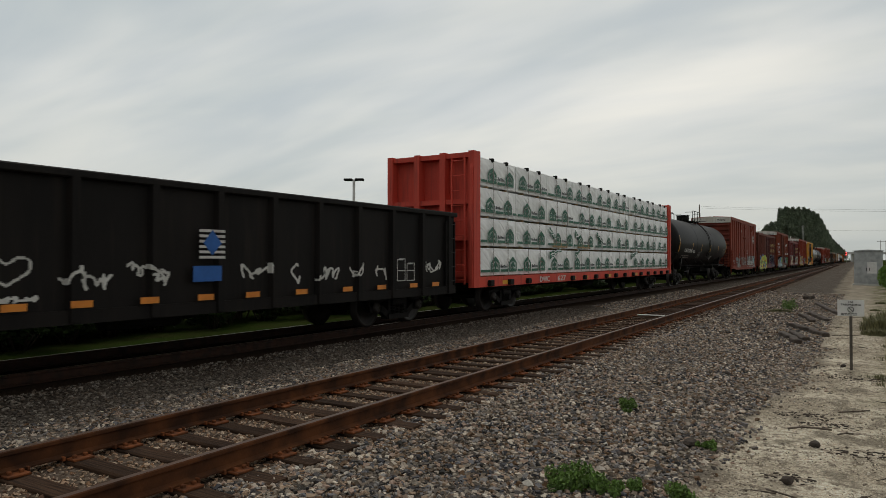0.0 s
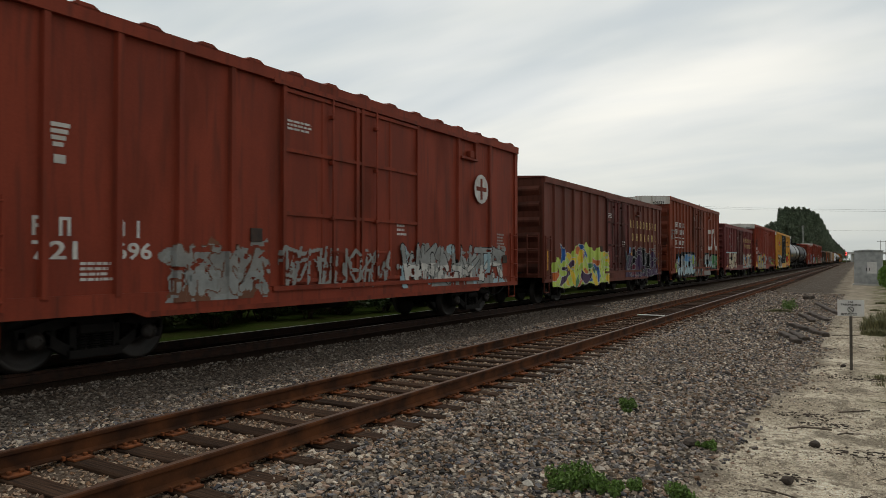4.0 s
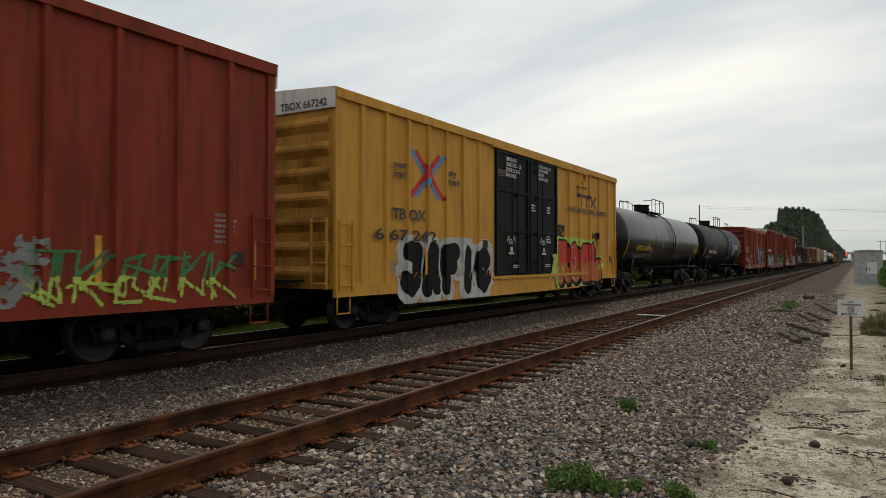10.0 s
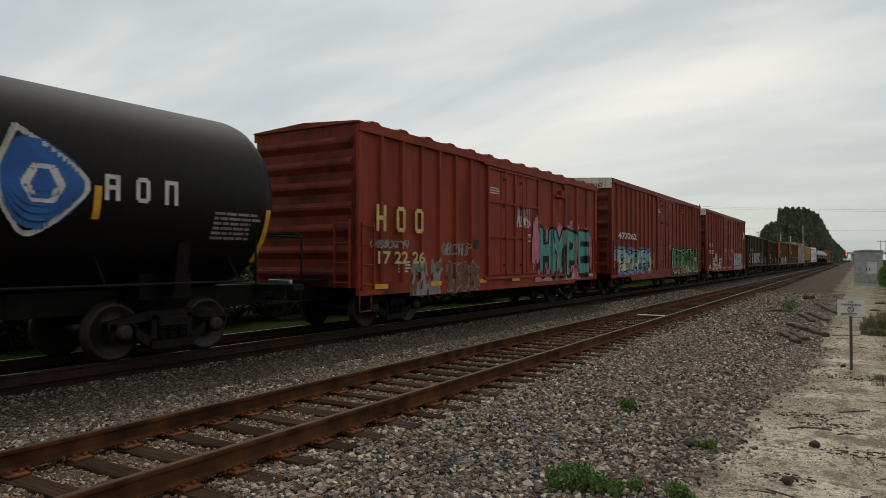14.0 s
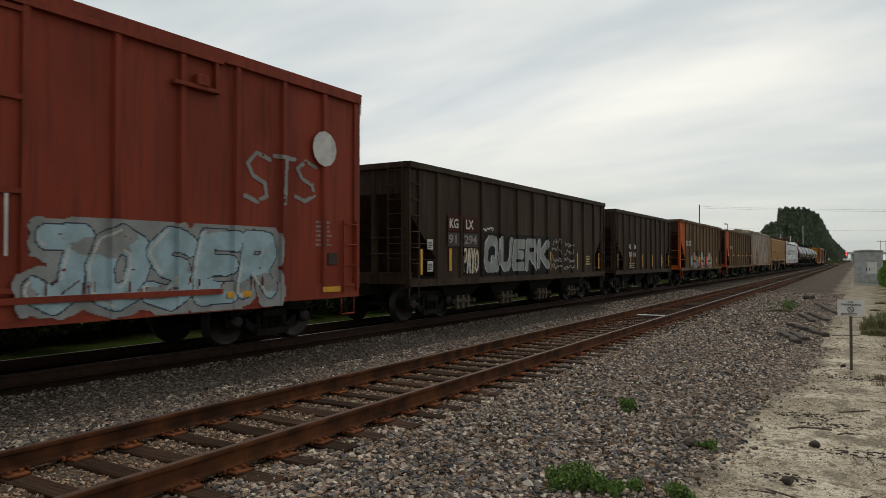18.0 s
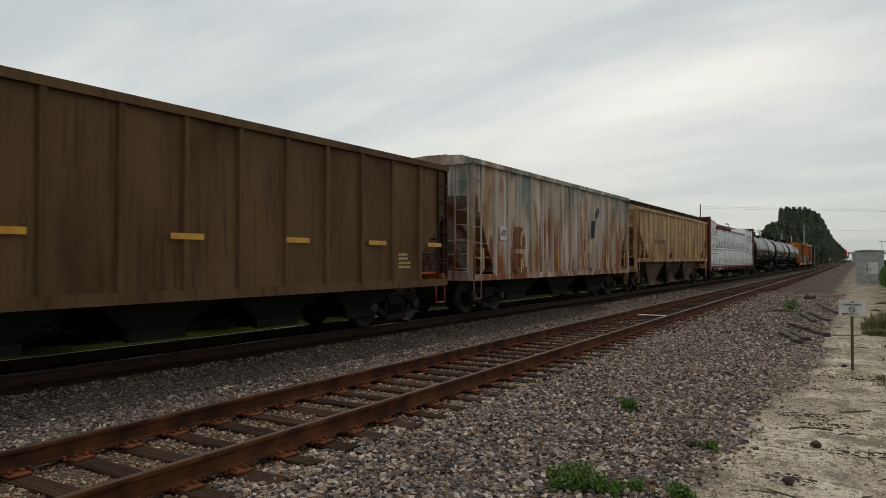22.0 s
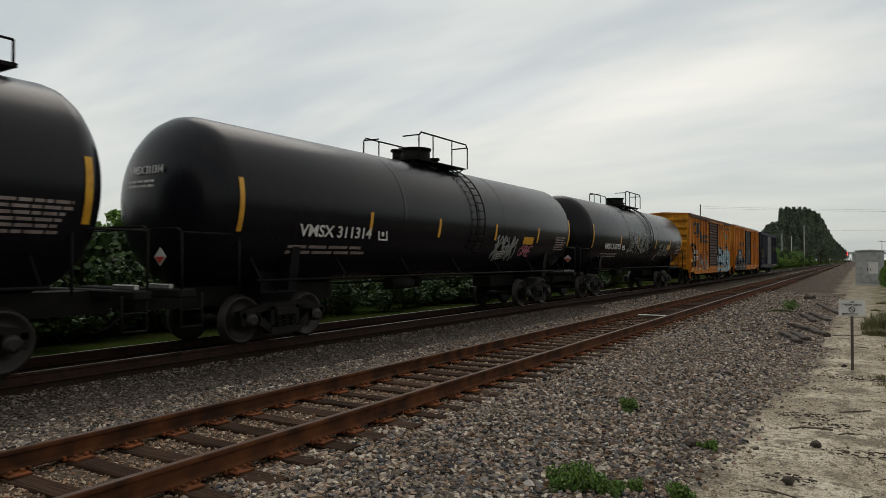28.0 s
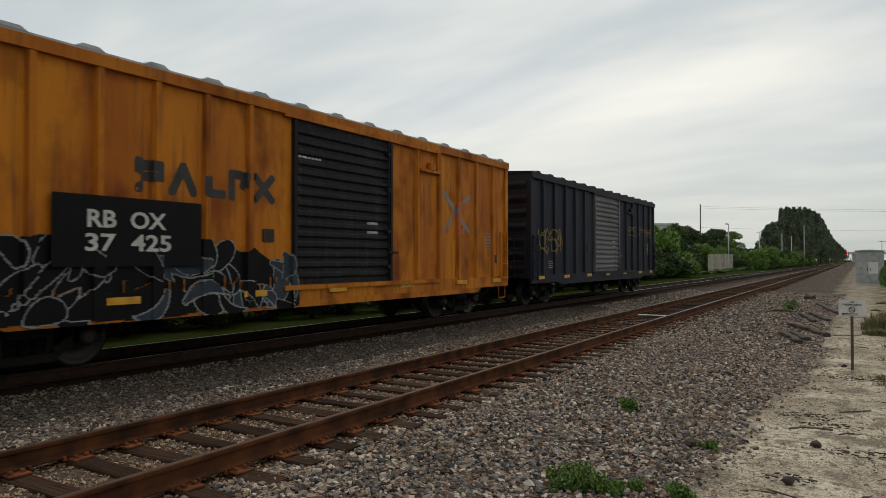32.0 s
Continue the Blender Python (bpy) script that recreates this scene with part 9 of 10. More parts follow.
def stems_mesh(blobs, h, seed, r=0.03):
    g = random.Random(seed)
    bm = bmesh.new()
    for b in blobs:
        base = Vector((b[0] * 0.25, b[1] * 0.25, 0))
        mid = Vector((b[0] * 0.6, b[1] * 0.6, b[2] * 0.55))
        tube(bm, base, mid, r, 5, r * 0.7)
        tube(bm, mid, (b[0], b[1], b[2] + 0.2 * b[5]), r * 0.7, 5, r * 0.3)
    return mesh_of("stem", bm, M_BARK)


def build_verge():
    g = random.Random(21)
    kinds = []
    for k in range(4):
        blobs, crown = bush_kind(300 + k, (M_LEAF, M_LEAF_BRIGHT, M_LEAF, M_LEAF_BRIGHT)[k], 1.9, 2.6, 5200, 0.15)
        kinds.append((stems_mesh(blobs, 2.6, k), crown))

    def bush(x, y, s, sz=None, k=None):
        k = g.randrange(4) if k is None else k
        b = thing("bush", "dense green broad-leaved bush on the grass verge", "bush", "bushes along the verge", at=pose(x, y, ground_z(x, y), 0, 0, g.uniform(0, 360)) @ Matrix.Diagonal((s, s, sz or s, 1)))
        part("stem", kinds[k][0], None, b)
        part("crown", kinds[k][1], None, b)

    # hedge row behind the train, from beside the camera to far off
    y = -2.0
    while y < 52:
        # only the darker leaf kinds here: the hedge's shade put into leaf colour
        bush(-15.9 + g.uniform(-0.9, 0.6), y, g.uniform(0.55, 0.9), g.uniform(0.35, 0.75), 2 * g.randrange(2))
        bush(-18.2 + g.uniform(-0.8, 0.8), y + g.uniform(-1, 1), g.uniform(1.0, 1.4), g.uniform(1.0, 1.3), 2 * g.randrange(2))
        y += g.uniform(1.2, 2.0)
    while y < 84:
        bush(-18.0 + g.uniform(-1.0, 0.8), y, g.uniform(0.9, 1.4), g.uniform(0.8, 1.3))
        bush(-21.5 + g.uniform(-1.5, 1.5), y + g.uniform(-1, 1), g.uniform(1.4, 2.0), g.uniform(1.7, 2.3))
        y += g.uniform(2.2, 3.6)
    while y < 142:
        bush(-18.5 + g.uniform(-1.0, 0.8), y, g.uniform(0.5, 0.8), g.uniform(0.16, 0.32))
        if g.random() < 0.5:
            bush(-27.5 + g.uniform(-2.5, 1.0), y + 8, g.uniform(1.4, 2.0), g.uniform(1.5, 2.0))
        y += g.uniform(2.4, 3.8)
    while y < 300:
        bush(-17.5 + g.uniform(-1.5, 1.0), y, g.uniform(1.2, 1.8), g.uniform(1.2, 1.8))
        if y > 168:
            bush(-21.5 + g.uniform(-2.0, 2.0), y + g.uniform(-1, 1), g.uniform(1.5, 2.3), g.uniform(1.5, 2.1))
        y += g.uniform(3.6, 5.8)
    for bearing, y, s_, sz in ((10.4, 150, 1.5, 1.7), (9.9, 146, 1.4, 1.6), (9.4, 152, 1.6, 1.7), (8.9, 156, 1.5, 1.8), (8.4, 160, 1.6, 1.8), (7.9, 164, 1.6, 1.9), (7.5, 170, 1.6, 1.9), (9.1, 142, 1.1, 0.9), (8.2, 148, 1.2, 1.0)):
        bush(-math.tan(radians(bearing)) * y, y, s_, sz)
    # taller green mass near the building
    for k in range(22):
        bush(g.uniform(-36, -26), g.uniform(80, 118), g.uniform(1.8, 2.8), g.uniform(1.9, 2.7))
    # broad trees further behind
    tk = []
    for k in range(3):
        blobs = []
        gg = random.Random(500 + k)
        for _ in range(22):
            a, r = gg.uniform(0, 6.28), gg.uniform(0, 1) ** 0.6 * 2.6
            blobs.append((r * math.cos(a), r * math.sin(a), 4.6 + gg.uniform(-1.6, 2.0) - 0.25 * r, gg.uniform(0.7, 1.3), gg.uniform(0.7, 1.3), gg.uniform(0.5, 0.9)))
        bm = bmesh.new()
        tube(bm, (0, 0, -0.1), (0.1, 0.05, 2.4), 0.22, 8, 0.15)
        for b in blobs[::2]:
            tube(bm, (0.1, 0.05, 2.2), (b[0] * 0.5, b[1] * 0.5, 3.2), 0.09, 5, 0.06)
            tube(bm, (b[0] * 0.5, b[1] * 0.5, 3.2), b[:3], 0.06, 5, 0.02)
        tk.append((mesh_of("trunk", bm, M_BARK), leaf_mesh("crown", blobs, 7000, 0.24, (M_LEAF, M_LEAF, M_LEAF_BRIGHT)[k], 520 + k)))
    for x, y, s in ((-27, 27, 0.62), (-30, 19, 0.66), (-33, 36, 0.78), (-28, 44, 0.62), (-40, 62, 0.85), (-36, 80, 0.9), (-44, 150, 1.35), (-38, 165, 1.25), (-33, 172, 1.15), (-31.5, 150, 1.3), (-30, 158, 1.2), (-34, 148, 1.4), (-41, 178, 1.4), (-36, 190, 1.2), (-31.0, 176, 1.42), (-28.8, 182, 1.36), (-24, 12, 0.52), (-30, 9, 0.66), (-27, 2, 0.6), (-23, 20, 0.5), (-25, 35, 0.55)):
        t = thing("broadleaf_tree", "leafy green tree behind the hedge", "tree", "trees behind the verge", at=pose(x, y, ground_z(x, y) - 0.05, 0, 0, g.uniform(0, 360)) @ Matrix.Diagonal((s, s, s, 1)))
        part("trunk", tk[g.randrange(3)][0], None, t)
        part("crown", tk[g.randrange(3)][1], None, t)
    # casuarinas
    ck = []
    for k in range(3):
        gg = random.Random(600 + k)
        blobs = []
        bm = bmesh.new()
        tube(bm, (0, 0, -0.2), (0, 0, 15.0), 0.30, 8, 0.05)
        for _ in range(120):
            z = 1.4 + 15.0 * gg.random() ** 0.8
            reach = max(0.35, min(4.2, (17.6 - z) * 0.34)) * gg.uniform(0.25, 1.08)
            a = gg.uniform(0, 6.28)
            p = (reach * math.cos(a), reach * math.sin(a), z + 0.5 + 0.25 * reach)
            fat = gg.uniform(0.30, 0.62)
            blobs.append((p[0], p[1], p[2], fat, fat, gg.uniform(0.8, 1.7)))
            tube(bm, (0, 0, z - 0.6), p, 0.06, 5, 0.02)
        for _ in range(5):
            blobs.append((gg.uniform(-0.9, 0.9), gg.uniform(-0.9, 0.9), 15.6 + gg.uniform(-0.8, 0.9), 0.22, 0.22, 1.1))
        ck.append((mesh_of("trunk", bm, M_BARK), leaf_mesh("crown", blobs, 13000, 0.20, M_PINE, 620 + k, long=2.6, droop=-0.5)))

    def casuarina(x, y, high, wide):
        t = thing("casuarina_tree", "tall dark feathery casuarina tree beside the line", "tree", "casuarina trees by the line", at=pose(x, y, -0.5, 0, 0, g.uniform(0, 360)) @ Matrix.Diagonal((wide, wide, high / 17.0, 1)))
        k = g.randrange(3)
        part("trunk", ck[k][0], None, t)
        part("crown", ck[k][1], None, t)

    # a tall grove that steps down along the line into the distance, and a small clump before it
    for bearing, y, high in ((5.15, 256, 18.0), (4.75, 250, 18.4), (4.35, 262, 19.0), (4.0, 272, 19.2), (3.62, 285, 20.3), (3.3, 305, 21.0), (3.0, 335, 22.0), (2.78, 362, 22.4), (2.55, 392, 21.8), (2.36, 425, 20.2), (2.15, 465, 18.4), (1.98, 505, 17.0), (1.78, 565, 16.0), (1.6, 630, 15.6), (1.42, 700, 15.0), (1.25, 790, 14.0), (1.08, 900, 13.0),
                             (4.95, 290, 18.0), (4.5, 300, 20.0), (4.1, 310, 20.0), (3.75, 330, 21.0), (3.4, 350, 21.5), (3.1, 380, 22.0), (5.0, 275, 13.0), (3.9, 255, 13.0), (2.65, 340, 15.0), (2.25, 400, 14.0),
                             (6.35, 229, 11.0), (6.1, 233, 12.4), (5.8, 230, 12.6), (5.55, 236, 11.6)):
        casuarina(-math.tan(radians(bearing)) * y, y, high, g.uniform(0.92, 1.1) * (0.75 if high < 13.5 and y < 240 else 1.05))
    # far trees on the other side of the line and at its end
    for k in range(26):
        x, y = 14 + 62 * g.random(), 300 + 420 * g.random()
        s = g.uniform(0.9, 1.5)
        t = thing("broadleaf_tree", "dark tree in the far distance across the line", "tree", "far trees", at=pose(x, y, -0.5, 0, 0, g.uniform(0, 360)) @ Matrix.Diagonal((s, s, s, 1)))
        part("trunk", tk[0][0], None, t)
        part("crown", tk[k % 3][1], None, t)
    for x, y, s, sz in ((1.42, 52.5, 0.36, 0.80), (2.6, 38, 0.8, 0.9), (2.35, 46, 0.85, 1.2), (3.4, 52, 0.9, 1.2), (3.0, 66, 0.8, 0.9), (4.0, 80, 1.0, 1.2)):
        bush(x, y, s, sz, 1)


build_verge()


def blade_mesh(name, count, w, h, material, seed, thick=0.006):
    """Upright grass blades that bend outwards from a tuft."""
    g = np.random.default_rng(seed)
    a, r = g.uniform(0, 6.283, count), g.uniform(0, 1, count) ** 0.6
    base = np.stack([w * r * np.cos(a), w * r * np.sin(a), np.zeros(count)], 1)
    b = a + g.normal(0, 0.7, count)
    tall = h * g.uniform(0.45, 1.0, count) * (1.1 - 0.5 * r)
    out = np.stack([np.cos(b), np.sin(b), np.zeros(count)], 1) * (tall * g.uniform(0.1, 0.7, count))[:, None]
    up = np.zeros((count, 3))
    up[:, 2] = tall
    side = np.stack([-np.sin(b), np.cos(b), np.zeros(count)], 1) * thick
    v = np.stack([base - side, base + side, base + 0.3 * out + 0.6 * up + 0.8 * side, base + 0.3 * out + 0.6 * up - 0.8 * side, base + out + up], 1).reshape(-1, 3)
    f = []
    for k in range(count):
        f += [(5 * k, 5 * k + 1, 5 * k + 2, 5 * k + 3), (5 * k + 3, 5 * k + 2, 5 * k + 4)]
    return raw_mesh(name, v.tolist(), f, [material])


def weed(x, y, s, seed, tall=1.0):
    g = random.Random(seed)
    w = thing("weed", "small green feathery weed sprouting from the gravel", "weed", "weeds in the gravel", at=pose(x, y, ground_z(x, y) - 0.01))
    blobs = [(g.uniform(-0.17, 0.17), g.uniform(-0.15, 0.15), g.uniform(0.04, 0.20) * tall, 0.075, 0.075, 0.09 * tall) for _ in range(12)]
    blobs = [tuple(v * s for v in b) for b in blobs]
    part("stem", stems_mesh(blobs, 0.3, seed, 0.003), None, w)
    part("foliage", leaf_mesh("foliage", blobs, 1100, 0.022 * s ** 0.5, M_WEED, seed, long=1.9, droop=-0.8), None, w)


def tuft(x, y, w, h, count, seed, material):
    t = thing("grass_tuft", "dull green grass tuft growing in sandy gravel", "grass", "grass tufts by the line", at=pose(x, y, ground_z(x, y) - 0.01))
    tagged(part("foliage", blade_mesh("foliage", count, w, h, material, seed, 0.004 + 0.0004 * y), None, t), kind="stuff")


M_WEED = mat("weed_leaves", (0.125, 0.215, 0.040), (0.065, 0.125, 0.022), scale=2.5, rough=0.6, bump=0.0, island=0.45)
M_GRASS_DULL = mat("dull_grass_blades", (0.185, 0.175, 0.085), (0.11, 0.11, 0.05), scale=2.0, rough=0.7, bump=0.0, island=0.4)


def build_small_ground_things():
    for k, (x, y, s, tall) in enumerate(((-1.98, 5.56, 0.80, 1.0), (-2.16, 5.46, 0.75, 0.9), (-1.78, 5.52, 0.5, 0.9), (-1.20, 5.62, 0.60, 1.1), (-1.62, 5.72, 0.34, 1.2), (-2.60, 8.8, 0.62, 0.9), (-2.52, 8.62, 0.36, 0.6), (-1.36, 7.33, 0.50, 0.9), (-2.37, 29.4, 1.4, 1.1), (-1.02, 5.5, 0.42, 0.8))):
        weed(x, y, s, 700 + k, tall)
    gr = random.Random(12)
    for k in range(30):     # scrub at the edge of the sand
        y = 12.2 + 26 * gr.random()
        tuft(0.022 * y + gr.uniform(-0.32, 0.9), y, gr.uniform(0.16, 0.42), gr.uniform(0.04, 0.15), 110, 800 + k, M_GRASS_DULL)
    for k, (x, y, w, h) in enumerate(((0.44, 22.0, 0.5, 0.5), (0.62, 24.0, 0.6, 0.55), (0.30, 20.6, 0.35, 0.22), (-2.62, 28.2, 0.5, 0.14))):
        tuft(x, y, w, h, 520, 850 + k, M_GRASS_DULL)
    g = random.Random(8)
    # dark rocks and lumps
    for x, y, s in ((-1.52, 7.38, 0.075), (-0.43, 8.02, 0.055), (-2.27, 37.3, 0.17), (-2.1, 37.9, 0.14), (-0.56, 6.6, 0.05), (-1.95, 12.3, 0.05), (-0.3, 14.2, 0.05)):
        bm = bmesh.new()
        bmesh.ops.create_icosphere(bm, subdivisions=2, radius=s)
        for v in bm.verts:
            v.co *= 1 + 0.35 * noise.noise(v.co * (2.0 / s) * 0.5 + Vector((x, y, 0)))
            v.co.z *= 0.8
        solid("rock", bm, M_DARK_ROCK, "dark brown lump of stone on the ground", "rock", "dark rocks", at=pose(x, y, ground_z(x, y) + 0.45 * s))
    # sticks and driftwood on the sand
    for k in range(58):
        x, y = g.uniform(-1.1, 1.4), 5.2 + 22 * g.random() ** 1.4
        L = g.uniform(0.10, 0.36) * (1 + 0.03 * y)
        bm = bmesh.new()
        pts = [(0, 0, 0.012)]
        for j in range(3):
            pts.append((pts[-1][0] + L / 3, pts[-1][1] + g.uniform(-0.05, 0.05) * L * 2, 0.012 + g.uniform(0, 0.02)))
        for p, q in zip(pts, pts[1:]):
            tube(bm, p, q, 0.004 + 0.008 * g.random(), 5)
        solid("stick", bm, M_BARK, "dry broken stick lying on the sand", "stick", "sticks on the sand", at=pose(x, y, ground_z(x, y) + 0.0, 0, 0, g.uniform(-60, 60)))
    # small drifts of dark bark and twigs
    for k, (x, y, r) in enumerate(((-0.56, 6.72, 0.16), (-0.60, 9.5, 0.24), (-0.35, 9.1, 0.22), (0.0, 7.9, 0.25), (-0.2, 12.9, 0.3), (-0.75, 14.0, 0.3))):
        bm = bmesh.new()
        for _ in range(60):
            a, d, t = g.uniform(0, 6.28), r * g.random() ** 0.7, g.uniform(-0.5, 0.5)
            p, q = Vector((1.5 * d * math.cos(a), 0.8 * d * math.sin(a), g.uniform(0.004, 0.02))), g.uniform(0.015, 0.05)
            tube(bm, p, p + Vector((q * math.cos(t), q * math.sin(t), g.uniform(-0.004, 0.008))), g.uniform(0.003, 0.008), 4)
        solid("leaf_litter", bm, M_DARK_ROCK, "drift of dark bark and twigs on the sand", "litter", "litter on the sand", kind="stuff", at=pose(x, y, ground_z(x, y)))
    for k, (xa, ya, xb, yb) in enumerate(((-1.81, 22.29, -0.76, 19.52), (-1.77, 19.51, -1.24, 17.5), (-1.57, 19.79, -1.15, 18.19), (-1.57, 27.26, -0.94, 24.31), (-1.66, 33.19, -0.69, 27.51), (-1.77, 26.29, -1.26, 23.67))):
        L, turn = math.hypot(xb - xa, yb - ya), math.degrees(math.atan2(yb - ya, xb - xa))
        x, y = (xa + xb) / 2, (ya + yb) / 2
        bm = bmesh.new()
        bevel_box(bm, -L / 2, L / 2, -0.085, 0.085, -0.10, 0.055, 0.02)
        bmesh.ops.subdivide_edges(bm, edges=[e for e in bm.edges if e.calc_length() > 0.5], cuts=9)
        for v in bm.verts:
            v.co += Vector((0, 0.09 * noise.noise((v.co.x * 2, k, 0)), 0.055 * noise.noise((v.co.x * 2.5, k, 5))))
        solid("rotten_tie", bm, M_DARK_ROCK, "rotten discarded tie half sunk in the gravel", "timber", "discarded ties", at=pose(x, y, ground_z(x, y) + 0.055, 0, 0, turn))


M_DARK_ROCK = mat("dark_rock", (0.075, 0.055, 0.042), (0.04, 0.03, 0.024), scale=9, rough=0.9, bump=0.01)
build_small_ground_things()


def build_sign():
    x, y = -0.17, 13.81
    base = ground_z(x, y)
    s = thing("warning_sign", "white warning sign on a thin steel post in the sand", "sign", at=pose(x, y, base, 0, 0, 2))
    bm = bmesh.new()
    box(bm, -0.022, 0.022, 0.0, 0.035, -0.15, 1.20)
    part("post", bm, M_POST, s)
    bm = bmesh.new()
    bevel_box(bm, -0.2, 0.2, -0.006, 0.0, 0.945, 1.225, 0.002)
    part("board", bm, M_SIGN, s, "white board")
    m = END_TURN
    for words, z, h, w in (("NO", 1.175, 0.032, 0.065), ("TRESPASSING", 1.127, 0.032, 0.30)):
        me = text_mesh(words, h, w)
        me.materials.append(M_BLACK_INK)
        part("lettering", me, None, s, at=Matrix.Translation((-w / 2, -0.0075, z)) @ m)
    bm = bmesh.new()
    for k in range(16):
        p, q = 2 * math.pi * k / 16, 2 * math.pi * (k + 1) / 16
        tube(bm, (0.045 * math.cos(p), -0.008, 1.06 + 0.045 * math.sin(p)), (0.045 * math.cos(q), -0.008, 1.06 + 0.045 * math.sin(q)), 0.007, 5)
    tube(bm, (-0.032, -0.008, 1.092), (0.032, -0.008, 1.028), 0.007, 5)
    part("symbol", bm, M_BLACK_INK, s)
    small_print(s, -0.15, 0.96, 0.30, 0.045, 2, -0.0065, M_BLACK_INK, 2, "end")


M_POST = mat("rusty_sign_post", (0.10, 0.085, 0.07), (0.06, 0.05, 0.042), scale=8, rough=0.8, bump=0.001)
M_SIGN = mat("white_sign_board", (0.72, 0.70, 0.68), (0.62, 0.60, 0.58), scale=4, rough=0.5, bump=0.0)
build_sign()


def build_cabinet():
    x, y = 0.42, 60.4
    z = ground_z(x, y)
    c = thing("signal_cabinet", "galvanised trackside signal cabinet on a concrete footing", "cabinet", at=pose(x, y, z, 0, 0, -4))
    bm = bmesh.new()
    bevel_box(bm, -1.0, 1.0, -0.5, 0.5, -0.2, 0.14, 0.02)
    part("footing", bm, M_CONCRETE, c)
    bm = bmesh.new()
    bevel_box(bm, -0.9, 0.9, -0.42, 0.42, 0.14, 2.55, 0.02)
    part("body", bm, M_GALV, c)
    bm = bmesh.new()
    extrude(bm, [(-1.0, 2.55), (1.0, 2.55), (1.0, 2.60), (0, 2.68), (-1.0, 2.60)], "y", -0.5, 0.5)
    part("roof", bm, M_GALV, c)
    for s in (-1, 1):
        bm = bmesh.new()
        bevel_box(bm, s * 0.44 - 0.40, s * 0.44 + 0.40, -0.445, -0.42, 0.25, 2.45, 0.01)
        d = part("door", bm, M_GALV, c)
        bm = bmesh.new()
        bevel_box(bm, s * 0.10 - 0.02, s * 0.10 + 0.02, -0.49, -0.44, 1.1, 1.3, 0.008)
        part("handle", bm, M_STEEL, d)
    bm = bmesh.new()
    bevel_box(bm, -0.05, 0.55, -0.452, -0.446, 0.9, 1.75, 0.001)
    part("faded_notice", bm, M_SIGN, c, "faded pale notice on the door")


build_cabinet()


def utility_pole(x, y, h, arms=1, label="weathered wooden utility pole with a crossarm", m=None, r=0.15):
    p = thing("utility_pole", label, "utility pole", "utility poles along the line", at=pose(x, y, -0.6))
    bm = bmesh.new()
    tube(bm, (0, 0, -0.3), (0, 0, h), r, 10, r * 0.65)
    part("pole", bm, m or M_POLE, p)
    for k in range(arms):
        bm = bmesh.new()
        box(bm, -1.2, 1.2, -0.06, 0.06, h - 0.45 - 0.9 * k, h - 0.33 - 0.9 * k)
        arm = part("crossarm", bm, M_POLE, p)
        for a in (-1.1, -0.4, 0.4, 1.1):
            bm = bmesh.new()
            tube(bm, (a, 0, h - 0.34 - 0.9 * k), (a, 0, h - 0.14 - 0.9 * k), 0.05, 6)
            part("insulator", bm, M_GALV, arm)
    return p


def street_lamp(x, y, h, turn, heads=1, r=0.11):
    p = thing("street_lamp", "pale concrete lamp post with a flat box head", "street lamp", "lamp posts behind the hedge", at=pose(x, y, -0.5, 0, 0, turn))
    bm = bmesh.new()
    tube(bm, (0, 0, -0.2), (0, 0, h), r, 10, r * 0.75)
    part("post", bm, M_CONCRETE, p)
    for s in ((-1, 1) if heads == 2 else (1,)):
        bm = bmesh.new()
        tube(bm, (0, 0, h - 0.08), (s * 0.30, 0, h - 0.02), 0.04, 6)
        part("arm", bm, M_UNDER, p)
        bm = bmesh.new()
        bevel_box(bm, min(s * 0.10, s * 0.62), max(s * 0.10, s * 0.62), -0.17, 0.17, h - 0.08, h + 0.06, 0.03)
        part("lamp_head", bm, M_UNDER, p)


def build_poles():
    g = random.Random(2)
    utility_pole(-30, 156, 14.2, 0, "slim dark utility pole above the hedge", r=0.18)
    for x, y, h in ((-15.2, 235, 12.6), (-20.0, 221, 9.8), (-17.6, 222, 9.0)):
        utility_pole(x, y, h, 1, m=M_CONCRETE, label="pale utility pole with a crossarm beside the line")
    for x, y, h in ((6.6, 330, 10), (10.6, 420, 12), (20, 530, 11)):
        utility_pole(x, y, h, 1)
    for x, y, h, heads, turn in ((-22.6, 145, 9.2, 1, 200), (-26.0, 167.0, 10.2, 1, 200), (-22.0, 187.0, 9.0, 2, 30), (-27.0, 33.6, 7.1, 2, 25), (-38.0, 20.2, 6.4, 1, 25)):
        street_lamp(x, y, h, turn, heads)
    # wires across the far sky
    for k, (z0, z1) in enumerate(((13.2, 13.2), (12.8, 12.9), (8.6, 8.8))):
        bm = bmesh.new()
        pts = []
        for i in range(25):
            f = i / 24
            pts.append((-30 + 90 * f, 156 + 52 * f, z0 + (z1 - z0) * f - 0.9 * 4 * f * (1 - f)))
        pipe(bm, pts, 0.013, 5)
        solid("overhead_wire", bm, M_UNDER, "thin dark overhead wire", "wire", "overhead wires")


build_poles()


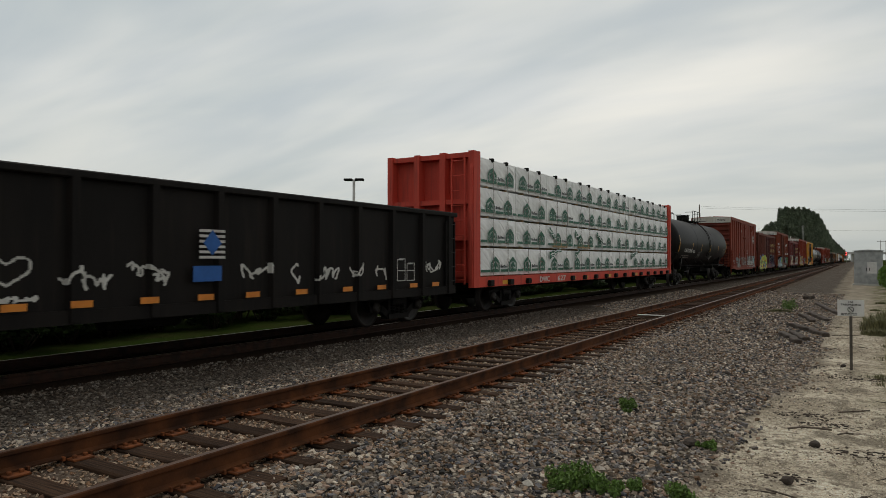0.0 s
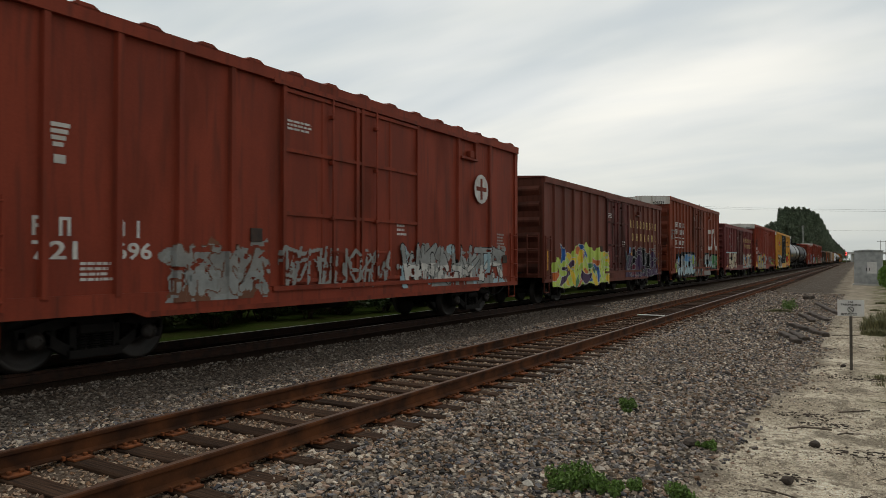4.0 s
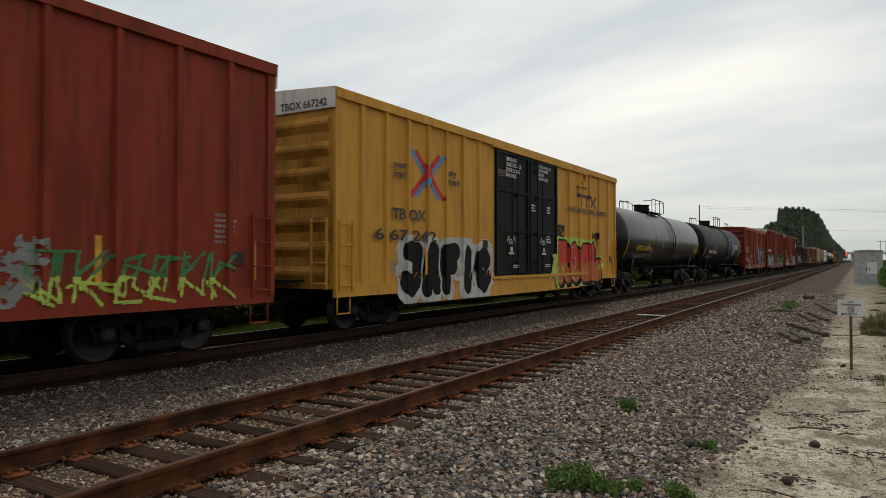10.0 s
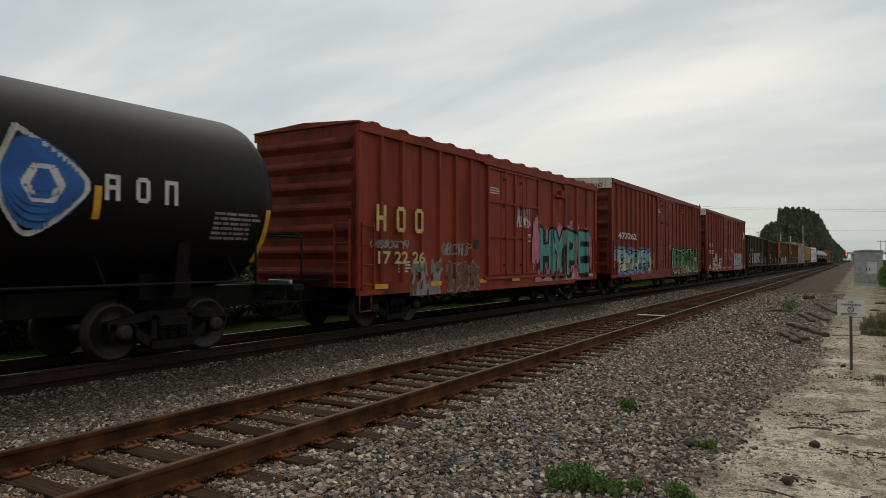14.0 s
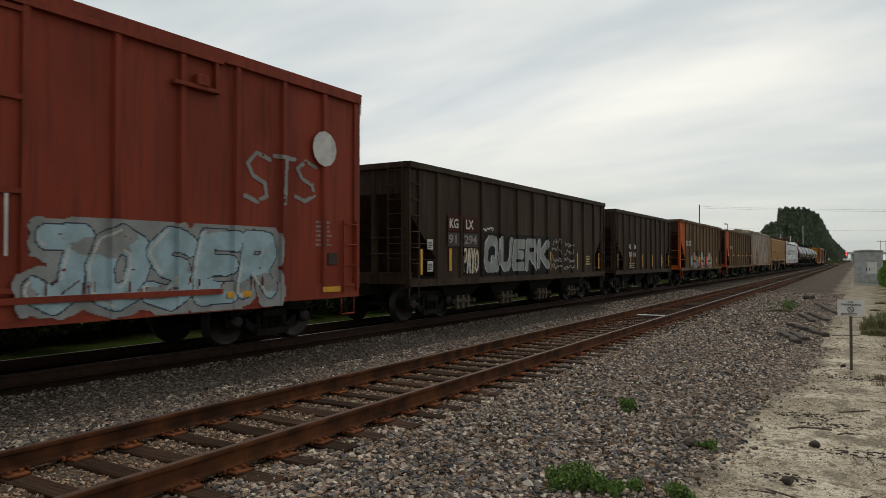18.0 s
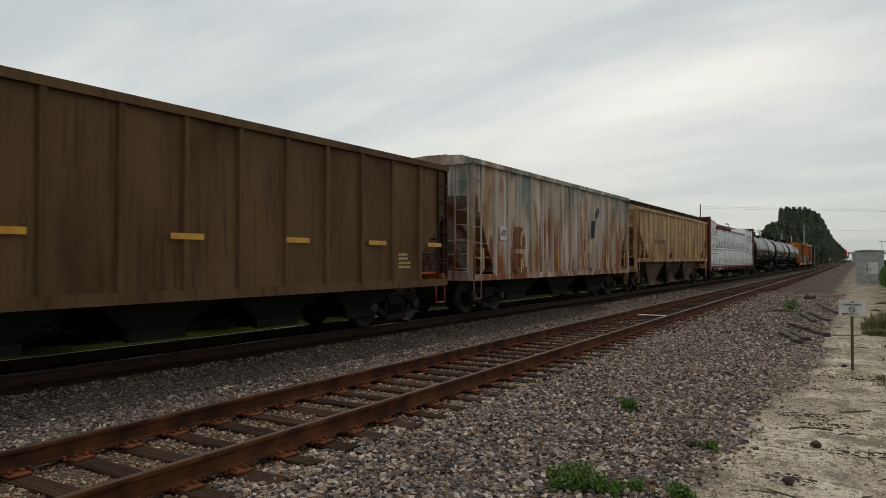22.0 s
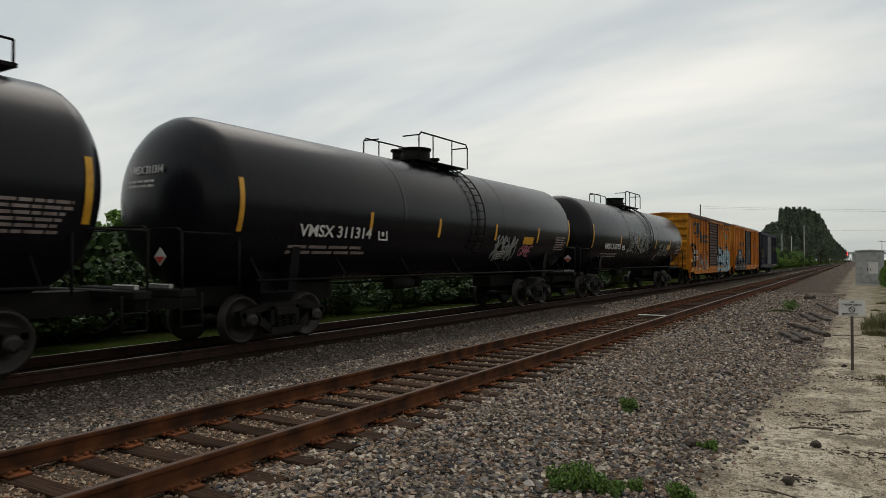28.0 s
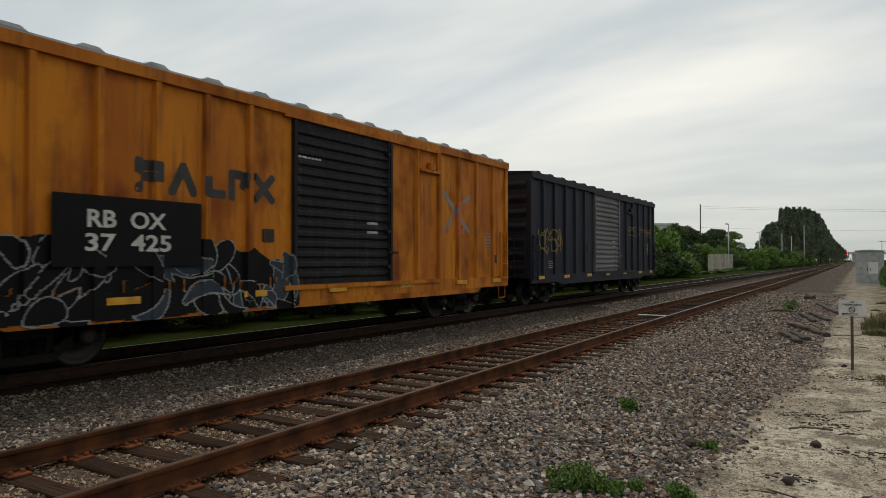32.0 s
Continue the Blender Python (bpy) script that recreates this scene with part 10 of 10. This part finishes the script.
def build_fence():
    f = thing("picket_fence", "low white board fence among the bushes", "fence", at=pose(-24.6, 135.0, ground_z(-24.0, 136.0), 0, 0, 12))
    g = random.Random(6)
    pm = bmesh.new()
    bevel_box(pm, 0, 0.13, -0.012, 0.012, 0.05, 3.1, 0.005)
    pm = mesh_of("picket", pm, M_FENCE)
    for k in range(27):
        part("picket", pm, None, f, at=pose(k * 0.155, 0, g.uniform(-0.04, 0.05), 0, g.uniform(-1, 1)))
    for z in (0.5, 1.9):
        bm = bmesh.new()
        box(bm, -0.05, 4.2, 0.014, 0.06, z, z + 0.09)
        part("rail", bm, M_FENCE, f)
    for x in (0.0, 2.1, 4.1):
        bm = bmesh.new()
        box(bm, x - 0.05, x + 0.05, 0.06, 0.16, -0.2, 2.4)
        part("post", bm, M_FENCE, f)


M_FENCE = mat("weathered_white_fence", (0.58, 0.545, 0.47), (0.42, 0.385, 0.32), scale=5, stretch=(2, 2, 0.4), rough=0.8, bump=0.004, own=0.1)
build_fence()


def build_building():
    b = thing("white_building", "flat-roofed white building behind the trees", "building", at=pose(-56, 190, -0.6, 0, 0, 24))
    bm = bmesh.new()
    for x0, x1, y0, y1 in ((-11, 11, -7, -6.7), (-11, 11, 6.7, 7), (-11, -10.7, -6.7, 6.7), (10.7, 11, -6.7, 6.7)):
        box(bm, x0, x1, y0, y1, 0, 11.4)
    part("wall", bm, M_WALL, b)
    bm = bmesh.new()
    box(bm, -11.25, 11.25, -7.25, 7.25, 11.4, 12.0)
    part("roof", bm, M_WALL, b)
    for k in range(5):
        for z in (5.6, 8.4):
            bm = bmesh.new()
            x = -8.6 + 4.3 * k
            box(bm, x - 0.9, x + 0.9, -7.06, -6.98, z - 0.7, z + 0.7)
            w = part("window", bm, M_GLASS, b)
            bm = bmesh.new()
            box(bm, x - 1.0, x + 1.0, -7.12, -7.0, z - 0.82, z - 0.70)
            part("sill", bm, M_WALL, w)
    bm = bmesh.new()
    for k in range(9):
        box(bm, -10.8 + 0.9 * k, -10.1 + 0.9 * k, -6.6, -6.3, 12.0, 13.0)
    part("roof_vents", bm, M_GALV, b)
    # far overpass where the line meets the horizon
    o = thing("overpass", "pale concrete road bridge far down the line", "bridge", at=pose(14, 760, -0.5, 0, 0, -8))
    bm = bmesh.new()
    box(bm, -26, 60, -5, 5, 7.2, 9.4)
    part("deck", bm, M_CONCRETE, o)
    for x in (-22, -4, 16, 36, 56):
        bm = bmesh.new()
        box(bm, x - 0.8, x + 0.8, -4, 4, 0, 7.2)
        part("pier", bm, M_CONCRETE, o)
    s = thing("signal_mast", "railway signal mast showing red lights", "signal", at=pose(-7.0, 420, -0.3))
    bm = bmesh.new()
    tube(bm, (0, 0, 0), (0, 0, 6.2), 0.10, 8)
    part("mast", bm, M_GALV, s)
    for z in (5.6, 4.6):
        bm = bmesh.new()
        bevel_box(bm, -0.5, 0.5, -0.1, 0.1, z - 0.5, z + 0.5, 0.05)
        part("backboard", bm, M_UNDER, s)
        bm = bmesh.new()
        tube(bm, (0, -0.16, z), (0, -0.1, z), 0.30, 12)
        part("lamp", bm, M_RED_LIGHT, s, "glowing red lamp")


M_WALL = mat("white_painted_wall", (0.68, 0.67, 0.62), (0.58, 0.57, 0.52), scale=0.5, rough=0.8, bump=0.002)
M_GLASS = mat("dark_window_glass", (0.03, 0.035, 0.04), (0.05, 0.055, 0.06), scale=1, rough=0.1, bump=0.0)
M_RED_LIGHT = bpy.data.materials.new("red_signal_light")
M_RED_LIGHT.use_nodes = True
M_RED_LIGHT.node_tree.nodes["Principled BSDF"].inputs["Emission Color"].default_value = (1, 0.03, 0.02, 1)
M_RED_LIGHT.node_tree.nodes["Principled BSDF"].inputs["Emission Strength"].default_value = 4.0
build_building()


# ------------------------------------------------------------------ movement
def motions():
    """The train runs towards -y; every wheelset rolls with it."""
    times = [0, 4, 8, 12, 16, 20, 24, 28, 32]
    for item in TRAIN:
        ob, u = item[0], item[1]
        m = item[2] if len(item) > 2 else Matrix.Identity(4)
        walk(ob, [(t, pose(TRAIN_X, u - travel(t), 0) @ m) for t in times])
    steps = [k / FPS for k in range(32 * FPS + 1)]
    for a in (-1, 1):
        first = WHEELS[a][0]
        walk(first, [(t, pose(0, a * AXLE, WHEEL_R) @ Matrix.Rotation(travel(t) / WHEEL_R, 4, "X")) for t in steps])
        for w in WHEELS[a][1:]:
            w.rotation_mode = "QUATERNION"
            w.animation_data_create()
            w.animation_data.action = first.animation_data.action
            w.animation_data.action_slot = first.animation_data.action_slot


motions()
